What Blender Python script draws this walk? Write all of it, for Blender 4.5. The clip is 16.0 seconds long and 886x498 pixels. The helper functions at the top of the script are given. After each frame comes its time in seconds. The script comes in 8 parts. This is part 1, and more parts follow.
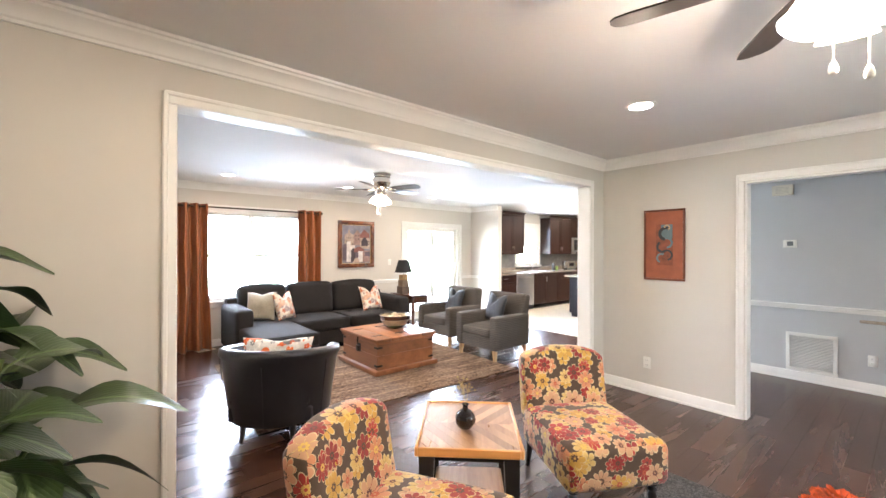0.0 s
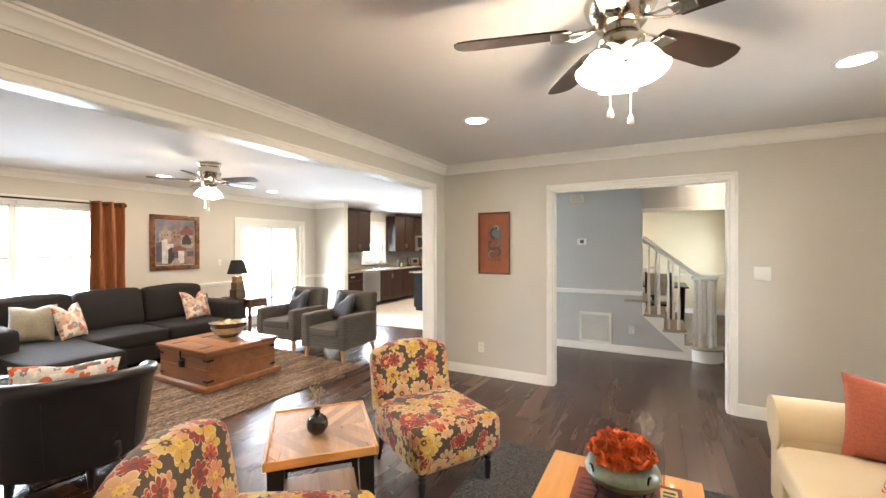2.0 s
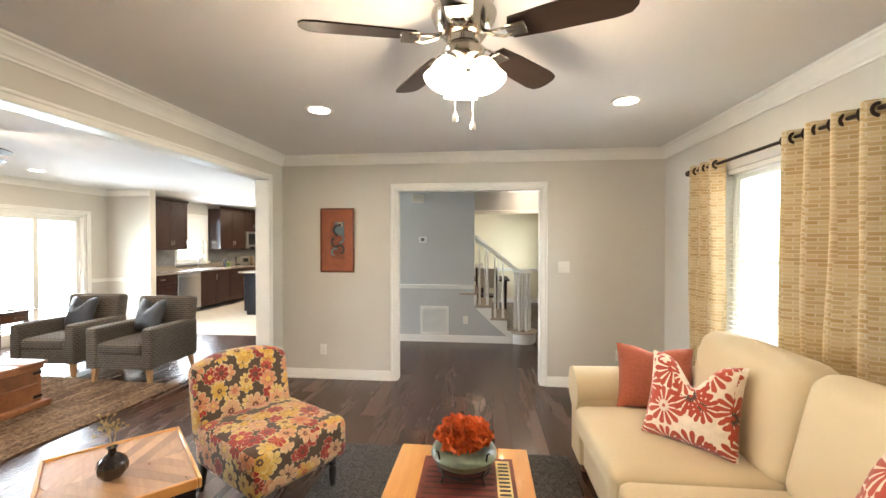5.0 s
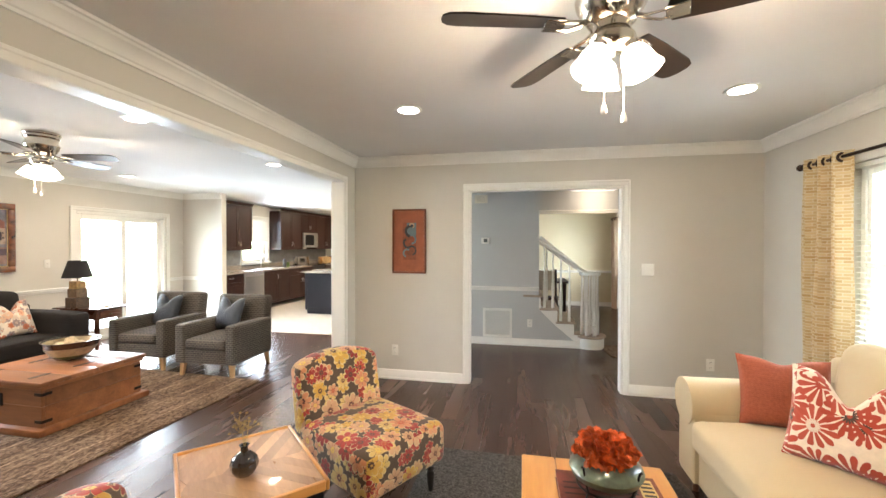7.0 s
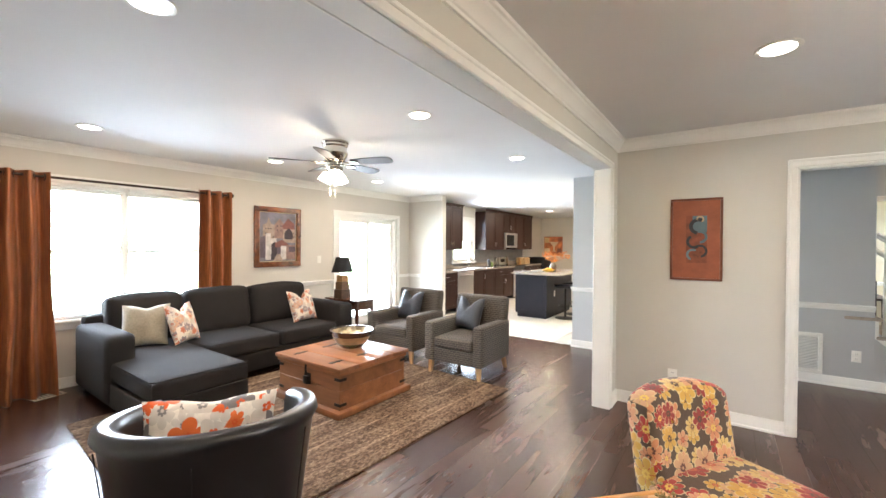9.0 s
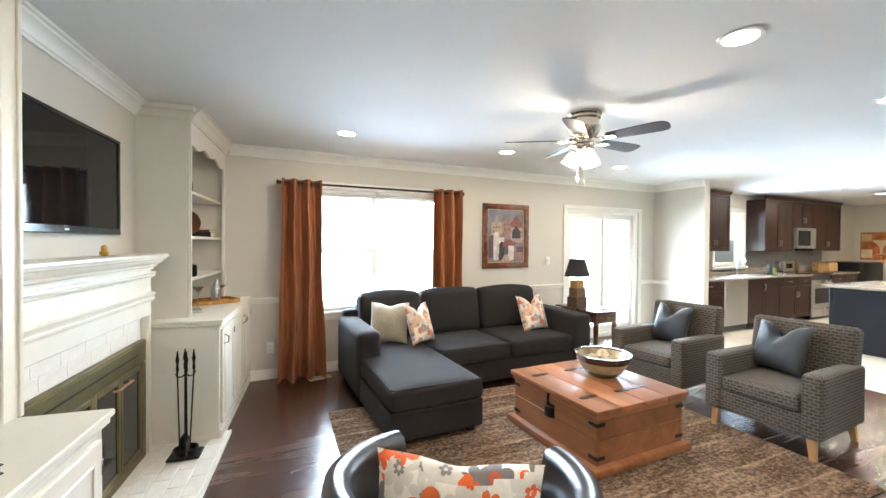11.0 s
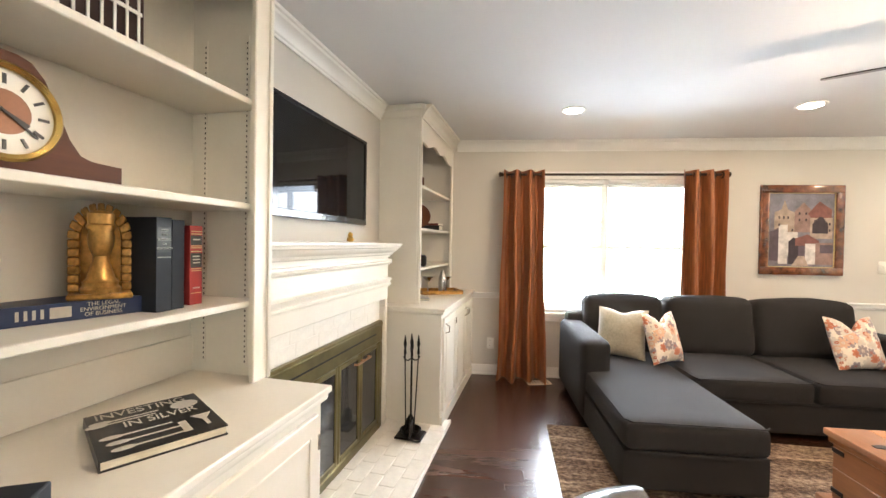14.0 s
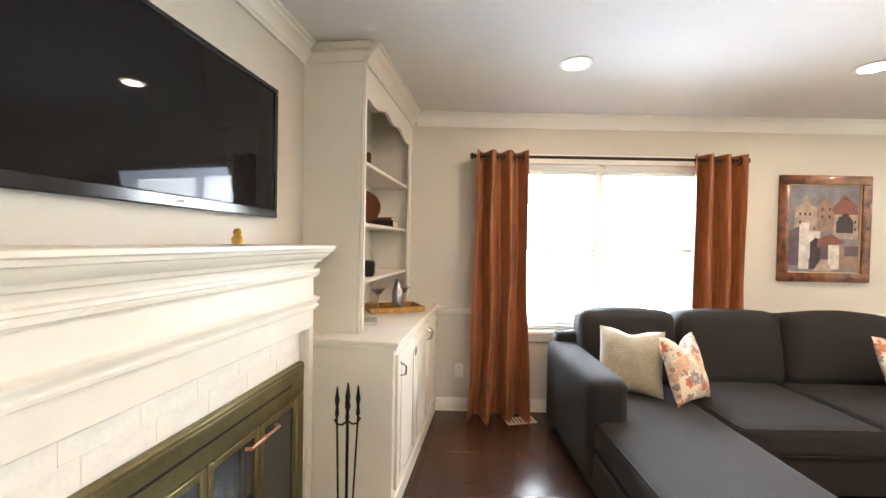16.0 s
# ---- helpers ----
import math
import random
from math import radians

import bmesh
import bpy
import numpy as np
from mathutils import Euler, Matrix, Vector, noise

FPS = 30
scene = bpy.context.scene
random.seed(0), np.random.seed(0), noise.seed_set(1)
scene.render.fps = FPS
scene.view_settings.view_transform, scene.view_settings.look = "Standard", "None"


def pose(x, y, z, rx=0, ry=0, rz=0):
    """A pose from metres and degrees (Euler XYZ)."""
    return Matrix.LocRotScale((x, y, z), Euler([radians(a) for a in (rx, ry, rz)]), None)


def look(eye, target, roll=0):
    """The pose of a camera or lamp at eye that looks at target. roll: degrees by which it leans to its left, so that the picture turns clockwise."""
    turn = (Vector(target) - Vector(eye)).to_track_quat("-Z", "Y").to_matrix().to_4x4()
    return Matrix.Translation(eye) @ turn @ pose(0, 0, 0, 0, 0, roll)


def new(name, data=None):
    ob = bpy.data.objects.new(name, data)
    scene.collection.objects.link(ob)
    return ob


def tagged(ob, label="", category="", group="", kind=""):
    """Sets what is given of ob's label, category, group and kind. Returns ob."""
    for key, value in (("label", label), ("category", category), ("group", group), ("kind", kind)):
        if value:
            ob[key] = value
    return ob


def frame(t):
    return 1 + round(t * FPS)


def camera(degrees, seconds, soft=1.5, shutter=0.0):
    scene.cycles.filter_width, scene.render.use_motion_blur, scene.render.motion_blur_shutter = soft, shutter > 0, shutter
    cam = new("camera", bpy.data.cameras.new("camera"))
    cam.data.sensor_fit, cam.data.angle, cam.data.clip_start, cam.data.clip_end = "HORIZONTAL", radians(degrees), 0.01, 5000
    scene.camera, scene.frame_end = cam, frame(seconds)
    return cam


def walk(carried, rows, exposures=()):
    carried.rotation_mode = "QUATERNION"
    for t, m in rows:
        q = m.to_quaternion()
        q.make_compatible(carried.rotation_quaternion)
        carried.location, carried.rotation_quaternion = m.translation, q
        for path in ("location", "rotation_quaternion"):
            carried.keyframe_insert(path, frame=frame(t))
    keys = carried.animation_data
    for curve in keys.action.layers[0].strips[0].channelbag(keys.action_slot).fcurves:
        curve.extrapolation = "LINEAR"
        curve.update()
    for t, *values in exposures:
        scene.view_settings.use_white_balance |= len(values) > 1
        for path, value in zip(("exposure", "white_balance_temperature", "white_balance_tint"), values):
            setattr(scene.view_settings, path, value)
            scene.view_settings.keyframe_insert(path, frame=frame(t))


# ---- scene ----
cam = camera(95.6, 16.0)
PATH = [
    (0, (2.268, -4.228, 1.463), (0.736, -2.942, 1.466), 0.2),
    (0.5, (2.211, -4.299, 1.474), (0.882, -2.805, 1.47), -0.1),
    (1, (2.224, -4.291, 1.482), (1.022, -2.692, 1.472), -0.1),
    (1.5, (2.25, -4.263, 1.489), (1.172, -2.578, 1.475), -0.2),
    (2, (2.265, -4.282, 1.48), (1.322, -2.518, 1.468), -0.2),
    (2.5, (2.277, -4.285, 1.46), (1.479, -2.451, 1.452), -0.2),
    (3, (2.271, -4.258, 1.466), (1.624, -2.366, 1.448), -0.3),
    (3.5, (2.26, -4.246, 1.478), (1.76, -2.309, 1.454), -0.4),
    (4, (2.289, -4.231, 1.488), (1.914, -2.267, 1.459), -0.2),
    (6.3, (2.042, -4.283, 1.457), (1.916, -2.287, 1.438), 0.0),
    (6.5, (2.009, -4.28, 1.467), (1.845, -2.287, 1.448), 0.0),
    (7, (1.854, -4.233, 1.477), (1.462, -2.272, 1.457), 0.1),
    (7.5, (1.635, -4.198, 1.469), (0.992, -2.305, 1.449), 0.3),
    (8, (1.39, -4.149, 1.471), (0.549, -2.335, 1.447), 0.3),
    (8.5, (1.103, -4.145, 1.468), (0.104, -2.412, 1.444), 0.4),
    (9, (0.856, -4.053, 1.449), (-0.3, -2.421, 1.432), 0.4),
    (9.5, (0.597, -3.940, 1.46), (-0.721, -2.435, 1.441), 0.5),
    (10, (0.362, -3.868, 1.472), (-1.154, -2.562, 1.446), 0.5),
    (12.3, (-0.088, -3.671, 1.393), (-2.065, -3.354, 1.375), 0.7),
    (12.5, (-0.11, -3.663, 1.387), (-2.095, -3.417, 1.369), 0.8),
    (13, (-0.148, -3.643, 1.37), (-2.146, -3.565, 1.353), 0.9),
    (13.5, (-0.195, -3.644, 1.366), (-2.193, -3.73, 1.345), 0.9),
    (14, (-0.308, -3.682, 1.369), (-2.298, -3.886, 1.341), 1.0),
    (14.5, (-0.534, -3.738, 1.375), (-2.517, -3.999, 1.349), 0.8),
    (15, (-0.74, -3.741, 1.379), (-2.722, -4.011, 1.347), 0.9),
    (15.5, (-1.027, -3.739, 1.388), (-3.017, -3.935, 1.35), 1.0),
    (16, (-1.234, -3.746, 1.391), (-3.233, -3.749, 1.356), 1.1),
]
walk(cam, [(t, look(eye, target, roll)) for t, eye, target, roll in PATH],
     exposures=[(0, 0.36, 5950, 18), (0.5, 0.32, 6000, 18), (1.5, 0.12, 6250, 18), (2.5, 0.04, 6550, 15), (6.5, 0.0, 6450, 14), (7.5, 0.08, 6300, 14), (9, 0.14, 6050, 15),
                (10, 0.12, 5700, 9), (12.3, 0.08, 6050, 13), (13.5, 0.12, 6400, 16), (14.5, 0.22, 6550, 16), (16, 0.16, 6450, 16)])
# ---- world and lights ----
world = bpy.data.worlds.new("world")
scene.world = world
world.use_nodes = True
sky = world.node_tree.nodes.new("ShaderNodeTexSky")
sky.sky_type, sky.sun_disc = "NISHITA", False
sky.sun_elevation, sky.sun_rotation = radians(48), radians(200)
world.node_tree.links.new(sky.outputs[0], world.node_tree.nodes["Background"].inputs[0])
world.node_tree.nodes["Background"].inputs[1].default_value = 0.12

sun = new("sun", bpy.data.lights.new("sun", "SUN"))
sun.data.energy, sun.data.angle, sun.data.color = 4.0, radians(4), (1.0, 0.96, 0.9)
sun.matrix_world = look((0, 0, 20), (0, 12, 0))

DAY = (0.70, 0.86, 1.0)
WARM = (1.0, 0.78, 0.52)


def window_light(name, x, y, z, width, height, towards, watts):
    """The sky's light in a window opening, shining into the room."""
    ob = new(name, bpy.data.lights.new(name, "AREA"))
    ob.data.shape, ob.data.size, ob.data.size_y = "RECTANGLE", width, height
    ob.data.energy, ob.data.color, ob.data.spread = watts, DAY, radians(130)
    ob.matrix_world = look((x, y, z), (x + towards[0], y + towards[1], z + towards[2]))
    return ob


window_light("daylight_window", -4.50, -2.44, 1.37, 1.25, 1.3, (1, 0, -0.27), 62)
window_light("daylight_slider", -4.50, 1.20, 1.05, 1.5, 1.8, (1, 0, -0.22), 108)
window_light("daylight_kitchen", -4.45, 4.45, 1.55, 0.8, 1.0, (1, 0, 0), 85)
window_light("daylight_sitting", 4.0, -1.5, 1.35, 0.95, 1.3, (-1, 0, -0.2), 12)
window_light("daylight_dining", 3.6, 5.2, 1.4, 1.0, 1.3, (-1, 0, 0), 14)


def bulb(name, x, y, z, watts, radius=0.07):
    ob = new(name, bpy.data.lights.new(name, "POINT"))
    ob.data.energy, ob.data.color, ob.data.shadow_soft_size = watts, WARM, radius
    ob.location = (x, y, z)
    return ob


def downlight(x, y, watts, z=2.425):
    ob = new("downlight_lamp", bpy.data.lights.new("downlight_lamp", "AREA"))
    ob.data.shape, ob.data.size, ob.data.energy, ob.data.color = "DISK", 0.11, watts, WARM
    ob.location = (x, y, z)
    return ob


FAN_A, FAN_B = (2.15, -2.75), (-2.23, -1.50)
bulb("fan_lamp", *FAN_A, 1.965, 46)
bulb("fan_lamp", *FAN_B, 1.965, 32)
bulb("table_lamp_bulb", -3.70, -0.14, 1.12, 5, 0.03)
# Fill added to brighten the hall; no lit fitting is known there.
bulb("foyer_lamp", 2.96, 2.40, 2.20, 10, 0.12)
# Brightens the dining room from above the table; no fitting is built here.
bulb("dining_lamp", 2.0, 4.6, 1.75, 26, 0.1)
CANS_A = [(1.05, -1.47), (3.17, -1.44), (1.05, -4.15), (3.17, -4.15)]
CANS_B = [(-3.58, -3.0), (-3.55, -1.30), (-1.06, -1.67), (-1.08, 0.10), (-1.09, -3.40), (-3.60, 0.45)]
CANS_K = [(-1.57, 2.95), (-3.12, 3.2), (-3.16, 4.98), (-3.22, 6.83), (-1.68, 4.85), (-1.75, 6.9)]
for px, py in CANS_A:
    downlight(px, py, 12 if px < 2 else 8)
for px, py in CANS_B:
    downlight(px, py, 12)
for px, py in CANS_K:
    downlight(px, py, 20 if py < 6 else 34)

# ---- mesh helpers ----


def add_box(bm, a, b, bev=0.0, seg=1, m=None):
    a, b = Vector(a), Vector(b)
    mid, size = (a + b) / 2, Vector([abs(q) for q in (b - a)])
    geom = bmesh.ops.create_cube(bm, size=1, matrix=Matrix.Translation(mid) @ Matrix.Diagonal((*size, 1)))["verts"]
    if bev > 0:
        edges = list({e for v in geom for e in v.link_edges})
        geom = list({v for f in bmesh.ops.bevel(bm, geom=edges, offset=min(bev, min(size) * 0.45), segments=seg, profile=0.5, affect="EDGES")["faces"] for v in f.verts} | {v for v in geom if v.is_valid})
    if m is not None:
        bmesh.ops.transform(bm, matrix=m, verts=geom)
    return bm


def box(a, b, bev=0.0, seg=1, m=None):
    return add_box(bmesh.new(), a, b, bev, seg, m)


def add_prism(bm, outline, depth, m=None):
    """A flat outline (x, z) given thickness depth along y."""
    low = [bm.verts.new((x, 0, z)) for x, z in outline]
    high = [bm.verts.new((x, depth, z)) for x, z in outline]
    n = len(outline)
    bm.faces.new(low)
    bm.faces.new(high[::-1])
    for i in range(n):
        j = (i + 1) % n
        bm.faces.new((low[i], high[i], high[j], low[j]))
    if m is not None:
        bmesh.ops.transform(bm, matrix=m, verts=low + high)
    return bm


def prism(outline, depth, m=None):
    bm = add_prism(bmesh.new(), outline, depth, m)
    bmesh.ops.recalc_face_normals(bm, faces=bm.faces)
    return bm


def wrap_cover(w0, w1, d0, d1, t, spine, lo, hi, put_at):
    """A book's cover in one piece: two boards and a spine at d1, open at d0."""
    bm = bmesh.new()
    e = d1 - math.copysign(spine, d1 - d0)
    ring = [(w0, d0), (w0, d1), (w1, d1), (w1, d0), (w1 - t, d0), (w1 - t, e), (w0 + t, e), (w0 + t, d0)]
    low, top = [[bm.verts.new(put_at(a, b, c)) for a, b in ring] for c in (lo, hi)]
    for i in range(8):
        bm.faces.new((low[i], low[(i + 1) % 8], top[(i + 1) % 8], top[i]))
    for q in (low, top):
        for i, j in ((0, 7), (1, 6), (2, 5)):
            bm.faces.new((q[i], q[i + 1], q[j - 1], q[j]))
    bmesh.ops.recalc_face_normals(bm, faces=bm.faces)
    return bm


def add_lathe(bm, profile, seg=24, c=(0, 0, 0), m=None, ring=False):
    rings = []
    for r, z in profile:
        rings.append([bm.verts.new((c[0] + r * math.cos(2 * math.pi * i / seg), c[1] + r * math.sin(2 * math.pi * i / seg), c[2] + z)) for i in range(seg)])
    for lo, hi in zip(rings, rings[1:] + (rings[:1] if ring else [])):
        for i in range(seg):
            bm.faces.new((lo[i], lo[(i + 1) % seg], hi[(i + 1) % seg], hi[i]))
    if not ring:
        bm.faces.new(rings[0][::-1])
        bm.faces.new(rings[-1])
    if m is not None:
        bmesh.ops.transform(bm, matrix=m, verts=[v for ring in rings for v in ring])
    return bm


def lathe(profile, seg=24, c=(0, 0, 0), m=None, ring=False):
    return add_lathe(bmesh.new(), profile, seg, c, m, ring)


def add_tube(bm, points, radius, seg=8, flat=1.0):
    """A round bar along points; radius one number or one for each point."""
    pts = [Vector(p) for p in points]
    radii = radius if isinstance(radius, (list, tuple)) else [radius] * len(pts)
    rings, side = [], None
    for i, p in enumerate(pts):
        way = (pts[min(i + 1, len(pts) - 1)] - pts[max(i - 1, 0)]).normalized()
        if side is None:
            side = way.orthogonal().normalized()
        side = (side - way * side.dot(way)).normalized()
        up = way.cross(side)
        rings.append([bm.verts.new(p + (side * math.cos(2 * math.pi * k / seg) + up * math.sin(2 * math.pi * k / seg) * flat) * radii[i]) for k in range(seg)])
    for lo, hi in zip(rings, rings[1:]):
        for k in range(seg):
            bm.faces.new((lo[k], lo[(k + 1) % seg], hi[(k + 1) % seg], hi[k]))
    bm.faces.new(rings[0][::-1])
    bm.faces.new(rings[-1])
    return bm


def tube(points, radius, seg=8, flat=1.0):
    return add_tube(bmesh.new(), points, radius, seg, flat)


def cushion(a, b, r, puff=0.0, cuts=9, wrinkle=0.0, front=0.0, m=None):
    """A padded block with rounded edges; puff swells its top, front its -y or +x side is left to the pose."""
    a, b = Vector(a), Vector(b)
    mid, s = (a + b) / 2, b - a
    bm = bmesh.new()
    bmesh.ops.create_cube(bm, size=2)
    bmesh.ops.subdivide_edges(bm, edges=bm.edges[:], cuts=cuts, use_grid_fill=True)
    for v in bm.verts:
        u = [math.copysign(abs(c) ** 0.62, c) for c in v.co]
        q = Vector([u[i] * s[i] / 2 for i in range(3)])
        inner = Vector([max(-(s[i] / 2 - r), min(s[i] / 2 - r, q[i])) for i in range(3)])
        d = q - inner
        if d.length > 1e-6:
            q = inner + d.normalized() * r
        fx, fy, fz = (1 - min(1, abs(u[0])) ** 2), (1 - min(1, abs(u[1])) ** 2), (1 - min(1, abs(u[2])) ** 2)
        q.z += math.copysign(puff, u[2]) * fx * fy * abs(u[2])
        q.x += front * u[0] * fy * fz
        if wrinkle:
            q += Vector((0, 0, 1)) * wrinkle * noise.noise((mid + q) * 7) + Vector((1, 0, 0)) * wrinkle * noise.noise((mid + q) * 5 + Vector((9, 0, 0)))
        v.co = mid + q
    if m is not None:
        bmesh.ops.transform(bm, matrix=m, verts=bm.verts)
    return bm


def pillow(w, h, d, chop=0.0, n=18, m=None, seed=0.0):
    """A throw pillow standing in the xz plane on z = 0, with pinched corners and, by chop, a dented top."""
    bm = bmesh.new()
    sides = []
    for sign in (-1, 1):
        grid = []
        for j in range(n + 1):
            row = []
            for i in range(n + 1):
                u, v = 2 * i / n - 1, 2 * j / n - 1
                edge = (1 - abs(u) ** 2.6) * (1 - abs(v) ** 2.6)
                x = u * w / 2 * (1 - 0.07 * (1 - v * v))
                z = h / 2 + v * h / 2 * (1 - 0.07 * (1 - u * u))
                z -= chop * math.exp(-(u / 0.34) ** 2) * max(0, (v + 0.2) / 1.2) ** 1.5
                y = sign * d / 2 * max(0.0, edge) ** 0.55 * (1 - 1.2 * chop / h * math.exp(-(u / 0.3) ** 2) * max(0, v))
                y += 0.012 * noise.noise(Vector((u * 2 + seed, v * 2, sign))) * edge
                row.append((x, y, z))
            grid.append(row)
        sides.append(grid)
    verts = {}

    def vert(s, j, i):
        key = (0 if i in (0, n) or j in (0, n) else s, j, i)
        if key not in verts:
            verts[key] = bm.verts.new(sides[s][j][i])
        return verts[key]

    for s in (0, 1):
        for j in range(n):
            for i in range(n):
                quad = [vert(s, j, i), vert(s, j, i + 1), vert(s, j + 1, i + 1), vert(s, j + 1, i)]
                bm.faces.new(quad if s == 0 else quad[::-1])
    if m is not None:
        bmesh.ops.transform(bm, matrix=m, verts=bm.verts)
    return bm


def mesh_of(name, bm, material, sharp=38):
    me = bpy.data.meshes.new(name)
    bm.normal_update()
    uv = bm.loops.layers.uv.new("UVMap")
    for f in bm.faces:
        n = [abs(q) for q in f.normal]
        k = n.index(max(n))
        i, j = ((1, 2), (0, 2), (0, 1))[k]
        for loop in f.loops:
            co = loop.vert.co
            loop[uv].uv = (co[i] + 3.1 * k, co[j] + 1.7 * k)
        f.smooth = True
    bm.to_mesh(me)
    bm.free()
    me.set_sharp_from_angle(angle=radians(sharp))
    if material:
        me.materials.append(material)
    return me


def part(name, bm, material, parent, label="", sharp=38):
    ob = new(name, mesh_of(name, bm, material, sharp))
    ob.parent = parent
    return tagged(ob, label)


def share(name, me, parent, m):
    ob = new(name, me)
    ob.parent = parent
    ob.matrix_basis = m
    return ob


def thing(name, label, category, x=0.0, y=0.0, z=0.0, rz=0.0, group="", kind=""):
    ob = new(name)
    ob.empty_display_size = 0.05
    ob.matrix_basis = pose(x, y, z, 0, 0, rz)
    return tagged(ob, label, category, group, kind)


def solo(name, bm, material, label, category, group="", kind="", m=None, sharp=38):
    ob = new(name, mesh_of(name, bm, material, sharp))
    if m is not None:
        ob.matrix_basis = m
    return tagged(ob, label, category, group, kind)


def lettering(text, size, material, parent, m, name="lettering", align="CENTER"):
    cu = bpy.data.curves.new(name, "FONT")
    cu.body, cu.size, cu.align_x, cu.align_y, cu.extrude = text, size, align, "CENTER", 0.0004
    tmp = new(name, cu)
    bpy.context.view_layer.update()
    me = bpy.data.meshes.new_from_object(tmp.evaluated_get(bpy.context.evaluated_depsgraph_get()))
    bpy.data.objects.remove(tmp)
    bpy.data.curves.remove(cu)
    me.materials.clear()
    me.materials.append(material)
    ob = new(name, me)
    ob.parent = parent
    ob.matrix_basis = m
    return ob

# ---- materials ----


def start(name):
    m = bpy.data.materials.new(name)
    m.use_nodes = True
    return m, m.node_tree, m.node_tree.nodes["Principled BSDF"]


def put(nt, socket, value):
    if isinstance(value, bpy.types.NodeSocket):
        nt.links.new(value, socket)
    elif isinstance(value, tuple) and len(value) == 3 and socket.type == "RGBA":
        socket.default_value = (*value, 1)
    else:
        socket.default_value = value


def mth(nt, op, a, b=0.0, c=0.0):
    n = nt.nodes.new("ShaderNodeMath")
    n.operation = op
    put(nt, n.inputs[0], a), put(nt, n.inputs[1], b), put(nt, n.inputs[2], c)
    return n.outputs[0]


def coords(nt, kind="Object", scale=(1, 1, 1), turn=0.0, shift=None):
    tc = nt.nodes.new("ShaderNodeTexCoord")
    mp = nt.nodes.new("ShaderNodeMapping")
    nt.links.new(tc.outputs[kind], mp.inputs[0])
    mp.inputs["Scale"].default_value = scale
    mp.inputs["Rotation"].default_value = (0, 0, radians(turn))
    if shift is not None:
        put(nt, mp.inputs["Location"], shift)
    return mp.outputs[0]


def noisy(nt, vec, scale, detail=4.0, rough=0.55, dist=0.0):
    n = nt.nodes.new("ShaderNodeTexNoise")
    put(nt, n.inputs["Vector"], vec)
    n.inputs["Scale"].default_value, n.inputs["Detail"].default_value = scale, detail
    n.inputs["Roughness"].default_value, n.inputs["Distortion"].default_value = rough, dist
    return n.outputs[0]


def cells(nt, vec, scale, rand=1.0, dims="3D", feature="F1"):
    n = nt.nodes.new("ShaderNodeTexVoronoi")
    n.voronoi_dimensions, n.feature = dims, feature
    put(nt, n.inputs["Vector"], vec)
    n.inputs["Scale"].default_value, n.inputs["Randomness"].default_value = scale, rand
    return n


def ramp(nt, fac, stops, hard=False):
    n = nt.nodes.new("ShaderNodeValToRGB")
    n.color_ramp.interpolation = "CONSTANT" if hard else "LINEAR"
    el = n.color_ramp.elements
    while len(el) < len(stops):
        el.new(0.5)
    for e, (at, col) in zip(el, stops):
        e.position, e.color = at, (*col, 1) if isinstance(col, tuple) else (col, col, col, 1)
    put(nt, n.inputs[0], fac)
    return n.outputs[0]


def mixc(nt, fac, a, b, kind="MIX"):
    n = nt.nodes.new("ShaderNodeMixRGB")
    n.blend_type = kind
    put(nt, n.inputs[0], fac), put(nt, n.inputs[1], a), put(nt, n.inputs[2], b)
    return n.outputs[0]


def relief(nt, bsdf, height, strength, dist=0.01):
    n = nt.nodes.new("ShaderNodeBump")
    n.inputs["Strength"].default_value, n.inputs["Distance"].default_value = strength, dist
    put(nt, n.inputs["Height"], height)
    nt.links.new(n.outputs[0], bsdf.inputs["Normal"])


def surf(name, col, rough=0.5, metal=0.0, var=0.08, scale=3.0, bump=0.08, bscale=120.0, dist=0.002, coat=0.0, stretch=(1, 1, 1), sheen=0.0):
    """A plain surface with faint large stains, fine grain and relief."""
    m, nt, b = start(name)
    v = coords(nt, "Object", stretch)
    big, fine = noisy(nt, v, scale, 3), noisy(nt, v, bscale, 2)
    dark = tuple(q * (1 - 2.2 * var) for q in col)
    lite = tuple(min(1, q * (1 + 1.4 * var)) for q in col)
    base = mixc(nt, 0.25, ramp(nt, big, [(0.3, dark), (0.7, lite)]), ramp(nt, fine, [(0.3, dark), (0.7, lite)]))
    put(nt, b.inputs["Base Color"], base)
    put(nt, b.inputs["Roughness"], mth(nt, "ADD", rough - 0.05, mth(nt, "MULTIPLY", big, 0.1)))
    b.inputs["Metallic"].default_value = metal
    b.inputs["Coat Weight"].default_value = coat
    b.inputs["Sheen Weight"].default_value = sheen
    if bump:
        relief(nt, b, fine, bump, dist)
    return m


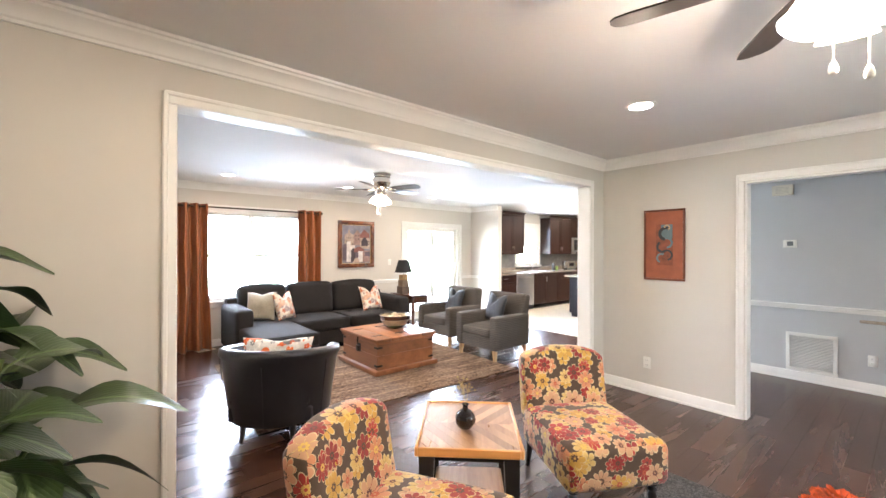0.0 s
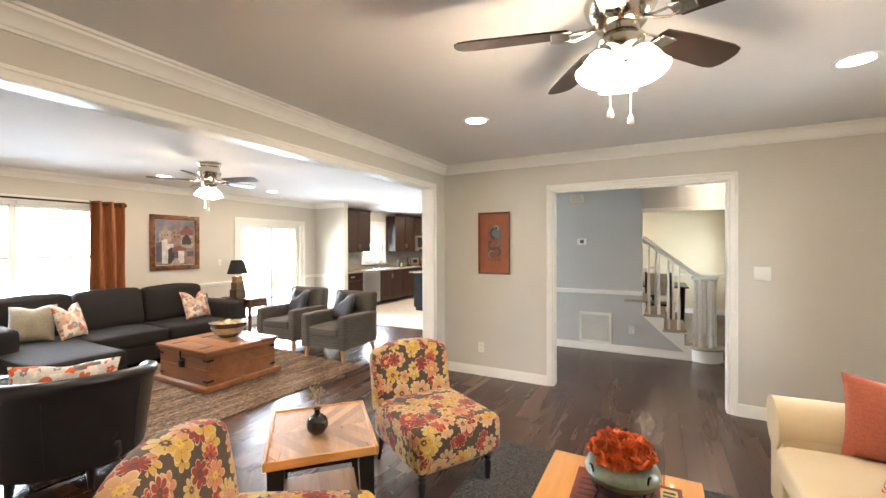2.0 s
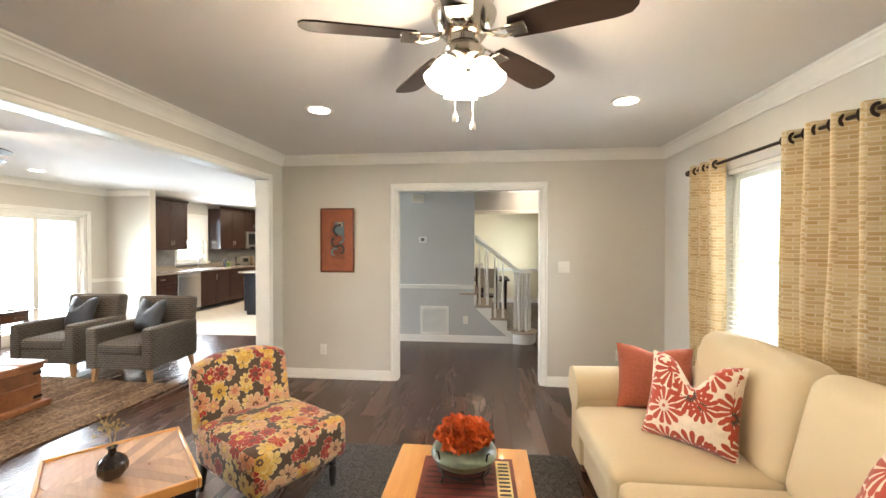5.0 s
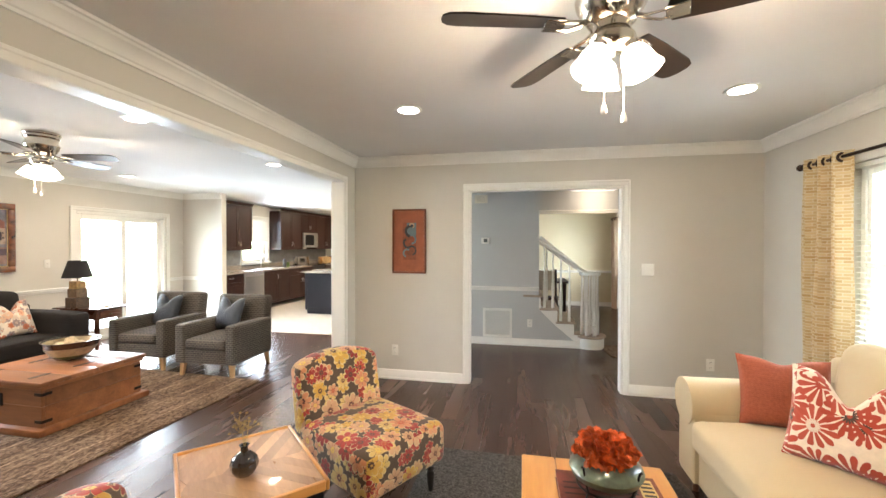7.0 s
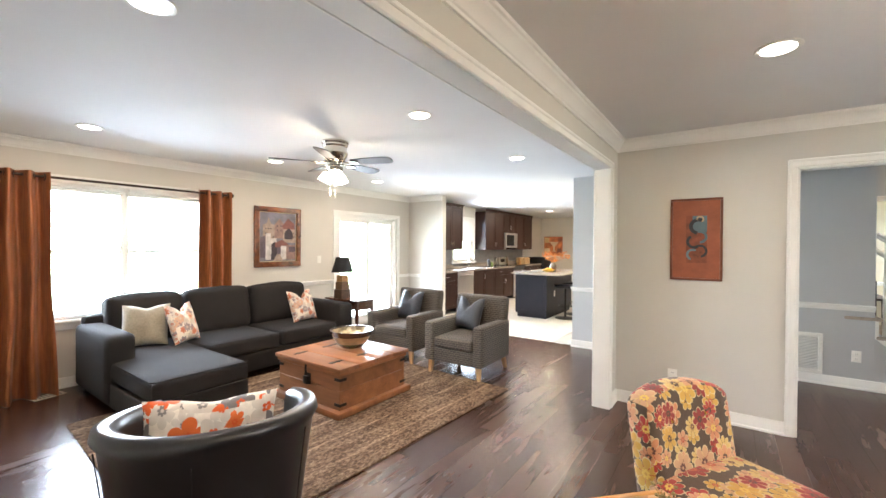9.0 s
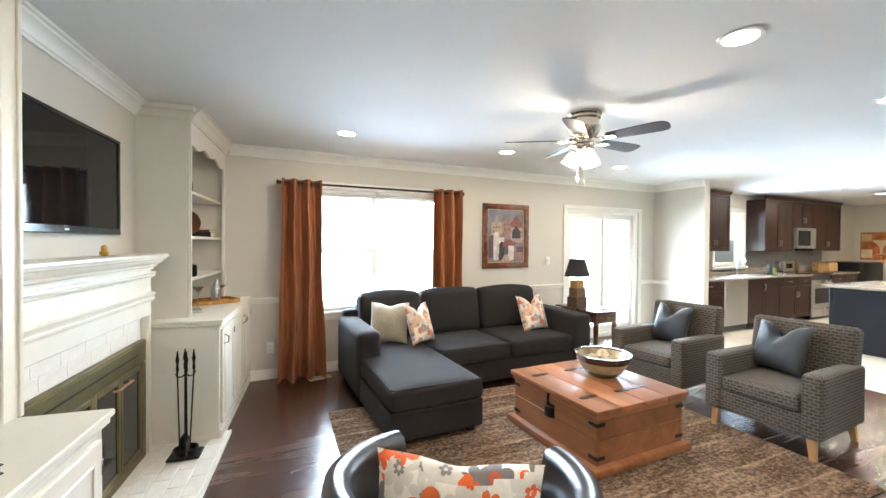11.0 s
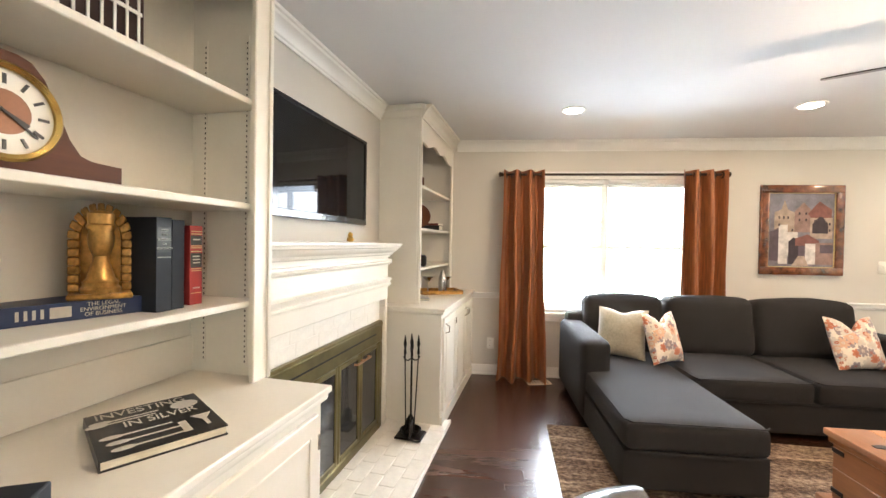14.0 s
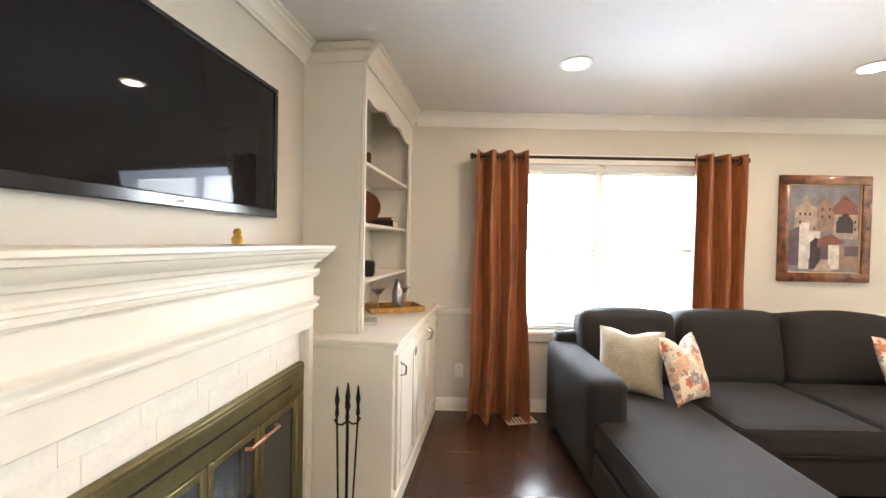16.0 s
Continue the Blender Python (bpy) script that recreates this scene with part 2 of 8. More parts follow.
def fabric(name, col, col2, weave=900.0, rough=0.9, var=0.5, sheen=0.3):
    """Woven cloth: two yarn colours, crossing threads, faint wear."""
    m, nt, b = start(name)
    v = coords(nt, "UV")
    yarn = noisy(nt, v, weave * 0.35, 3, 0.7)
    worn = noisy(nt, v, 4.0, 3)
    base = mixc(nt, mth(nt, "MULTIPLY", yarn, var), col, col2)
    base = mixc(nt, mth(nt, "MULTIPLY", ramp(nt, worn, [(0.4, 0.0), (0.75, 1.0)]), 0.25), base, col2)
    put(nt, b.inputs["Base Color"], base)
    b.inputs["Roughness"].default_value, b.inputs["Sheen Weight"].default_value = rough, sheen
    wx, wy = nt.nodes.new("ShaderNodeTexWave"), nt.nodes.new("ShaderNodeTexWave")
    wy.bands_direction = "Y"
    for w in (wx, wy):
        put(nt, w.inputs["Vector"], v)
        w.inputs["Scale"].default_value, w.inputs["Distortion"].default_value = weave / 6.3, 1.0
    relief(nt, b, mth(nt, "ADD", mth(nt, "MULTIPLY", wx.outputs[0], wy.outputs[0]), yarn), 0.35, 0.0015)
    return m


def wood(name, dark, lite, rough=0.4, along="Y", grain=9.0, coat=0.0, knots=0.0, rand=0.35, spec=0.5, bump=0.15):
    """Timber with streaks along one axis; each piece is shifted and toned by chance."""
    m, nt, b = start(name)
    info = nt.nodes.new("ShaderNodeObjectInfo")
    sc = {"X": (0.12, 1, 1), "Y": (1, 0.12, 1), "Z": (1, 1, 0.12)}[along]
    cmb = nt.nodes.new("ShaderNodeCombineXYZ")
    for k in range(3):
        put(nt, cmb.inputs[k], mth(nt, "MULTIPLY", info.outputs["Random"], 37.0 + 11 * k))
    v = coords(nt, "Object", sc, 0, cmb.outputs[0])
    streak = noisy(nt, v, grain, 6, 0.65, 0.5)
    fine = noisy(nt, v, grain * 9, 3, 0.6)
    tone = mth(nt, "ADD", mth(nt, "MULTIPLY", streak, 0.75), mth(nt, "MULTIPLY", fine, 0.25))
    base = ramp(nt, tone, [(0.30, dark), (0.52, tuple((p + q) / 2 for p, q in zip(dark, lite))), (0.72, lite)])
    shade = mth(nt, "ADD", 1 - rand / 2, mth(nt, "MULTIPLY", info.outputs["Random"], rand))
    base = mixc(nt, 1.0, base, shade, "MULTIPLY")
    if knots:
        kn = cells(nt, coords(nt, "Object", {"X": (0.5, 1, 1), "Y": (1, 0.5, 1), "Z": (1, 1, 0.5)}[along]), 7.0)
        base = mixc(nt, ramp(nt, kn.outputs["Distance"], [(0.0, knots), (0.16, 0.0)]), base, tuple(q * 0.3 for q in dark))
    put(nt, b.inputs["Base Color"], base)
    put(nt, b.inputs["Roughness"], mth(nt, "ADD", rough - 0.08, mth(nt, "MULTIPLY", streak, 0.16)))
    b.inputs["Coat Weight"].default_value = coat
    b.inputs["Specular IOR Level"].default_value = spec
    relief(nt, b, tone, bump, 0.002)
    return m


def glow(name, col, strength):
    m, nt, b = start(name)
    b.inputs["Base Color"].default_value = (0.8, 0.8, 0.8, 1)
    b.inputs["Emission Color"].default_value = (*col, 1)
    b.inputs["Emission Strength"].default_value = strength
    return m


def blossom(nt, uv, scale, petals, rand, shift, radius=0.46):
    """Flower heads, one a cell: mask of petals, mask of the eye, a chance number for each."""
    mp = nt.nodes.new("ShaderNodeMapping")
    nt.links.new(uv, mp.inputs[0])
    mp.inputs["Location"].default_value = (shift, shift * 1.7, 0)
    sc = nt.nodes.new("ShaderNodeVectorMath")
    sc.operation = "SCALE"
    nt.links.new(mp.outputs[0], sc.inputs[0])
    sc.inputs["Scale"].default_value = scale
    vo = cells(nt, sc.outputs[0], 1.0, rand, "2D")
    sub = nt.nodes.new("ShaderNodeVectorMath")
    sub.operation = "SUBTRACT"
    nt.links.new(sc.outputs[0], sub.inputs[0]), nt.links.new(vo.outputs["Position"], sub.inputs[1])
    sep = nt.nodes.new("ShaderNodeSeparateXYZ")
    nt.links.new(sub.outputs[0], sep.inputs[0])
    col = nt.nodes.new("ShaderNodeSeparateColor")
    nt.links.new(vo.outputs["Color"], col.inputs[0])
    ang = mth(nt, "ADD", mth(nt, "ARCTAN2", sep.outputs[1], sep.outputs[0]), mth(nt, "MULTIPLY", col.outputs[1], 6.0))
    wave = mth(nt, "ABSOLUTE", mth(nt, "COSINE", mth(nt, "MULTIPLY", ang, petals / 2)))
    reach = mth(nt, "MULTIPLY", mth(nt, "ADD", 0.52, mth(nt, "MULTIPLY", mth(nt, "POWER", wave, 0.6), 0.48)), mth(nt, "ADD", radius * 0.75, mth(nt, "MULTIPLY", col.outputs[2], radius * 0.4)))
    rel = mth(nt, "DIVIDE", vo.outputs["Distance"], reach)
    return rel, col.outputs[0], wave, col.outputs[2]


def flowery(name, ground, palette, eyes, size, petals, ring=None, layers=3, rand=0.75, rough=0.85, reach=0.50, gap=0.0):
    """Printed cloth with overlapping flower heads of several colours."""
    m, nt, b = start(name)
    uv = coords(nt, "UV")
    base = mixc(nt, noisy(nt, uv, 40, 3), ground, tuple(q * 1.5 for q in ground))
    n = len(palette)
    for k in range(layers):
        rel, chance, wave, other = blossom(nt, uv, 1 / (size * (1.0 + 0.18 * k)), petals[k % len(petals)], rand, 0.37 * k + 0.05 * k * k, reach)
        chance2 = mth(nt, "FRACT", mth(nt, "ADD", mth(nt, "MULTIPLY", chance, 3.7), 0.29 * k))
        col = ramp(nt, chance2, [(i / n, palette[i]) for i in range(n)], True)
        col = mixc(nt, mth(nt, "MULTIPLY", ramp(nt, rel, [(0.2, 1.0), (0.75, 0.0)]), 0.35), col, mixc(nt, 0.5, col, (0.25, 0.06, 0.03)))
        eye = ramp(nt, mth(nt, "FRACT", mth(nt, "MULTIPLY", chance, 9.3)), [(i / len(eyes), eyes[i]) for i in range(len(eyes))], True)
        inside = ramp(nt, rel, [(0.0, 1.0), (0.97, 1.0), (1.0, 0.0)])
        if gap:
            inside = mth(nt, "MULTIPLY", inside, mth(nt, "MAXIMUM", ramp(nt, wave, [(gap * 0.6, 0.0), (gap, 1.0)]), ramp(nt, rel, [(0.30, 1.0), (0.36, 0.0)])))
        base = mixc(nt, inside, base, col)
        if ring:
            base = mixc(nt, ramp(nt, rel, [(0.90, 0.0), (0.93, 0.8), (1.0, 0.8), (1.03, 0.0)]), base, ring)
        base = mixc(nt, ramp(nt, rel, [(0.28, 1.0), (0.31, 0.0)]), base, eye)
        base = mixc(nt, ramp(nt, rel, [(0.09, 1.0), (0.12, 0.0)]), base, col)
    put(nt, b.inputs["Base Color"], base)
    b.inputs["Roughness"].default_value, b.inputs["Sheen Weight"].default_value = rough, 0.2
    relief(nt, b, noisy(nt, uv, 500, 2), 0.25, 0.0015)
    return m


WALL = surf("wall_paint", (0.58, 0.555, 0.50), 0.7, var=0.02, scale=1.5, bump=0.05, bscale=260)
WALL_B = surf("wall_paint_living", (0.60, 0.57, 0.515), 0.7, var=0.02, scale=1.5, bump=0.05, bscale=260)
HALLWALL = surf("wall_paint_hall", (0.48, 0.49, 0.49), 0.7, var=0.02, scale=1.5, bump=0.05, bscale=260)
CREAMWALL = surf("wall_paint_dining", (0.66, 0.60, 0.44), 0.7, var=0.02, scale=1.5, bump=0.05, bscale=260)
CEIL = surf("ceiling_paint", (0.74, 0.74, 0.735), 0.8, var=0.02, scale=1.0, bump=0.06, bscale=180)
TRIM = surf("trim_paint", (0.80, 0.79, 0.75), 0.35, var=0.02, scale=4, bump=0.03, bscale=90)
CABWHITE = surf("cabinet_paint", (0.72, 0.685, 0.605), 0.38, var=0.025, scale=4, bump=0.04, bscale=70)
PLANK = wood("floor_plank", (0.036, 0.0158, 0.0096), (0.082, 0.0375, 0.0225), 0.27, "Y", 3.2, rand=0.35, spec=0.55, bump=0.010)
SUBFLOOR = surf("floor_joint", (0.018, 0.010, 0.007), 0.6)
TILE = surf("kitchen_tile", (0.60, 0.55, 0.47), 0.35, var=0.06, scale=6, bump=0.05, bscale=40)
GROUT = surf("grout", (0.42, 0.39, 0.34), 0.9)
BRICKPAINT = surf("painted_brick", (0.74, 0.71, 0.64), 0.5, var=0.04, scale=14, bump=0.22, bscale=60, dist=0.004)
BLACKMETAL = surf("black_metal", (0.018, 0.016, 0.015), 0.4, 0.7, var=0.2, bscale=200)
BRONZE = surf("bronze_rod", (0.05, 0.035, 0.028), 0.38, 0.8, var=0.2)
NICKEL = surf("brushed_nickel", (0.62, 0.57, 0.50), 0.2, 1.0, var=0.05, bump=0.03, bscale=300)
STEEL = surf("stainless_steel", (0.55, 0.55, 0.55), 0.28, 1.0, var=0.05, bump=0.04, bscale=200, stretch=(1, 1, 0.05))
BRASS = surf("aged_brass", (0.17, 0.14, 0.06), 0.40, 0.80, var=0.18, scale=6, bump=0.08, bscale=150)
GOLD = surf("gold_finish", (0.52, 0.29, 0.085), 0.38, 0.75, var=0.3, scale=25, bump=0.25, bscale=90)
PLASTIC = surf("white_plastic", (0.78, 0.77, 0.72), 0.35, var=0.02)
DARKPLASTIC = surf("dark_plastic", (0.02, 0.02, 0.022), 0.3, var=0.1)
BLADE = wood("fan_blade_wood", (0.012, 0.007, 0.005), (0.034, 0.020, 0.014), 0.35, "X", 12)
GLOBE = glow("lit_glass_shade", (1.0, 0.90, 0.70), 13.0)
CANGLOW = glow("downlight_lens", (1.0, 0.93, 0.80), 16.0)
CHARCOAL = fabric("charcoal_sofa_cloth", (0.0098, 0.0082, 0.0078), (0.026, 0.0222, 0.0208), 800, 0.95, 0.6, 0.0)
CREAM = fabric("cream_sofa_cloth", (0.56, 0.455, 0.285), (0.64, 0.54, 0.365), 700, 0.9, 0.5, 0.15)
LEATHER = surf("black_leather", (0.014, 0.013, 0.014), 0.30, var=0.15, scale=6, bump=0.22, bscale=170, dist=0.0015)
RUST = fabric("rust_pillow_cloth", (0.20, 0.036, 0.016), (0.42, 0.12, 0.06), 200, 0.9, 1.0, 0.05)
SILVER = fabric("blue_grey_satin", (0.020, 0.023, 0.029), (0.040, 0.046, 0.056), 900, 0.5, 0.5, 0.05)
OATMEAL = fabric("oatmeal_cloth", (0.46, 0.41, 0.31), (0.22, 0.18, 0.12), 120, 0.9, 1.0)
DARKWOOD = wood("espresso_wood", (0.016, 0.007, 0.0055), (0.046, 0.019, 0.014), 0.36, "Z", 10, rand=0.2, spec=0.22)
BLACKWOOD = surf("black_painted_wood", (0.016, 0.014, 0.013), 0.35, var=0.15)
HONEY = wood("honey_pine", (0.50, 0.21, 0.05), (0.74, 0.40, 0.12), 0.30, "Y", 5, coat=0.3, knots=0.35, rand=0.12)
TRUNK = wood("trunk_wood", (0.135, 0.047, 0.018), (0.34, 0.138, 0.052), 0.36, "X", 6, coat=0.15, knots=0.4, rand=0.45)
LEGOAK = wood("oak_leg", (0.42, 0.24, 0.10), (0.58, 0.36, 0.17), 0.4, "Z", 9)
PARQUET = wood("parquet_top", (0.28, 0.145, 0.065), (0.55, 0.34, 0.18), 0.30, "X", 8, coat=0.3, rand=0.6)
CHERRY = wood("cherry_wood", (0.07, 0.024, 0.012), (0.17, 0.065, 0.03), 0.28, "Y", 7, coat=0.3)
STONE = surf("granite_top", (0.30, 0.26, 0.22), 0.22, var=0.25, scale=40, bump=0.02, bscale=300)
NAVYPAINT = surf("island_paint", (0.016, 0.015, 0.022), 0.45, var=0.1)
NAVYPAINT.node_tree.nodes["Principled BSDF"].inputs["Specular IOR Level"].default_value = 0.2
BLACKGLASS = surf("black_glass", (0.010, 0.010, 0.011), 0.03, var=0.05, bump=0.0)
BLACKGLASS.node_tree.nodes["Principled BSDF"].inputs["Specular IOR Level"].default_value = 0.16
CERAMIC = surf("black_glazed_ceramic", (0.012, 0.008, 0.007), 0.12, var=0.3, scale=20, bump=0.03, bscale=30, coat=0.5)
JADE = surf("green_glazed_ceramic", (0.115, 0.155, 0.11), 0.32, var=0.30, scale=14, bump=0.15, bscale=40, coat=0.3)
PETAL = surf("orange_petal", (0.62, 0.125, 0.028), 0.75, var=0.25, scale=30, bump=0.2, bscale=120)
LEAF = None
PAPER = surf("paper_edge", (0.72, 0.66, 0.52), 0.85, var=0.08, scale=30, bump=0.3, bscale=500, stretch=(1, 1, 6))
NAVY = surf("navy_book_cloth", (0.006, 0.010, 0.018), 0.75, var=0.12)
BLUEBOOK = surf("blue_book_cover", (0.011, 0.027, 0.085), 0.4, var=0.12)
REDBOOK = surf("red_book_cloth", (0.34, 0.025, 0.022), 0.5, var=0.1)
BLACKBOOK = surf("black_book_cover", (0.014, 0.013, 0.013), 0.3, var=0.2)
BROWNBOOK = surf("brown_book_cover", (0.16, 0.035, 0.025), 0.35, var=0.3, scale=20)
SILVERINK = surf("silver_ink", (0.50, 0.48, 0.42), 0.5, var=0.1)
GOLDINK = surf("gold_ink", (0.62, 0.48, 0.22), 0.5, var=0.1)
FLORAL = flowery("floral_upholstery", (0.055, 0.034, 0.020), [(0.52, 0.31, 0.05), (0.52, 0.22, 0.10), (0.27, 0.016, 0.012), (0.56, 0.40, 0.13), (0.36, 0.035, 0.024), (0.54, 0.27, 0.14), (0.24, 0.020, 0.018), (0.50, 0.30, 0.16)], [(0.07, 0.035, 0.02), (0.42, 0.08, 0.03), (0.62, 0.42, 0.08), (0.10, 0.03, 0.02)], 0.112, (6, 9, 7), (0.60, 0.50, 0.28), 3, 0.7, reach=0.43, gap=0.22)
MUMS = flowery("chrysanthemum_pillow_cloth", (0.60, 0.52, 0.42), [(0.38, 0.045, 0.02), (0.42, 0.06, 0.03)], [(0.06, 0.035, 0.025), (0.62, 0.55, 0.45), (0.35, 0.04, 0.02)], 0.185, (13, 15), None, 2, 0.35, reach=0.47, gap=0.58)
CORALPRINT = flowery("coral_print_cloth", (0.62, 0.54, 0.44), [(0.55, 0.17, 0.08), (0.62, 0.54, 0.44), (0.30, 0.24, 0.24), (0.66, 0.40, 0.26)], [(0.45, 0.12, 0.06), (0.62, 0.50, 0.38)], 0.085, (6, 8), (0.50, 0.40, 0.33), 2, 0.8)
POPPY = flowery("poppy_print_cloth", (0.66, 0.63, 0.58), [(0.72, 0.12, 0.018), (0.66, 0.63, 0.58), (0.17, 0.16, 0.17), (0.70, 0.15, 0.03)], [(0.62, 0.09, 0.015), (0.20, 0.19, 0.19)], 0.125, (7, 5), None, 2, 0.8)


def curtain_cloth(name, col, col2, rough, sheer):
    m, nt, b = start(name)
    v = coords(nt, "Object", (1, 1, 0.08))
    put(nt, b.inputs["Base Color"], mixc(nt, ramp(nt, noisy(nt, v, 60, 4), [(0.35, 0.0), (0.65, 1.0)]), col, col2))
    b.inputs["Roughness"].default_value, b.inputs["Sheen Weight"].default_value = rough, 0.08
    b.inputs["Transmission Weight"].default_value = sheer
    relief(nt, b, noisy(nt, coords(nt, "Object"), 700, 2), 0.2, 0.001)
    return m


COPPER = curtain_cloth("copper_taffeta", (0.19, 0.056, 0.016), (0.32, 0.105, 0.032), 0.36, 0.0)


def brick_weave():
    """Tan curtain cloth with rows of short golden bars."""
    m, nt, b = start("brick_weave_cloth")
    br = nt.nodes.new("ShaderNodeTexBrick")
    put(nt, br.inputs["Vector"], coords(nt, "UV"))
    br.inputs["Scale"].default_value = 1.0
    br.inputs["Brick Width"].default_value, br.inputs["Row Height"].default_value, br.inputs["Mortar Size"].default_value = 0.075, 0.022, 0.0035
    br.inputs["Mortar Smooth"].default_value = 0.4
    br.inputs["Color1"].default_value, br.inputs["Color2"].default_value = (0.40, 0.27, 0.11, 1), (0.55, 0.43, 0.24, 1)
    br.inputs["Mortar"].default_value = (0.58, 0.49, 0.34, 1)
    put(nt, b.inputs["Base Color"], br.outputs[0])
    b.inputs["Roughness"].default_value, b.inputs["Sheen Weight"].default_value = 0.85, 0.3
    relief(nt, b, noisy(nt, coords(nt, "UV"), 500, 2), 0.3, 0.0015)
    return m


TANWEAVE = brick_weave()


def armchair_cloth():
    """Grey-brown upholstery with rows of small pale dashes."""
    m, nt, b = start("patterned_armchair_cloth")
    v = coords(nt, "UV")
    br = nt.nodes.new("ShaderNodeTexBrick")
    put(nt, br.inputs["Vector"], v)
    br.inputs["Scale"].default_value = 1.0
    br.inputs["Brick Width"].default_value, br.inputs["Row Height"].default_value, br.inputs["Mortar Size"].default_value = 0.046, 0.023, 0.0034
    br.inputs["Color1"].default_value, br.inputs["Color2"].default_value = (0.024, 0.0195, 0.016, 1), (0.062, 0.050, 0.040, 1)
    br.inputs["Mortar"].default_value = (0.15, 0.128, 0.100, 1)
    put(nt, b.inputs["Base Color"], mixc(nt, mth(nt, "MULTIPLY", noisy(nt, v, 250, 3), 0.5), br.outputs[0], (0.07, 0.06, 0.05)))
    b.inputs["Roughness"].default_value, b.inputs["Sheen Weight"].default_value = 0.9, 0.05
    relief(nt, b, mth(nt, "ADD", br.outputs["Fac"], noisy(nt, v, 600, 2)), 0.3, 0.0015)
    return m


GREYCHAIR = armchair_cloth()


def rug_cloth(name, c1, c2, c3, stripes):
    m, nt, b = start(name)
    v = coords(nt, "Object")
    tuft = noisy(nt, coords(nt, "Object", (1, 0.55 if stripes else 1, 1)), 60 if stripes else 95, 3, 0.7)
    patch = noisy(nt, coords(nt, "Object", (1, 0.16, 1)) if stripes else v, 14 if stripes else 40, 4, 0.7)
    base = ramp(nt, mth(nt, "ADD", mth(nt, "MULTIPLY", tuft, 0.62), mth(nt, "MULTIPLY", patch, 0.38)), [(0.40, c1), (0.5, c2), (0.61, c3)])
    if stripes:
        # thin pale woven lines along the length, broken here and there
        w = nt.nodes.new("ShaderNodeTexWave")
        put(nt, w.inputs["Vector"], v)
        w.inputs["Scale"].default_value, w.inputs["Distortion"].default_value, w.inputs["Detail"].default_value, w.inputs["Detail Scale"].default_value = 1.15, 0.9, 3, 3.0
        line = mth(nt, "MULTIPLY", ramp(nt, w.outputs[0], [(0.975, 0.0), (0.998, 1.0)]), ramp(nt, noisy(nt, v, 2.2, 2), [(0.40, 0.1), (0.55, 0.75)]))
        base = mixc(nt, mth(nt, "MULTIPLY", line, ramp(nt, tuft, [(0.35, 0.3), (0.6, 1.0)])), base, tuple(min(1, q * 1.6) for q in c3))
    put(nt, b.inputs["Base Color"], base)
    b.inputs["Roughness"].default_value, b.inputs["Sheen Weight"].default_value = 1.0, 0.05
    b.inputs["Specular IOR Level"].default_value = 0.1
    relief(nt, b, mth(nt, "ADD", tuft, patch), 1.0, 0.016)
    return m


RUG_B = rug_cloth("jute_rug_pile", (0.060, 0.034, 0.020), (0.165, 0.105, 0.066), (0.34, 0.245, 0.165), True)
RUG_A = rug_cloth("grey_shag_pile", (0.035, 0.032, 0.030), (0.085, 0.080, 0.075), (0.16, 0.15, 0.14), False)


def leaf_material():
    m, nt, b = start("dieffenbachia_leaf")
    v = coords(nt, "Object", (10, 3, 1))
    sep = nt.nodes.new("ShaderNodeSeparateXYZ")
    nt.links.new(v, sep.inputs[0])
    across = mth(nt, "ABSOLUTE", sep.outputs[0])
    vein = mth(nt, "ABSOLUTE", mth(nt, "SINE", mth(nt, "MULTIPLY", mth(nt, "SUBTRACT", sep.outputs[1], mth(nt, "MULTIPLY", across, 0.8)), 45.0)))
    base = mixc(nt, noisy(nt, v, 12, 3), (0.020, 0.042, 0.013), (0.050, 0.085, 0.026))
    base = mixc(nt, ramp(nt, vein, [(0.0, 0.55), (0.16, 0.0)]), base, (0.12, 0.17, 0.065))
    base = mixc(nt, ramp(nt, across, [(0.02, 0.8), (0.07, 0.0)]), base, (0.13, 0.19, 0.07))
    put(nt, b.inputs["Base Color"], base)
    b.inputs["Roughness"].default_value = 0.38
    relief(nt, b, vein, 0.2, 0.003)
    return m


LEAF = leaf_material()


def outdoors():
    """Far garden seen through the windows: bright sky over foliage."""
    m, nt, b = start("garden_backdrop")
    v = coords(nt, "Object")
    sep = nt.nodes.new("ShaderNodeSeparateXYZ")
    nt.links.new(v, sep.inputs[0])
    leafy = ramp(nt, noisy(nt, v, 1.6, 6, 0.7), [(0.38, (0.14, 0.24, 0.13)), (0.50, (0.40, 0.56, 0.38)), (0.62, (0.82, 0.95, 0.92))])
    skyish = mth(nt, "ADD", mth(nt, "MULTIPLY", sep.outputs[2], 0.28), mth(nt, "MULTIPLY", noisy(nt, v, 0.7, 4), 0.9))
    base = mixc(nt, ramp(nt, skyish, [(0.95, 0.0), (1.15, 1.0)]), leafy, (0.95, 1.0, 1.0))
    put(nt, b.inputs["Base Color"], base)
    # The backdrop glows by itself: outdoor daylight is put into its colour.
    put(nt, b.inputs["Emission Color"], base)
    b.inputs["Emission Strength"].default_value = 22.0
    return m


GARDEN = outdoors()


def pane_glass():
    m, nt, b = start("window_glass")
    b.inputs["Base Color"].default_value = (1, 1, 1, 1)
    b.inputs["Roughness"].default_value, b.inputs["Transmission Weight"].default_value, b.inputs["IOR"].default_value = 0.02, 1.0, 1.05
    return m


GLASS = pane_glass()
FIREGLASS = surf("smoked_glass", (0.035, 0.035, 0.034), 0.10, var=0.2, bump=0.0)
BLIND = surf("blind_slat", (0.82, 0.82, 0.80), 0.4, var=0.02, bump=0.0)

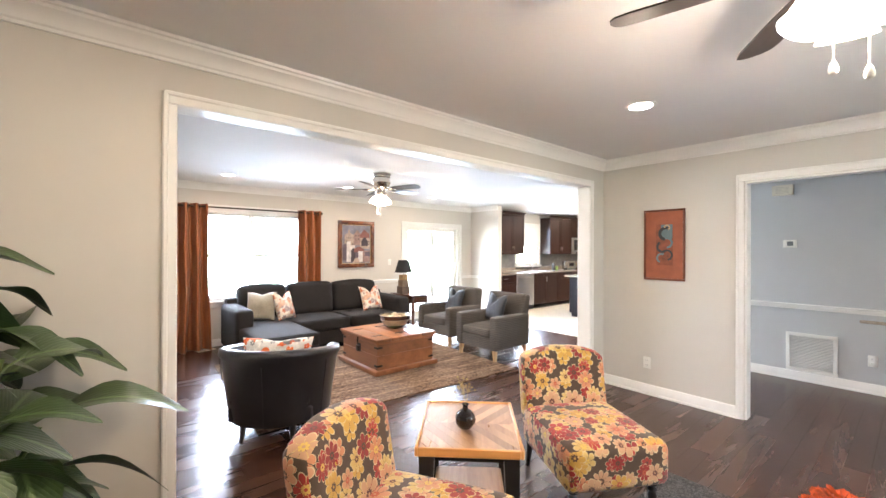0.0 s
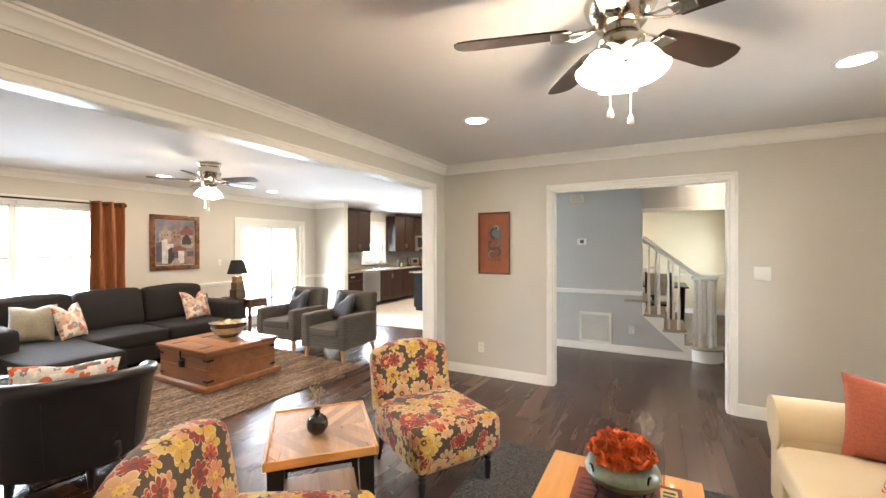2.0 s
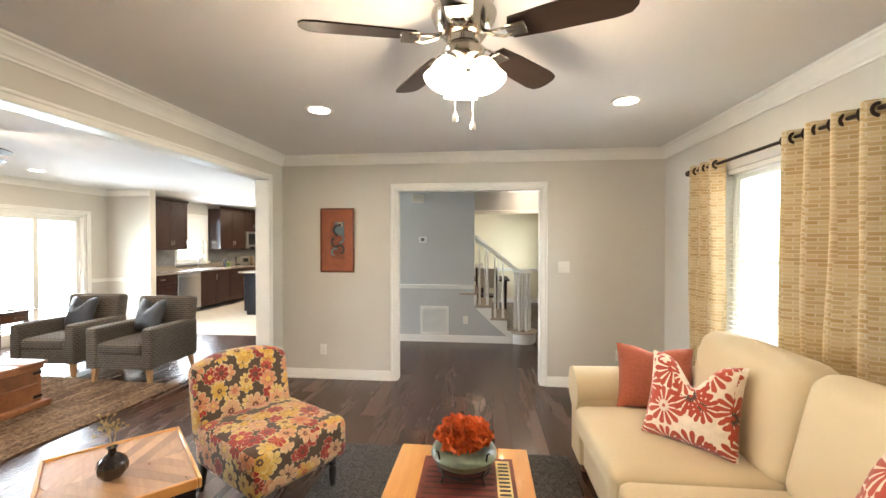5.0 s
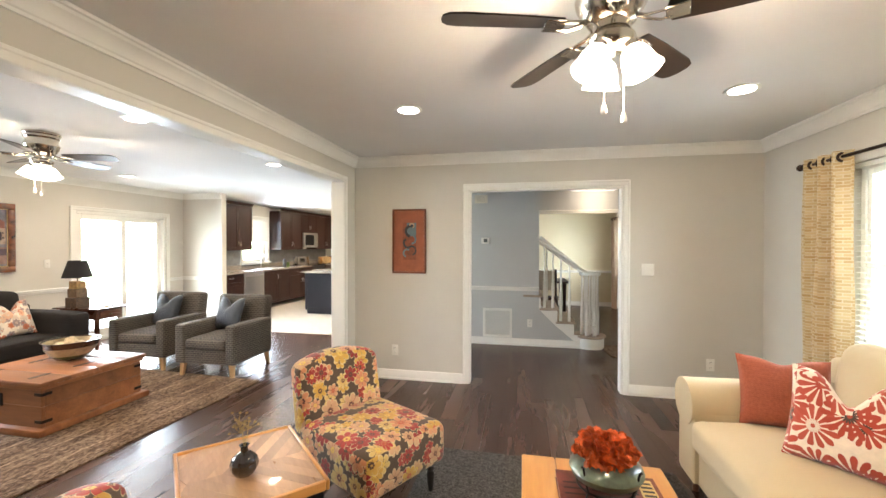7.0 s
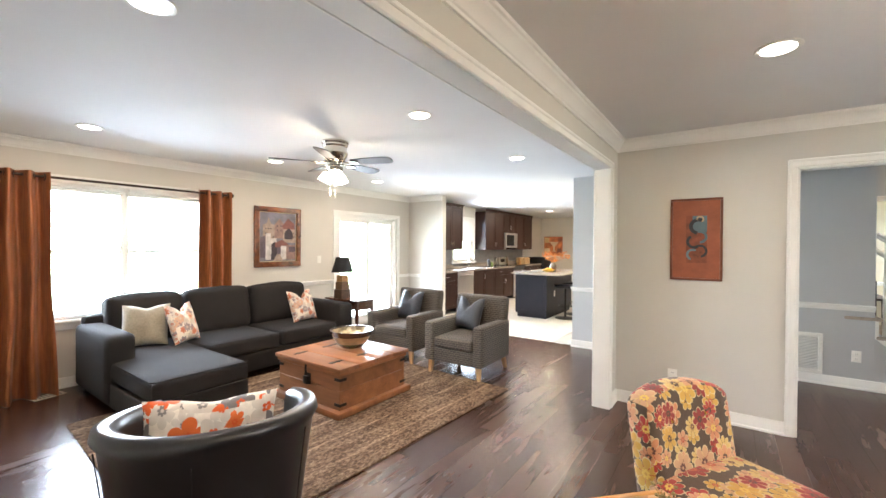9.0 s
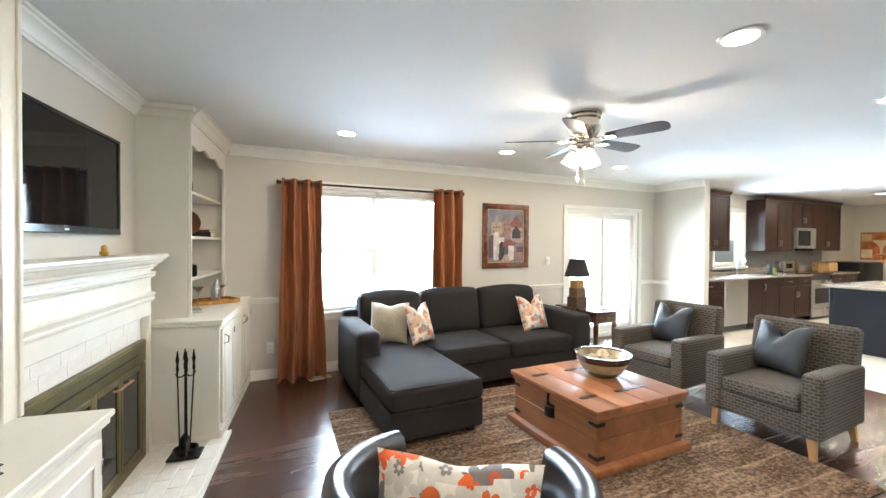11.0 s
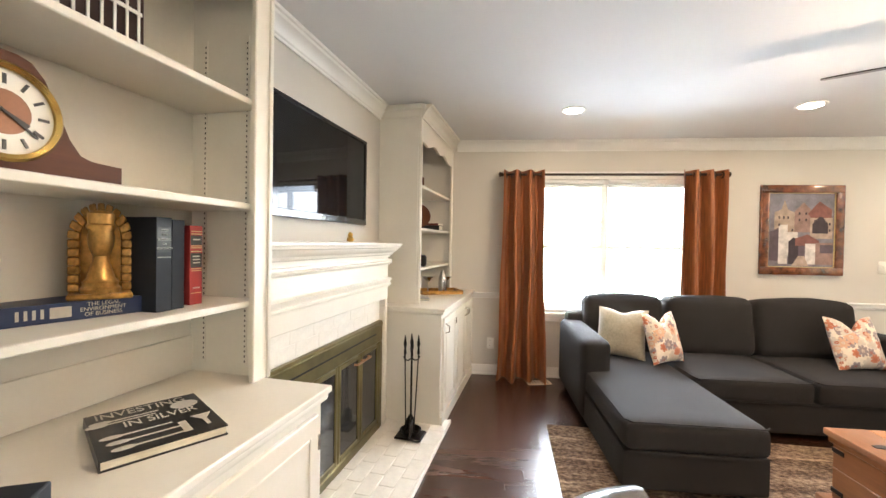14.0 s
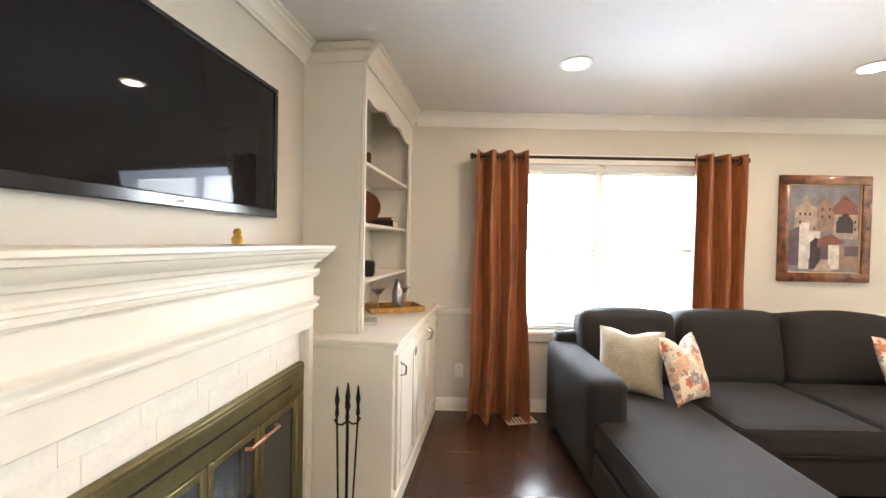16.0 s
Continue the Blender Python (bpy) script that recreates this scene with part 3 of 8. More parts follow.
# ---- structure ----
H = 2.44
XW, XR, YF, YH = -4.55, 4.04, -4.36, 1.78   # window wall, sitting room's far wall, fireplace wall, hall wall


# the fireplace wall runs slightly askew from its corner at the window wall
SKEW = Matrix.Translation((-4.55, -3.80, 0)) @ Matrix.Rotation(radians(-7.8), 4, "Z") @ Matrix.Translation((4.55, 3.80, 0))


def turn_wall(earlier):
    """Swings all things built since earlier into the line of the fireplace wall."""
    for ob in list(bpy.data.objects):
        if ob.name not in earlier and ob.parent is None:
            ob.matrix_basis = SKEW @ ob.matrix_basis


def structure(name, bm, material, label, sharp=30):
    return solo(name, bm, material, label, name.split("_")[0], kind="structure", sharp=sharp)


def walls(name, boxes, material, label):
    bm = bmesh.new()
    for a, b in boxes:
        add_box(bm, a, b)
    return structure(name, bm, material, label)


structure("ground", box((-40, -40, -0.6), (40, 40, -0.35)), surf("patio_concrete", (0.55, 0.54, 0.50), 0.9, var=0.1), "pale concrete patio ground around the house")
floor_slab = structure("floor", box((XW, -6.2, -0.30), (XR, 10.5, -0.010)), SUBFLOOR, "dark brown wood plank floor running through all rooms")
structure("ceiling", box((XW - 0.15, -6.3, H), (XR + 0.15, 10.6, H + 0.12)), CEIL, "smooth white painted ceiling")

# window wall of the living room, with window, sliding door and kitchen window
WIN = (-3.34, -1.56, 0.68, 2.05)
SLD = (0.44, 1.98, 0.02, 1.98)
KWN = (4.02, 4.92, 1.05, 2.10)
walls("wall_west", [((XW - 0.14, -6.2, 0), (XW, WIN[0], H)), ((XW - 0.14, WIN[0], 0), (XW, WIN[1], WIN[2])), ((XW - 0.14, WIN[0], WIN[3]), (XW, WIN[1], H)),
                    ((XW - 0.14, WIN[1], 0), (XW, SLD[0], H)), ((XW - 0.14, SLD[0], SLD[3]), (XW, SLD[1], H)), ((XW - 0.14, SLD[0], -0.3), (XW, SLD[1], SLD[2])),
                    ((XW - 0.14, SLD[1], 0), (XW, KWN[0], H)), ((XW - 0.14, KWN[0], 0), (XW, KWN[1], KWN[2])), ((XW - 0.14, KWN[0], KWN[3]), (XW, KWN[1], H)),
                    ((XW - 0.14, KWN[1], 0), (XW, 10.5, H))], WALL_B, "pale grey painted wall with window and sliding door")
# fireplace wall and the wall behind the sitting room
walls("wall_south", [((XW - 0.05, YF - 0.30, 0), (0.10, YF, H))], WALL_B, "pale grey painted chimney wall behind the television").matrix_basis = SKEW
walls("wall_back", [((0, -6.2, 0), (XR, -6.05, H))], WALL, "warm grey painted wall of the sitting room")
# wall between sitting and living room, with its wide cased opening
OPN = (-3.99, -0.28, 2.16)
walls("wall_divider", [((-0.12, -6.05, 0), (0, OPN[0], H)), ((-0.12, OPN[0], OPN[2]), (0, OPN[1], H)), ((-0.12, OPN[1], 0), (0, 0.12, H))], WALL, "warm grey wall with a wide cased opening")
# wall with the picture and the doorway to the hall
DOR = (1.285, 2.82, 2.063)
walls("wall_north", [((0, 0, 0), (DOR[0], 0.12, H)), ((DOR[0], 0, DOR[2]), (DOR[1], 0.12, H)), ((DOR[1], 0, 0), (XR, 0.12, H))], WALL, "warm grey wall with a wide cased doorway")
# sitting room window wall
WNA = (-2.05, -1.00, 0.68, 2.03)
walls("wall_east", [((XR, -6.2, 0), (XR + 0.14, WNA[0], H)), ((XR, WNA[0], 0), (XR + 0.14, WNA[1], WNA[2])), ((XR, WNA[0], WNA[3]), (XR + 0.14, WNA[1], H)), ((XR, WNA[1], 0), (XR + 0.14, 4.6, H)),
                    ((XR, 4.6, 0), (XR + 0.14, 5.8, 0.7)), ((XR, 4.6, 2.05), (XR + 0.14, 5.8, H)), ((XR, 5.8, 0), (XR + 0.14, 10.5, H))], WALL, "warm grey wall with a curtained window")
# hall wall under and beside the stairs: its foot is cut along the flight
hall = bmesh.new()
add_box(hall, (-0.97, YH, 0), (2.08, YH + 0.12, H))
add_prism(hall, [(2.08, 0.0), (2.62, 0.0), (2.62, 0.10), (2.08, 0.62)], 0.10, Matrix.Translation((0, YH + 0.01, 0)))
bmesh.ops.recalc_face_normals(hall, faces=hall.faces)
structure("wall_hall", hall, HALLWALL, "blue-grey painted hall wall with a chair rail")
# stub that hides the kitchen run, far kitchen wall, dining room walls
walls("wall_stub", [((XW, 2.35, 0), (-3.70, 2.47, H))], WALL_B, "short pale grey return wall beside the kitchen")
walls("wall_kitchen", [((XW, 9.6, 0), (-0.97, 9.75, H))], WALL_B, "pale wall at the far end of the kitchen")
walls("wall_dining", [((-0.97, 1.90, 0), (-0.85, 6.2, H)), ((-0.97, 7.2, 0), (-0.85, 9.6, H)), ((-0.85, 6.05, 0), (XR, 6.2, H))], CREAMWALL, "cream painted dining room wall")
walls("wall_stair", [((-0.85, 2.72, 0), (1.55, 2.84, H)), ((1.55, 2.72, 2.03), (XR, 2.84, H)), ((3.75, 2.72, 0), (XR, 2.84, 2.03))], HALLWALL, "grey wall with an opening to the dining room")


def moulding(name, p, q, out, profile, material=TRIM, label="", ends=(0.0, 0.0)):
    """A straight length of trim from p to q on a wall; profile: (distance from the wall, height)."""
    p, q, out = Vector(p), Vector(q), Vector(out)
    way = (q - p).normalized()
    bm = bmesh.new()
    rings = [[bm.verts.new(base + out * d + way * s * d + Vector((0, 0, z))) for d, z in profile] for base, s in ((p, ends[0]), (q, -ends[1]))]
    n = len(profile)
    for i in range(n):
        j = (i + 1) % n
        bm.faces.new((rings[0][i], rings[1][i], rings[1][j], rings[0][j]))
    bm.faces.new(rings[0]), bm.faces.new(rings[1][::-1])
    bmesh.ops.recalc_face_normals(bm, faces=bm.faces)
    return structure(name, bm, material, label or "white painted " + name.replace("_", " ") + " along the wall", 25)


CROWN = [(0, -0.105), (0.012, -0.105), (0.014, -0.092), (0.022, -0.085), (0.030, -0.066), (0.048, -0.045), (0.066, -0.032), (0.070, -0.020), (0.082, -0.016), (0.086, -0.003), (0, -0.003)]
BASE = [(0, 0), (0.024, 0), (0.024, 0.016), (0.015, 0.022), (0.015, 0.088), (0.010, 0.100), (0.004, 0.104), (0, 0.104)]
RAIL = [(0, -0.036), (0.010, -0.036), (0.012, -0.022), (0.024, -0.016), (0.026, 0.004), (0.034, 0.010), (0.034, 0.022), (0, 0.026)]
for a, b, n, e in [((0, -6.05), (0, 0), (1, 0, 0), (1, 1)), ((0, 0), (XR, 0), (0, -1, 0), (1, 1)), ((XR, -6.05), (XR, 0), (-1, 0, 0), (1, 1)),
                   ((XW, -3.98), (XW, 2.35), (1, 0, 0), (0, 1)), ((XW, 2.35), (-3.70, 2.35), (0, -1, 0), (1, 0)), 
                   ((-0.85, 6.05), (XR, 6.05), (0, -1, 0), (0, 0))]:
    moulding("crown_moulding", (*a, H), (*b, H), n, CROWN, ends=e)
for a, b, n, e in [((0, -6.05), (0, OPN[0] - 0.035), (1, 0, 0), (1, 0)), ((0, OPN[1] + 0.035), (0, 0), (1, 0, 0), (0, 1)), ((0, 0), (DOR[0] - 0.055, 0), (0, -1, 0), (1, 0)), ((DOR[1] + 0.06, 0), (XR, 0), (0, -1, 0), (0, 1)),
                   ((XR, -6.05), (XR, 0), (-1, 0, 0), (0, 1)), ((XW, -3.80), (XW, SLD[0] - 0.06), (1, 0, 0), (0, 0)), ((XW, SLD[1] + 0.06), (XW, 2.35), (1, 0, 0), (0, 1)), ((XW, 2.35), (-3.70, 2.35), (0, -1, 0), (1, 0)),
                   ((-0.97, YH), (2.66, YH), (0, -1, 0), (0, 0)), ((-0.97, YH), (-0.97, 1.90), (-1, 0, 0), (0, 0)), ((-0.12, OPN[1] + 0.035), (-0.12, 0.12), (-1, 0, 0), (0, 0)), ((-0.85, 6.05), (XR, 6.05), (0, -1, 0), (0, 0))]:
    moulding("baseboard", (*a, 0.001), (*b, 0.001), n, BASE, ends=e)
for a, b, n in [((-0.97, YH), (2.08, YH), (0, -1, 0)), ((XW, -3.80), (XW, -3.46), (1, 0, 0)), ((XW, -1.40), (XW, SLD[0] - 0.06), (1, 0, 0)), ((XW, SLD[1] + 0.06), (XW, 2.35), (1, 0, 0)), ((XW, 2.35), (-3.70, 2.35), (0, -1, 0)), ((-0.97, YH), (-0.97, 1.90), (-1, 0, 0)), ((-0.85, 6.05), (XR, 6.05), (0, -1, 0))]:
    moulding("chair_rail", (*a, 0.84), (*b, 0.84), n, RAIL)


moulding("crown_moulding", (-3.34, YF, H), (-1.58, YF, H), (0, 1, 0), CROWN, ends=(0, 0)).matrix_basis = SKEW


def casing_x(name, x, side, y0, y1, top, w=0.055):
    """Trim round an opening in a wall at x; side +1 or -1 is the way it faces."""
    lo, hi = (x, x + 0.018) if side > 0 else (x - 0.018, x)
    l2, h2 = (x, x + 0.026) if side > 0 else (x - 0.026, x)
    bm = bmesh.new()
    for a, b in (((lo, y0 - w, 0.001), (hi, y0, top)), ((lo, y1, 0.001), (hi, y1 + w, top)), ((lo, y0 - w, top), (hi, y1 + w, top + w))):
        add_box(bm, a, b, 0.005)
    for a, b in (((l2, y0 - w - 0.004, 0.001), (h2, y0 - w + 0.018, top + w)), ((l2, y1 + w - 0.018, 0.001), (h2, y1 + w + 0.004, top + w)), ((l2, y0 - w, top + w - 0.018), (h2, y1 + w, top + w + 0.004))):
        add_box(bm, a, b, 0.005)
    return structure(name, bm, TRIM, "white painted door casing round the opening")


def casing_y(name, y, side, x0, x1, top, w=0.055):
    lo, hi = (y, y + 0.018) if side > 0 else (y - 0.018, y)
    l2, h2 = (y, y + 0.026) if side > 0 else (y - 0.026, y)
    bm = bmesh.new()
    for a, b in (((x0 - w, lo, 0.001), (x0, hi, top)), ((x1, lo, 0.001), (x1 + w, hi, top)), ((x0 - w, lo, top), (x1 + w, hi, top + w))):
        add_box(bm, a, b, 0.005)
    for a, b in (((x0 - w - 0.004, l2, 0.001), (x0 - w + 0.018, h2, top + w)), ((x1 + w - 0.018, l2, 0.001), (x1 + w + 0.004, h2, top + w)), ((x0 - w, l2, top + w - 0.018), (x1 + w, h2, top + w + 0.004))):
        add_box(bm, a, b, 0.005)
    return structure(name, bm, TRIM, "white painted door casing round the doorway")


casing_x("trim_opening_east", 0.0, 1, OPN[0] + 0.02, OPN[1] - 0.02, OPN[2] - 0.02)
casing_x("trim_opening_west", -0.12, -1, OPN[0] + 0.02, OPN[1] - 0.02, OPN[2] - 0.02)
lining = bmesh.new()
add_box(lining, (-0.12, OPN[0], 0.001), (0, OPN[0] + 0.02, OPN[2] - 0.02), 0.002)
add_box(lining, (-0.12, OPN[1] - 0.02, 0.001), (0, OPN[1], OPN[2] - 0.02), 0.002)
add_box(lining, (-0.12, OPN[0], OPN[2] - 0.02), (0, OPN[1], OPN[2]), 0.002)
structure("trim_opening_lining", lining, TRIM, "white painted lining of the wide opening")
casing_y("trim_doorway_south", 0.0, -1, DOR[0], DOR[1], DOR[2])
casing_y("trim_doorway_north", 0.12, 1, DOR[0], DOR[1], DOR[2])
lining = bmesh.new()
add_box(lining, (DOR[0], 0.002, 0.001), (DOR[0] + 0.018, 0.118, DOR[2] - 0.018), 0.002)
add_box(lining, (DOR[1] - 0.018, 0.002, 0.001), (DOR[1], 0.118, DOR[2] - 0.018), 0.002)
add_box(lining, (DOR[0], 0.002, DOR[2] - 0.018), (DOR[1], 0.118, DOR[2]), 0.002)
structure("trim_doorway_lining", lining, TRIM, "white painted lining of the doorway")
casing_y("trim_dining_opening", 2.72, -1, 1.55, 3.75, 2.0)
structure("backdrop_garden", box((-13.0, -16, -1), (-12.9, 18, 9)), GARDEN, "bright leafy garden beyond the back windows")
structure("backdrop_street", box((12.9, -16, -1), (13.0, 18, 9)), GARDEN, "bright leafy garden beyond the front windows")


def sash_window(name, x, y0, y1, z0, z1, inward, label, lights=2, blind_down=0.35):
    """A window in a wall at x; inward +1 or -1 points into the room."""
    w = thing(name, label, "window", kind="structure")
    s = inward
    xo = x - s * 0.09
    bm = bmesh.new()
    t = 0.04
    for a, b in (((y0, z0), (y1, z0 + t)), ((y0, z1 - t), (y1, z1)), ((y0, z0 + t), (y0 + t, z1 - t)), ((y1 - t, z0 + t), (y1, z1 - t))):
        add_box(bm, (xo - 0.03, a[0], a[1]), (xo + 0.03, b[0], b[1]), 0.004)
    part("window_frame", bm, TRIM, w)
    step = (y1 - y0 - 2 * t) / lights
    for i in range(lights):
        a, b = y0 + t + i * step, y0 + t + (i + 1) * step
        bm = bmesh.new()
        mid = (z0 + z1) / 2
        for p, q in (((a, z0 + t), (a + 0.035, z1 - t)), ((b - 0.035, z0 + t), (b, z1 - t)), ((a + 0.035, mid - 0.02), (b - 0.035, mid + 0.02)), ((a + 0.035, z0 + t), (b - 0.035, z0 + t + 0.035)), ((a + 0.035, z1 - t - 0.035), (b - 0.035, z1 - t))):
            add_box(bm, (xo - 0.02, p[0], p[1]), (xo + 0.02, q[0], q[1]), 0.003)
        part("sash", bm, TRIM, w)
        for lo, hi in ((z0 + t + 0.035, mid - 0.02), (mid + 0.02, z1 - t - 0.035)):
            pane = part("pane", box((xo - 0.003, a + 0.035, lo), (xo + 0.003, b - 0.035, hi)), GLASS, w, "clear glass")
            pane.visible_shadow = False
    bm = bmesh.new()
    inner = x + s * 0.018
    for a, b in (((y0 - 0.075, z0 - 0.02), (y0, z1 + 0.075)), ((y1, z0 - 0.02), (y1 + 0.075, z1 + 0.075)), ((y0, z1), (y1, z1 + 0.075))):
        add_box(bm, (min(x, inner), a[0], a[1]), (max(x, inner), b[0], b[1]), 0.004)
    part("window_casing", bm, TRIM, w)
    sill = x + s * 0.06
    part("window_sill", box((min(xo, sill), y0 - 0.10, z0 - 0.028), (max(xo, sill), y1 + 0.10, z0), 0.006), TRIM, w)
    part("apron", box((min(x, inner), y0 - 0.075, z0 - 0.10), (max(x, inner), y1 + 0.075, z0 - 0.028), 0.004), TRIM, w)
    return w


def blinds(name, x, y0, y1, z0, z1, label, drop=None, tilt=18.0, pitch=0.030):
    """Horizontal blinds hung in a window; slats tilted open."""
    bl = thing(name, label, "blind")
    part("headrail", box((x - 0.02, y0, z1 - 0.035), (x + 0.02, y1, z1), 0.003), BLIND, bl)
    low = z0 if drop is None else drop
    slat = box((-0.0125, 0, -0.0008), (0.0125, y1 - y0 - 0.01, 0.0008))
    me = mesh_of("slat", slat, BLIND)
    z = z1 - 0.05
    while z > low + 0.02:
        share("slat", me, bl, Matrix.Translation((x, y0 + 0.005, z)) @ pose(0, 0, 0, 0, tilt, 0))
        z -= pitch
    part("bottom_rail", box((x - 0.014, y0 + 0.005, low), (x + 0.014, y1 - 0.005, low + 0.014), 0.003), BLIND, bl)
    for y in (y0 + 0.12, y1 - 0.12):
        part("cord", tube([(x, y, low), (x, y, z1 - 0.03)], 0.0012, 5), BLIND, bl)
    return bl


sash_window("window_1", XW, *WIN, 1, "white double sash window behind lowered blinds")
YM = (WIN[0] + WIN[1]) / 2
blinds("window_blind", XW - 0.035, WIN[0] + 0.01, YM - 0.025, WIN[2], WIN[3], "white horizontal slat blind lowered in the window")
blinds("window_blind", XW - 0.035, YM + 0.025, WIN[1] - 0.01, WIN[2], WIN[3], "white horizontal slat blind lowered in the window")
sash_window("window_2", XR, *WNA, -1, "white sash window of the sitting room", 1)
blinds("window_blind", XR + 0.035, WNA[0] + 0.01, WNA[1] - 0.01, WNA[2], WNA[3], "white horizontal blind half open over a bright window", pitch=0.036, tilt=-12)
sash_window("window_3", XW, *KWN, 1, "white kitchen window above the sink", 1)
blinds("roman_blind", XW + 0.03, KWN[0], KWN[1], KWN[2], KWN[3], "pale blind half drawn over the kitchen window", drop=1.55, tilt=78, pitch=0.022)
sash_window("window_4", XR, 4.6, 5.8, 0.7, 2.05, -1, "white dining room window", 2)

# sliding glass door
slider = thing("door_1", "white framed sliding glass patio door, closed", "door", kind="structure")
y0, y1, z0, z1 = SLD
bm = bmesh.new()
for a, b in (((y0, z0), (y0 + 0.05, z1)), ((y1 - 0.05, z0), (y1, z1)), ((y0 + 0.05, z1 - 0.05), (y1 - 0.05, z1)), ((y0 + 0.05, z0), (y1 - 0.05, z0 + 0.04))):
    add_box(bm, (XW - 0.12, a[0], a[1]), (XW - 0.01, b[0], b[1]), 0.004)
part("door_frame", bm, TRIM, slider)
ym = (y0 + y1) / 2
for k, (a, b) in enumerate(((y0 + 0.05, ym + 0.04), (ym - 0.04, y1 - 0.05))):
    x = XW - 0.045 - 0.045 * k
    bm = bmesh.new()
    for p, q in (((a, z0 + 0.04), (a + 0.075, z1 - 0.05)), ((b - 0.075, z0 + 0.04), (b, z1 - 0.05)), ((a + 0.075, z1 - 0.13), (b - 0.075, z1 - 0.05)), ((a + 0.075, z0 + 0.04), (b - 0.075, z0 + 0.15))):
        add_box(bm, (x - 0.018, p[0], p[1]), (x + 0.018, q[0], q[1]), 0.003)
    leaf = part("door_panel", bm, TRIM, slider)
    pane = part("pane", box((x - 0.004, a + 0.07, z0 + 0.14), (x + 0.004, b - 0.07, z1 - 0.12)), GLASS, leaf, "clear glass")
    pane.visible_shadow = False
part("handle", box((XW - 0.028, y1 - 0.115, 0.95), (XW - 0.005, y1 - 0.095, 1.17), 0.006), PLASTIC, slider)
casing_x("trim_slider", XW, 1, SLD[0], SLD[1], SLD[3])

# ---- ceiling fans, downlights, small wall fittings ----


def ceiling_fan(x, y, turn, label):
    fan = thing("ceiling_fan", label, "ceiling fan", x, y, 2.44, group="ceiling fans")
    part("canopy", lathe([(0.02, -0.002), (0.125, -0.002), (0.128, -0.018), (0.118, -0.030), (0.120, -0.045), (0.108, -0.058), (0.106, -0.085), (0.114, -0.10)], 32), NICKEL, fan)
    part("motor_housing", lathe([(0.116, -0.10), (0.122, -0.115), (0.116, -0.135), (0.100, -0.165), (0.080, -0.195), (0.062, -0.205), (0.060, -0.225), (0.040, -0.228)], 32), NICKEL, fan, "polished nickel housing")
    part("light_fitter", lathe([(0.040, -0.228), (0.070, -0.236), (0.078, -0.25), (0.070, -0.275), (0.045, -0.295), (0.012, -0.305)], 28), NICKEL, fan)
    for k in range(5):
        ang = turn + 72 * k
        m = pose(0, 0, -0.205, 0, 0, ang)
        arm = bmesh.new()
        add_tube(arm, [(0.07, 0, 0.02), (0.11, 0.012, 0.0), (0.15, 0.028, -0.008), (0.185, 0.02, -0.006)], [0.010, 0.008, 0.007, 0.006], 8, 0.6)
        add_tube(arm, [(0.07, 0, 0.02), (0.11, -0.012, 0.0), (0.15, -0.028, -0.008), (0.185, -0.02, -0.006)], [0.010, 0.008, 0.007, 0.006], 8, 0.6)
        add_box(arm, (0.165, -0.04, -0.010), (0.235, 0.04, -0.004), 0.003)
        bmesh.ops.transform(arm, matrix=m, verts=arm.verts)
        part("blade_iron", arm, NICKEL, fan)
        out = [(0.18, -0.050), (0.30, -0.060), (0.52, -0.068), (0.565, -0.060), (0.585, -0.035), (0.59, 0.0), (0.585, 0.035), (0.565, 0.060), (0.52, 0.068), (0.30, 0.060), (0.18, 0.050), (0.165, 0.0)]
        bm = bmesh.new()
        add_prism(bm, out, 0.006, pose(0, 0, 0, 90, 0, 0))
        bmesh.ops.recalc_face_normals(bm, faces=bm.faces)
        bmesh.ops.transform(bm, matrix=Matrix.Rotation(radians(-13), 4, "X"), verts=bm.verts)
        blade = part("blade", bm, BLADE, fan, "dark walnut blade")
        blade.matrix_basis = m
    for k in range(3):
        a = radians(100 + 120 * k)
        tilt = Matrix.Translation((0.048 * math.cos(a), 0.048 * math.sin(a), -0.268)) @ Matrix.Rotation(a, 4, "Z") @ Matrix.Rotation(radians(-24), 4, "Y")
        part("socket", lathe([(0.018, 0.0), (0.026, -0.008), (0.026, -0.035), (0.02, -0.04)], 16, m=tilt), NICKEL, fan)
        bell = [(0.024, -0.03), (0.040, -0.045), (0.051, -0.075), (0.056, -0.105), (0.067, -0.128), (0.064, -0.130), (0.052, -0.104), (0.045, -0.072), (0.02, -0.045)]
        part("shade", lathe(bell, 24, m=tilt), GLOBE, fan, "frosted glass bell shade, lit")
    for dx, dy, ln in ((0.035, -0.03, 0.235), (-0.03, -0.035, 0.205)):
        bm = tube([(dx, dy, -0.29), (dx, dy, -0.29 - ln)], 0.0022, 6)
        add_lathe(bm, [(0.002, 0.012), (0.007, 0.004), (0.011, -0.012), (0.009, -0.022), (0.002, -0.026)], 12, (dx, dy, -0.29 - ln))
        part("pull_chain", bm, PLASTIC, fan)
    return fan


ceiling_fan(*FAN_A, 51, "nickel ceiling fan with dark wood blades, lights on")
ceiling_fan(*FAN_B, 20, "nickel hugger ceiling fan with lit glass shades")


def can_light(x, y):
    c = thing("downlight", "round recessed ceiling downlight, switched on", "ceiling light", x, y, H, group="recessed downlights")
    bm = bmesh.new()
    add_lathe(bm, [(0.0725, -0.001), (0.096, -0.001), (0.098, -0.004), (0.094, -0.008), (0.0725, -0.007)], 32, ring=True)
    part("trim_ring", bm, PLASTIC, c)
    part("lens", lathe([(0.01, -0.003), (0.072, -0.003), (0.072, -0.0095), (0.01, -0.0100)], 28), CANGLOW, c, "glowing lens")
    return c


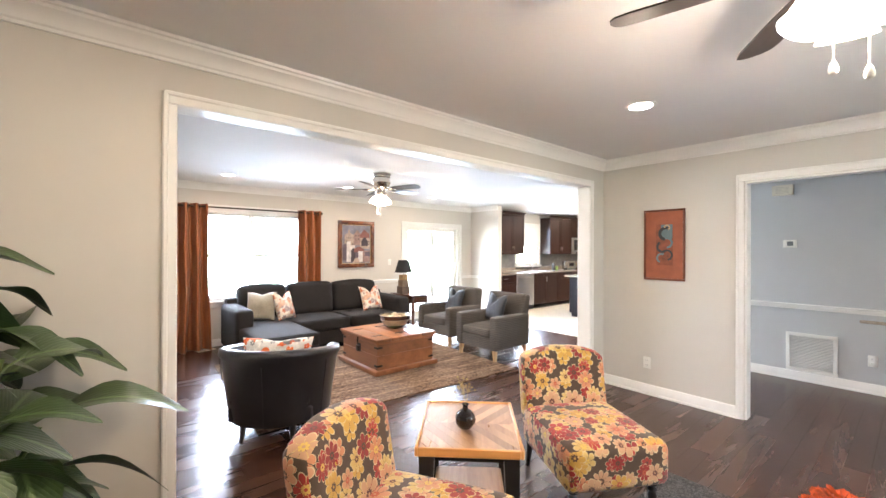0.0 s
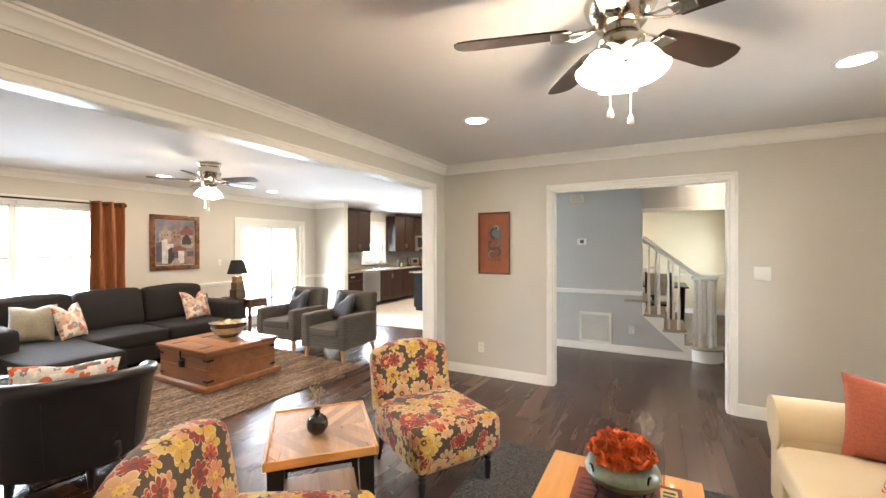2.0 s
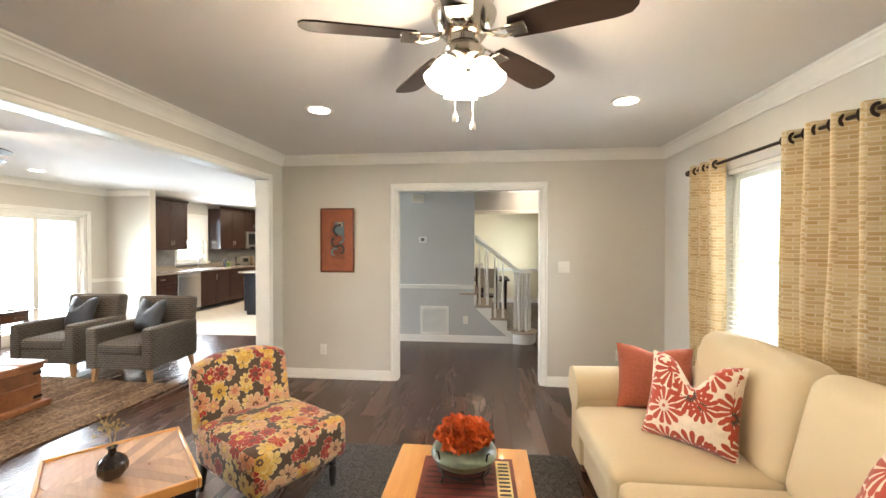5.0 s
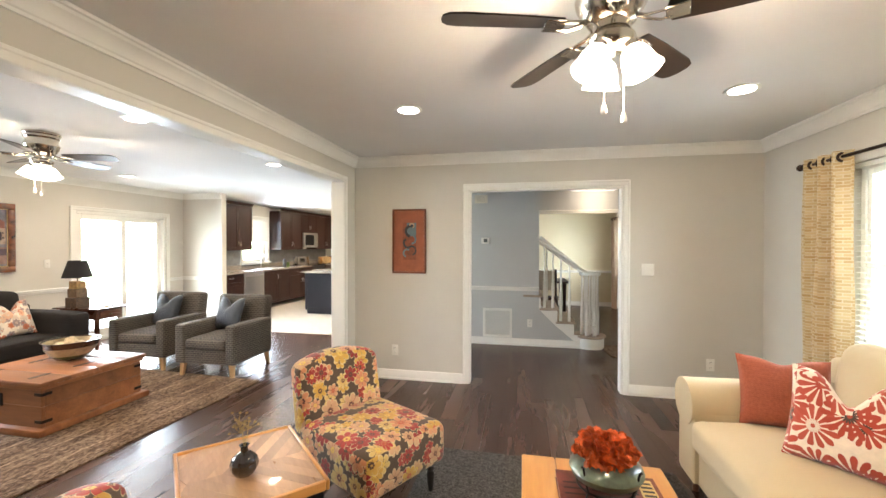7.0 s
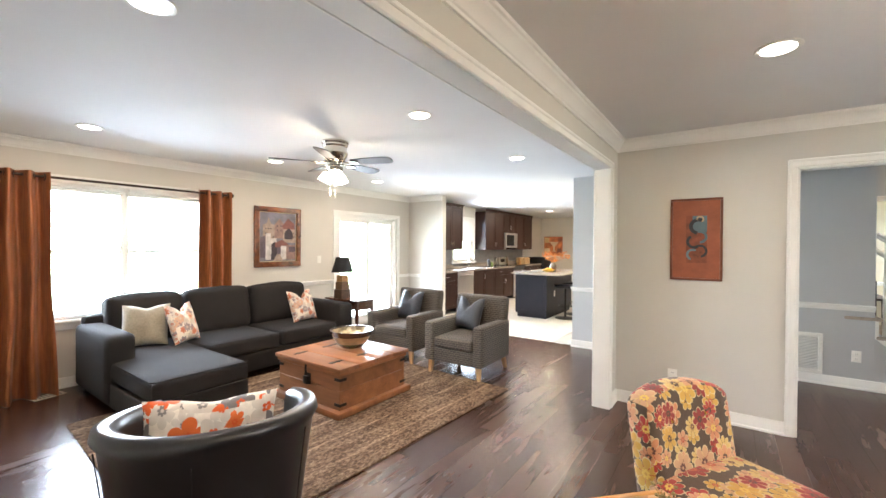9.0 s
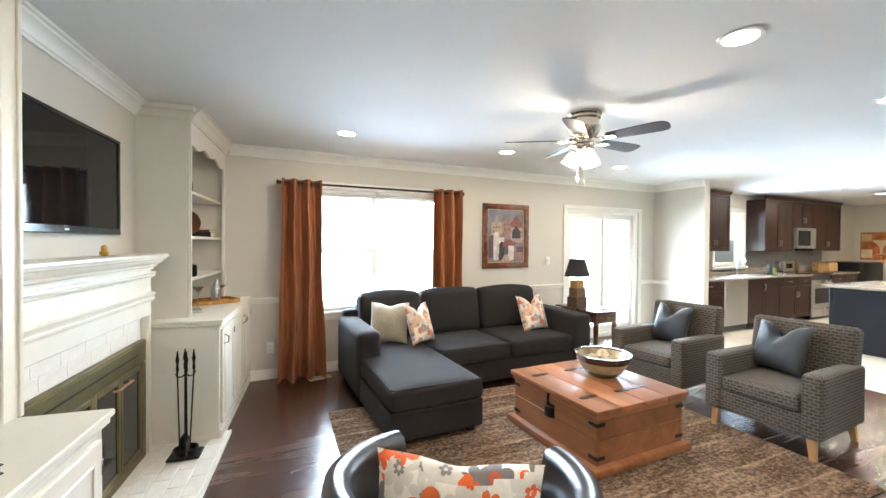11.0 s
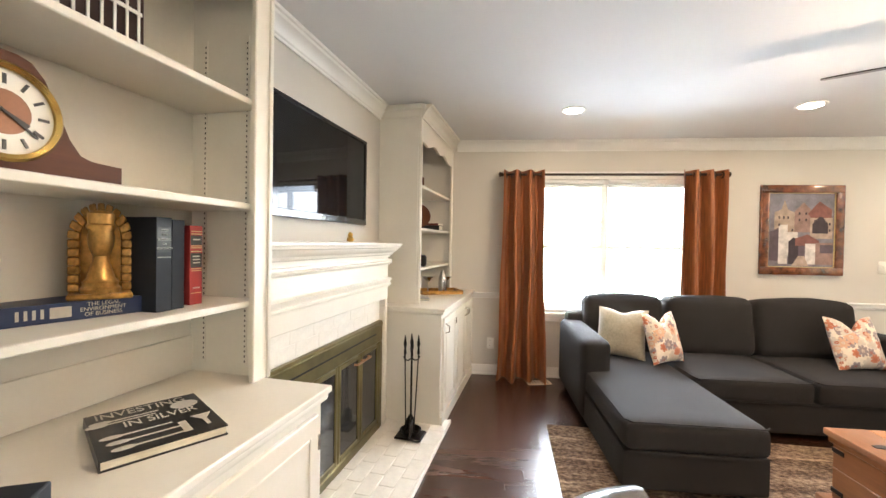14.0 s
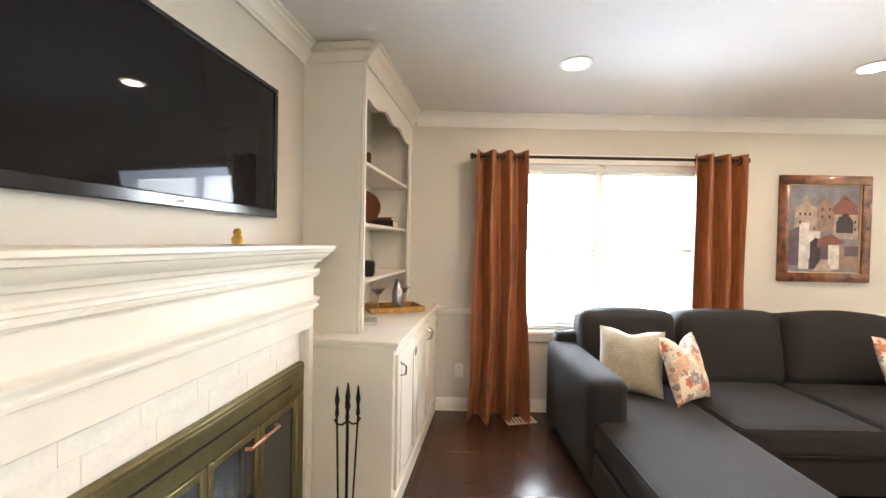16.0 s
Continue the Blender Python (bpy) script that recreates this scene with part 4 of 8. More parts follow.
for px, py in CANS_A + CANS_B + CANS_K:
    can_light(px, py)


def wall_plate(name, x, y, z, rz, kind, label):
    """A switch or socket plate; it faces -y before the turn rz."""
    t = thing(name, label, name.replace("_", " "), x, y, z, rz)
    w = 0.115 if kind == "double" else 0.072
    part("plate", box((-w / 2, -0.006, -0.058), (w / 2, -0.0005, 0.058), 0.003, 2), PLASTIC, t)
    if kind == "outlet":
        for dz in (-0.024, 0.024):
            part("socket", box((-0.017, -0.009, dz - 0.015), (0.017, -0.005, dz + 0.015), 0.004), PLASTIC, t)
            bm = box((-0.008, -0.0095, dz - 0.004), (-0.005, -0.0088, dz + 0.006))
            add_box(bm, (0.005, -0.0095, dz - 0.004), (0.008, -0.0088, dz + 0.006))
            part("slot", bm, DARKPLASTIC, t)
    else:
        for dx in ((-0.023, 0.023) if kind == "double" else (0,)):
            part("toggle", box((dx - 0.005, -0.018, -0.004), (dx + 0.005, -0.005, 0.012), 0.002), PLASTIC, t)
    return t


wall_plate("light_switch", 3.046, 0, 1.24, 0, "double", "white double light switch plate on the wall")
wall_plate("wall_outlet", 0.471, 0, 0.32, 0, "outlet", "white electrical outlet low on the wall")
wall_plate("wall_outlet", 3.60, 0, 0.34, 0, "outlet", "white electrical outlet behind the cream sofa")
wall_plate("wall_outlet", 1.95, YH, 0.335, 0, "outlet", "white electrical outlet on the hall wall")
wall_plate("light_switch", XW, 0.10, 1.21, 90, "single", "white light switch beside the sliding door")
wall_plate("wall_outlet", XW, -3.60, 0.33, 90, "outlet", "white electrical outlet beside the copper curtain")

thermo = thing("thermostat", "small white wall thermostat with grey display", "thermostat", 1.30, YH, 1.542)
part("body", box((-0.06, -0.024, -0.045), (0.06, -0.0005, 0.045), 0.006, 2), PLASTIC, thermo)
part("display", box((-0.025, -0.026, -0.022), (0.03, -0.0235, 0.028), 0.001), surf("grey_display", (0.11, 0.12, 0.12), 0.3), thermo)
chime = thing("door_chime", "cream door chime box high on the hall wall", "door chime", 1.235, YH, 2.16)
part("cover", box((-0.095, -0.045, -0.06), (0.095, -0.0005, 0.06), 0.008, 2), surf("ivory_plastic", (0.62, 0.58, 0.47), 0.5), chime)
# Slots are thin raised strips, their darker ivory painted as the shade inside.
for k in range(5):
    part("slot", box((-0.06, -0.047, -0.035 + k * 0.016), (0.06, -0.0445, -0.030 + k * 0.016)), surf("ivory_shadow_slot", (0.4, 0.37, 0.3), 0.6), chime)

grille = thing("return_air_grille", "white slatted return air grille above the baseboard", "vent", 1.48, YH, 0.325)
bm = bmesh.new()
for a, b in (((-0.215, -0.215), (0.215, -0.18)), ((-0.215, 0.18), (0.215, 0.215)), ((-0.215, -0.18), (-0.18, 0.18)), ((0.18, -0.18), (0.215, 0.18))):
    add_box(bm, (a[0], -0.012, a[1]), (b[0], -0.0005, b[1]), 0.003)
part("frame", bm, PLASTIC, grille)
part("backing", box((-0.18, -0.002, -0.18), (0.18, -0.0006, 0.18)), surf("vent_backing", (0.42, 0.42, 0.41), 0.8), grille)
slat_me = mesh_of("slat", box((-0.18, -0.006, -0.0012), (0.18, 0.006, 0.0012)), PLASTIC)
for k in range(22):
    share("slat", slat_me, grille, Matrix.Translation((0, -0.008, -0.172 + k * 0.0164)) @ pose(0, 0, 0, 38, 0, 0))


def framed(name, label, x, y, z, rz, w, h, face, frame_mat, bar, deep=0.03):
    """A hanging picture that faces -y before the turn; returns it with its frame built."""
    p = thing(name, label, "picture", x, y, z, rz)
    bm = bmesh.new()
    for a, b in (((-w / 2, -h / 2), (w / 2, -h / 2 + bar)), ((-w / 2, h / 2 - bar), (w / 2, h / 2)), ((-w / 2, -h / 2 + bar), (-w / 2 + bar, h / 2 - bar)), ((w / 2 - bar, -h / 2 + bar), (w / 2, h / 2 - bar))):
        add_box(bm, (a[0], -deep, a[1]), (b[0], -0.002, b[1]), 0.006, 2)
    part("frame", bm, frame_mat, p)
    part("picture_sheet", box((-w / 2 + bar, -0.014, -h / 2 + bar), (w / 2 - bar, -0.004, h / 2 - bar)), face, p)
    return p


# rust-coloured abstract print in the sitting room
MAHOG = wood("mahogany_frame", (0.07, 0.02, 0.010), (0.20, 0.06, 0.025), 0.3, "Z", 10)
art = framed("framed_print", "tall rust-coloured abstract print in a brown frame", 0.634, 0, 1.517, 0, 0.382, 0.70, surf("rust_mat_board", (0.29, 0.088, 0.040), 0.7, var=0.1, scale=9), MAHOG, 0.020, 0.022)
INK = surf("dark_print_ink", (0.03, 0.03, 0.035), 0.6, var=0.2)
BLUEINK = surf("teal_print_ink", (0.11, 0.17, 0.19), 0.6, var=0.2)
part("print_panel", box((-0.070, -0.0165, -0.20), (0.080, -0.0142, 0.20)), surf("sienna_print", (0.22, 0.060, 0.027), 0.6, var=0.25, scale=18), art)
part("print_block", box((-0.025, -0.0175, 0.06), (0.080, -0.0166, 0.20)), BLUEINK, art)


def arc(cx, cz, r, a0, a1, width, y):
    n = 14
    pts = [(cx + r * math.cos(radians(a0 + (a1 - a0) * i / n)), cz + r * math.sin(radians(a0 + (a1 - a0) * i / n))) for i in range(n + 1)]
    pts += [(cx + (r - width) * math.cos(radians(a0 + (a1 - a0) * i / n)), cz + (r - width) * math.sin(radians(a0 + (a1 - a0) * i / n))) for i in range(n, -1, -1)]
    return prism(pts, 0.001, Matrix.Translation((0, y, 0)))


for cx, cz, r, a0, a1, w, mt in ((0.02, 0.11, 0.07, 60, 260, 0.028, INK), (0.03, 0.02, 0.055, -90, 110, 0.02, BLUEINK), (-0.01, -0.02, 0.06, 120, 300, 0.022, INK), (0.03, -0.10, 0.055, -80, 140, 0.018, INK), (-0.02, -0.13, 0.05, 60, 250, 0.018, BLUEINK), (0.03, 0.17, 0.03, -60, 200, 0.014, surf("sand_print_ink", (0.42, 0.30, 0.17), 0.6))):
    part("printed_curve", arc(cx, cz, r, a0, a1, w, -0.0188), mt, art)

# ---- sitting room ----


def slipper_chair(x, y, rz):
    """Armless low chair that faces +x before the turn."""
    c = thing("slipper_chair", "low armless chair in brown cloth with large flowers", "chair", x, y, 0, rz, "floral chairs beside the end table")
    part("seat", cushion((-0.30, -0.30, 0.20), (0.345, 0.30, 0.445), 0.055, 0.020, 10), FLORAL, c)
    bm = cushion((-0.07, -0.295, 0.30), (0.07, 0.295, 0.80), 0.05, 0.0, 10)
    for v in bm.verts:
        t = (v.co.z - 0.30) / 0.5
        v.co.x += -0.275 - 0.12 * t - 0.05 * (v.co.y / 0.3) ** 2 * -1 * t
        v.co.z -= 0.05 * (v.co.y / 0.3) ** 2 * max(0, t)
    part("backrest", bm, FLORAL, c)
    for k, (bx, bz) in enumerate(((-0.12, 0.66), (0.12, 0.66))):
        part("button", lathe([(0.003, -0.012), (0.012, -0.008), (0.014, 0.0), (0.009, 0.006), (0.002, 0.008)], 12, m=Matrix.Translation((-0.285, bx, bz)) @ pose(0, 0, 0, 0, 75, 0)), FLORAL, c)
    for dx, dy, front in ((0.27, 0.235, 1), (0.27, -0.235, 1), (-0.30, 0.235, 0), (-0.30, -0.235, 0)):
        if front:
            bm = lathe([(0.024, 0.22), (0.026, 0.185), (0.018, 0.175), (0.026, 0.16), (0.019, 0.145), (0.024, 0.13), (0.022, 0.08), (0.014, 0.03), (0.018, 0.018), (0.012, 0.0)], 14, (dx, dy, 0))
        else:
            bm = tube([(dx, dy, 0.23), (dx - 0.02, dy, 0.12), (dx - 0.055, dy, 0.0)], [0.024, 0.020, 0.014], 8)
        part("leg", bm, BLACKWOOD, c, "turned black wooden leg")
    return c


slipper_chair(0.97, -2.0, -30)
slipper_chair(1.04, -3.31, 30)

et = thing("end_table", "square end table with herringbone top and black legs", "side table", 0.705, -2.73, 0, -43.5)
part("tabletop", box((-0.285, -0.24, 0.505), (0.285, 0.24, 0.527), 0.003), PARQUET, et)
bm = bmesh.new()
for a, b in (((-0.30, -0.255), (0.30, -0.24)), ((-0.30, 0.24), (0.30, 0.255)), ((-0.30, -0.24), (-0.285, 0.24)), ((0.285, -0.24), (0.30, 0.24))):
    add_box(bm, (a[0], a[1], 0.495), (b[0], b[1], 0.538), 0.004)
part("edge_trim", bm, HONEY, et)


def clip_line(p, d, hx, hy):
    lo, hi = -9.0, 9.0
    for q, w, h in ((p[0], d[0], hx), (p[1], d[1], hy)):
        if abs(w) > 1e-9:
            a, b = sorted(((-h - q) / w, (h - q) / w))
            lo, hi = max(lo, a), min(hi, b)
    return lo, hi


for half in (-1, 1):
    for k in range(-7, 9):
        ox = 0.062 * k
        a = Vector((0.0, ox))
        d = Vector((half, 0.75)).normalized()
        side = Vector((-d.y, d.x)) * 0.0245
        pts = []
        for p in (a - side, a + side):
            t0, t1 = clip_line(p, d, 0.283, 0.238)
            s0 = -p.x / d.x
            t0 = max(t0, s0)
            if t1 - t0 > 0.02:
                pts.append((p + d * t0, p + d * t1))
        if len(pts) == 2:
            quad = [pts[0][0], pts[0][1], pts[1][1], pts[1][0]]
            bm = bmesh.new()
            lo = [bm.verts.new((q.x, q.y, 0.527)) for q in quad]
            hi = [bm.verts.new((q.x * 0.999, q.y * 0.999, 0.5305)) for q in quad]
            bm.faces.new(hi if half > 0 else hi[::-1])
            for i in range(4):
                j = (i + 1) % 4
                bm.faces.new((lo[i], lo[j], hi[j], hi[i]))
            bmesh.ops.recalc_face_normals(bm, faces=bm.faces)
            part("board", bm, PARQUET, et)
for dx, dy in ((-0.24, -0.20), (-0.24, 0.20), (0.24, -0.20), (0.24, 0.20)):
    part("leg", tube([(dx, dy, 0.50), (dx * 1.06, dy * 1.06, 0.0)], [0.052, 0.036], 4), BLACKWOOD, et, "black tapered leg")
part("lower_shelf", box((-0.23, -0.19, 0.155), (0.23, 0.19, 0.175), 0.003), PARQUET, et)
part("apron", box((-0.25, -0.205, 0.455), (0.25, 0.205, 0.504)), BLACKWOOD, et)

vase = thing("bud_vase", "round black glazed ribbed vase with dried flowers", "vase", 0.735, -2.785, 0.5312)
bm = lathe([(0.020, 0.0), (0.034, 0.006), (0.050, 0.03), (0.053, 0.052), (0.046, 0.076), (0.028, 0.092), (0.015, 0.100), (0.014, 0.118), (0.020, 0.126), (0.015, 0.126), (0.011, 0.115)], 30)
for v in bm.verts:
    a = math.atan2(v.co.y, v.co.x)
    if 0.01 < v.co.z < 0.09:
        s = 1 + 0.035 * math.cos(a * 10)
        v.co.x, v.co.y = v.co.x * s, v.co.y * s
part("body", bm, CERAMIC, vase)
rng = random.Random(5)
STRAW = surf("dried_stem", (0.36, 0.27, 0.10), 0.8, var=0.3)
for k in range(3):
    ang, lean = rng.uniform(0, 6.28), rng.uniform(0.005, 0.025)
    top = Vector((math.cos(ang) * lean, math.sin(ang) * lean, rng.uniform(0.21, 0.25)))
    sprig = tube([(0, 0, 0.11), tuple(Vector((0, 0, 0.11)).lerp(top, 0.5) + Vector((0.004, 0, 0))), tuple(top)], 0.0016, 5)
    for j in range(9):
        p = top + Vector((rng.uniform(-0.03, 0.03), rng.uniform(-0.03, 0.03), rng.uniform(-0.03, 0.02)))
        add_tube(sprig, [tuple(top - Vector((0, 0, 0.03))), tuple(p)], 0.0009, 4)
        add_lathe(sprig, [(0.001, -0.005), (0.006, -0.002), (0.006, 0.002), (0.001, 0.005)], 6, tuple(p))
    part("dried_sprig", sprig, STRAW, vase)

solo("shag_rug", box((-0.80, -1.15, 0.0), (0.80, 1.15, 0.028), 0.012, 2), RUG_A, "dark grey shag rug under the coffee table", "rug", m=pose(1.99, -2.58, 0.0005, 0, 0, -1.0))

ct = thing("coffee_table", "honey-coloured knotty pine coffee table", "coffee table", 2.135, -3.0, 0.028)
for k in range(4):
    x = -0.285 + k * 0.1425
    part("top_board", box((x + 0.0008, -0.58, 0.485), (x + 0.1417, 0.58, 0.522), 0.007, 2), HONEY, ct)
for dx in (-0.235, 0.235):
    for dy in (-0.52, 0.52):
        part("leg", box((dx - 0.035, dy - 0.035, 0.0), (dx + 0.035, dy + 0.035, 0.484), 0.006), HONEY, ct)
part("apron", box((-0.225, -0.51, 0.40), (0.225, 0.51, 0.4835), 0.003), HONEY, ct)


def book(name, w, d, h, cover, label, x, y, z, rz, parent=None):
    """A closed book lying flat, spine along -y."""
    b = thing(name, label, "book", x, y, z, rz)
    bm = wrap_cover(0, h, d / 2, -d / 2, 0.003, 0.004, -w / 2, w / 2, lambda a, b_, c: (c, b_, a))
    part("cover", bm, cover, b)
    part("page_block", box((-w / 2 + 0.004, -d / 2 + 0.004, 0.003), (w / 2 - 0.004, d / 2 - 0.004, h - 0.003)), PAPER, b, "cream page block")
    return b


bk = book("picture_book", 0.36, 0.28, 0.034, BROWNBOOK, "large dark red picture book on the coffee table", 2.165, -2.72, 0.5502, 1)
for k in range(6):
    part("cover_band", box((-0.16, -0.12 + 0.035 * k, 0.0340), (0.10, -0.11 + 0.035 * k, 0.0345)), surf("dark_cover_band", (0.05, 0.02, 0.02), 0.5), bk)
part("title_band", box((0.11, -0.12, 0.0340), (0.165, 0.12, 0.0346)), GOLDINK, bk, "pale gold band with unreadable title")
bm = bmesh.new()
for k in range(9):
    add_box(bm, (0.118, -0.11 + 0.025 * k, 0.0346), (0.158, -0.098 + 0.025 * k, 0.0350))
part("title_marks", bm, BLACKBOOK, bk)

stand = thing("bowl_stand", "dark wire stand on the books", "stand", 2.15, -2.70, 0.5849)
for k in range(4):
    a = radians(45 + 90 * k)
    c, s = math.cos(a), math.sin(a)
    part("stand_leg", tube([(0.115 * c, 0.115 * s, 0.004), (0.10 * c, 0.10 * s, 0.03), (0.115 * c, 0.115 * s, 0.075), (0.128 * c, 0.128 * s, 0.125), (0.135 * c, 0.135 * s, 0.13)], 0.0042, 8), BLACKMETAL, stand)
ringpts = [(0.10 * math.cos(2 * math.pi * i / 28), 0.10 * math.sin(2 * math.pi * i / 28), 0.03) for i in range(29)]
part("ring", tube(ringpts, 0.004, 8), BLACKMETAL, stand)
pot = thing("flower_bowl", "squat green glazed bowl filled with orange flowers", "bowl", 2.15, -2.70, 0.6169)
part("bowl", lathe([(0.04, 0.0), (0.075, 0.006), (0.115, 0.03), (0.128, 0.055), (0.120, 0.075), (0.095, 0.090), (0.07, 0.096), (0.066, 0.090), (0.09, 0.07), (0.05, 0.03)], 36), JADE, pot)


def petal_mesh():
    bm = bmesh.new()
    rows = []
    for j in range(4):
        t = j / 3
        w = (0.004, 0.014, 0.016, 0.006)[j]
        rows.append([bm.verts.new((s * w, t * 0.030, 0.010 * t * t + 0.004 * abs(s) + 0.002)) for s in (-1, 0, 1)])
    for lo, hi in zip(rows, rows[1:]):
        for i in range(2):
            bm.faces.new((lo[i], lo[i + 1], hi[i + 1], hi[i]))
    return bm


flower_rng = random.Random(11)
for head in range(9):
    a = 2 * math.pi * head / 8
    cx, cy, cz = (0, 0, 0.128) if head == 8 else (0.054 * math.cos(a), 0.054 * math.sin(a), 0.108 + 0.012 * (head % 2))
    bm = bmesh.new()
    for k in range(80):
        d = Vector((flower_rng.gauss(0, 1), flower_rng.gauss(0, 1), abs(flower_rng.gauss(0, 1)) - 0.15)).normalized()
        pb = petal_mesh()
        q = d.to_track_quat("Z", "Y").to_matrix().to_4x4()
        m = Matrix.Translation(Vector((cx, cy, cz)) + d * flower_rng.uniform(0.020, 0.036)) @ q @ Matrix.Rotation(flower_rng.uniform(0, 6.28), 4, "Z") @ Matrix.Rotation(radians(flower_rng.uniform(5, 55)), 4, "X") @ Matrix.Diagonal((1.0, 1.0, 1.0, 1))
        vs = [bm.verts.new(m @ v.co) for v in pb.verts]
        pb.verts.index_update()
        for f in pb.faces:
            bm.faces.new([vs[v.index] for v in f.verts])
        pb.free()
    part("flower_head", bm, PETAL, pot, "orange silk hydrangea head", 60)

# cream sofa against the window; faces -x, length along y
sofa = thing("cream_sofa", "cream upholstered sofa with rolled arms by the window", "sofa", 3.30, -2.50, 0)
part("base", cushion((-0.46, -1.0, 0.09), (0.42, 1.0, 0.34), 0.03), CREAM, sofa)
for k in range(2):
    y = -0.78 + 0.78 * k
    part("seat_cushion", cushion((-0.52, y + 0.004, 0.33), (0.26, y + 0.776, 0.50), 0.05, 0.022, 10, 0.006), CREAM, sofa)
    bm = cushion((-0.12, y + 0.006, 0.0), (0.12, y + 0.774, 0.54), 0.085, 0.02, 10, 0.008, 0.03)
    bmesh.ops.transform(bm, matrix=Matrix.Translation((0.20, 0, 0.44)) @ Matrix.Rotation(radians(13), 4, "Y"), verts=bm.verts)
    part("back_cushion", bm, CREAM, sofa)
part("back_frame", cushion((0.26, -0.98, 0.30), (0.46, 0.98, 0.86), 0.07), CREAM, sofa)
for y in (0.78, -1.04):
    bm = cushion((-0.49, y, 0.10), (0.42, y + 0.24, 0.58), 0.03)
    add_tube(bm, [(-0.50, y + 0.13, 0.55), (0.0, y + 0.13, 0.56), (0.42, y + 0.13, 0.58)], 0.135, 20)
    part("arm", bm, CREAM, sofa, "rolled arm")
for dx in (-0.42, 0.38):
    for dy in (-0.93, 0.93):
        part("foot", lathe([(0.018, 0.0), (0.026, 0.09)], 10, (dx, dy, 0)), CHERRY, sofa)


def throw_pillow(label, w, h, d, mat, x, y, z, rx, rz, chop=0.0, seed=0.0, group="throw pillows"):
    p = thing("throw_pillow", label, "pillow", x, y, z, rz, group)
    part("cover", pillow(w, h, d, chop, m=Matrix.Rotation(radians(rx), 4, "X"), seed=seed), mat, p, sharp=80)
    return p


throw_pillow("rust-red woven square pillow on the cream sofa", 0.42, 0.38, 0.15, RUST, 3.22, -1.82, 0.505, -22, -16, 0.03, 2.0)
throw_pillow("cream pillow with dark red chrysanthemums, top dented", 0.42, 0.42, 0.16, MUMS, 3.18, -2.25, 0.515, -20, -45, 0.13, 4.0)
throw_pillow("cream pillow with dark red chrysanthemums", 0.48, 0.46, 0.17, MUMS, 3.25, -3.1, 0.52, -22, -110, 0.10, 7.0)


def curtain(name, label, x, ys, z0, z1, waves, amp, mat, pool=0.0, group="", flare=0.0):
    """A hanging cloth along y at x from ys[0] to ys[1], folded in waves."""
    c = thing(name, label, "curtain", group=group)
    bm = bmesh.new()
    n, rows = waves * 12, 26
    w = ys[1] - ys[0]
    front, back = [], []
    for j in range(rows + 1):
        t = j / rows
        z = z1 + (z0 - z1) * t
        fr, bk_ = [], []
        for i in range(n + 1):
            u = i / n
            ph = 2 * math.pi * waves * u + 0.35 * math.sin(5 * t + 3 * u)
            grow = 1 + flare * t * t
            y = ys[0] + w * (0.5 + (u - 0.5) * grow) + 0.012 * math.sin(9 * t + 7 * u) * t
            a = amp * (1 + 0.35 * math.sin(3 * u * waves + 4 * t) * t) * (1 + pool * t ** 6 * 1.5)
            dx = a * math.cos(ph) + 0.01 * noise.noise(Vector((u * 6, t * 5, 1.0))) * t
            dx = max(dx, -0.068)
            dz = 0.0
            if pool and t > 0.93:
                dz = 0.012 * noise.noise(Vector((u * 12, t * 30, 3.0)))
            fr.append(bm.verts.new((x + dx + 0.0012, y, max(0.003, z + dz))))
            bk_.append(bm.verts.new((x + dx - 0.0012, y, max(0.0035, z + dz))))
        front.append(fr), back.append(bk_)
    for j in range(rows):
        for i in range(n):
            bm.faces.new((front[j][i], front[j + 1][i], front[j + 1][i + 1], front[j][i + 1]))
            bm.faces.new((back[j][i], back[j][i + 1], back[j + 1][i + 1], back[j + 1][i]))
    for j in range(rows):
        for g in (0, n):
            bm.faces.new((front[j][g], back[j][g], back[j + 1][g], front[j + 1][g]))
    for i in range(n):
        bm.faces.new((front[0][i], front[0][i + 1], back[0][i + 1], back[0][i]))
        bm.faces.new((front[rows][i], back[rows][i], back[rows][i + 1], front[rows][i + 1]))
    bmesh.ops.recalc_face_normals(bm, faces=bm.faces)
    part("cloth", bm, mat, c, sharp=80)
    me = mesh_of("grommet", lathe([(0.020, -0.003), (0.034, -0.003), (0.036, 0.0), (0.034, 0.003), (0.020, 0.003), (0.018, 0.0)], 20, m=pose(0, 0, 0, 90, 0, 0), ring=True), BRONZE)
    for i in range(waves * 2):
        u = (i + 0.5) / (waves * 2)
        share("grommet", me, c, Matrix.Translation((x, ys[0] + w * u, z1 - 0.045)) @ pose(0, 0, 0, 0, 0, 12 if i % 2 else -12))
    return c


def curtain_rod(label, x, y0, y1, z, wall, r=0.011):
    rod = thing("curtain_rod", label, "curtain rod")
    part("rod", tube([(x, y0, z), (x, y1, z)], r, 12), BRONZE, rod)
    for y, s in ((y0, -1), (y1, 1)):
        part("finial", lathe([(0.010, 0.0), (0.022, 0.006), (0.022, 0.014), (0.014, 0.018), (0.026, 0.028), (0.026, 0.040), (0.012, 0.050)], 16, m=Matrix.Translation((x, y, z)) @ pose(0, 0, 0, -90 * s, 0, 0)), BRONZE, rod)
        part("bracket", tube([(wall, y - s * 0.08, z - 0.03), (x, y - s * 0.08, z - 0.02)], 0.007, 8), BRONZE, rod)
    return rod


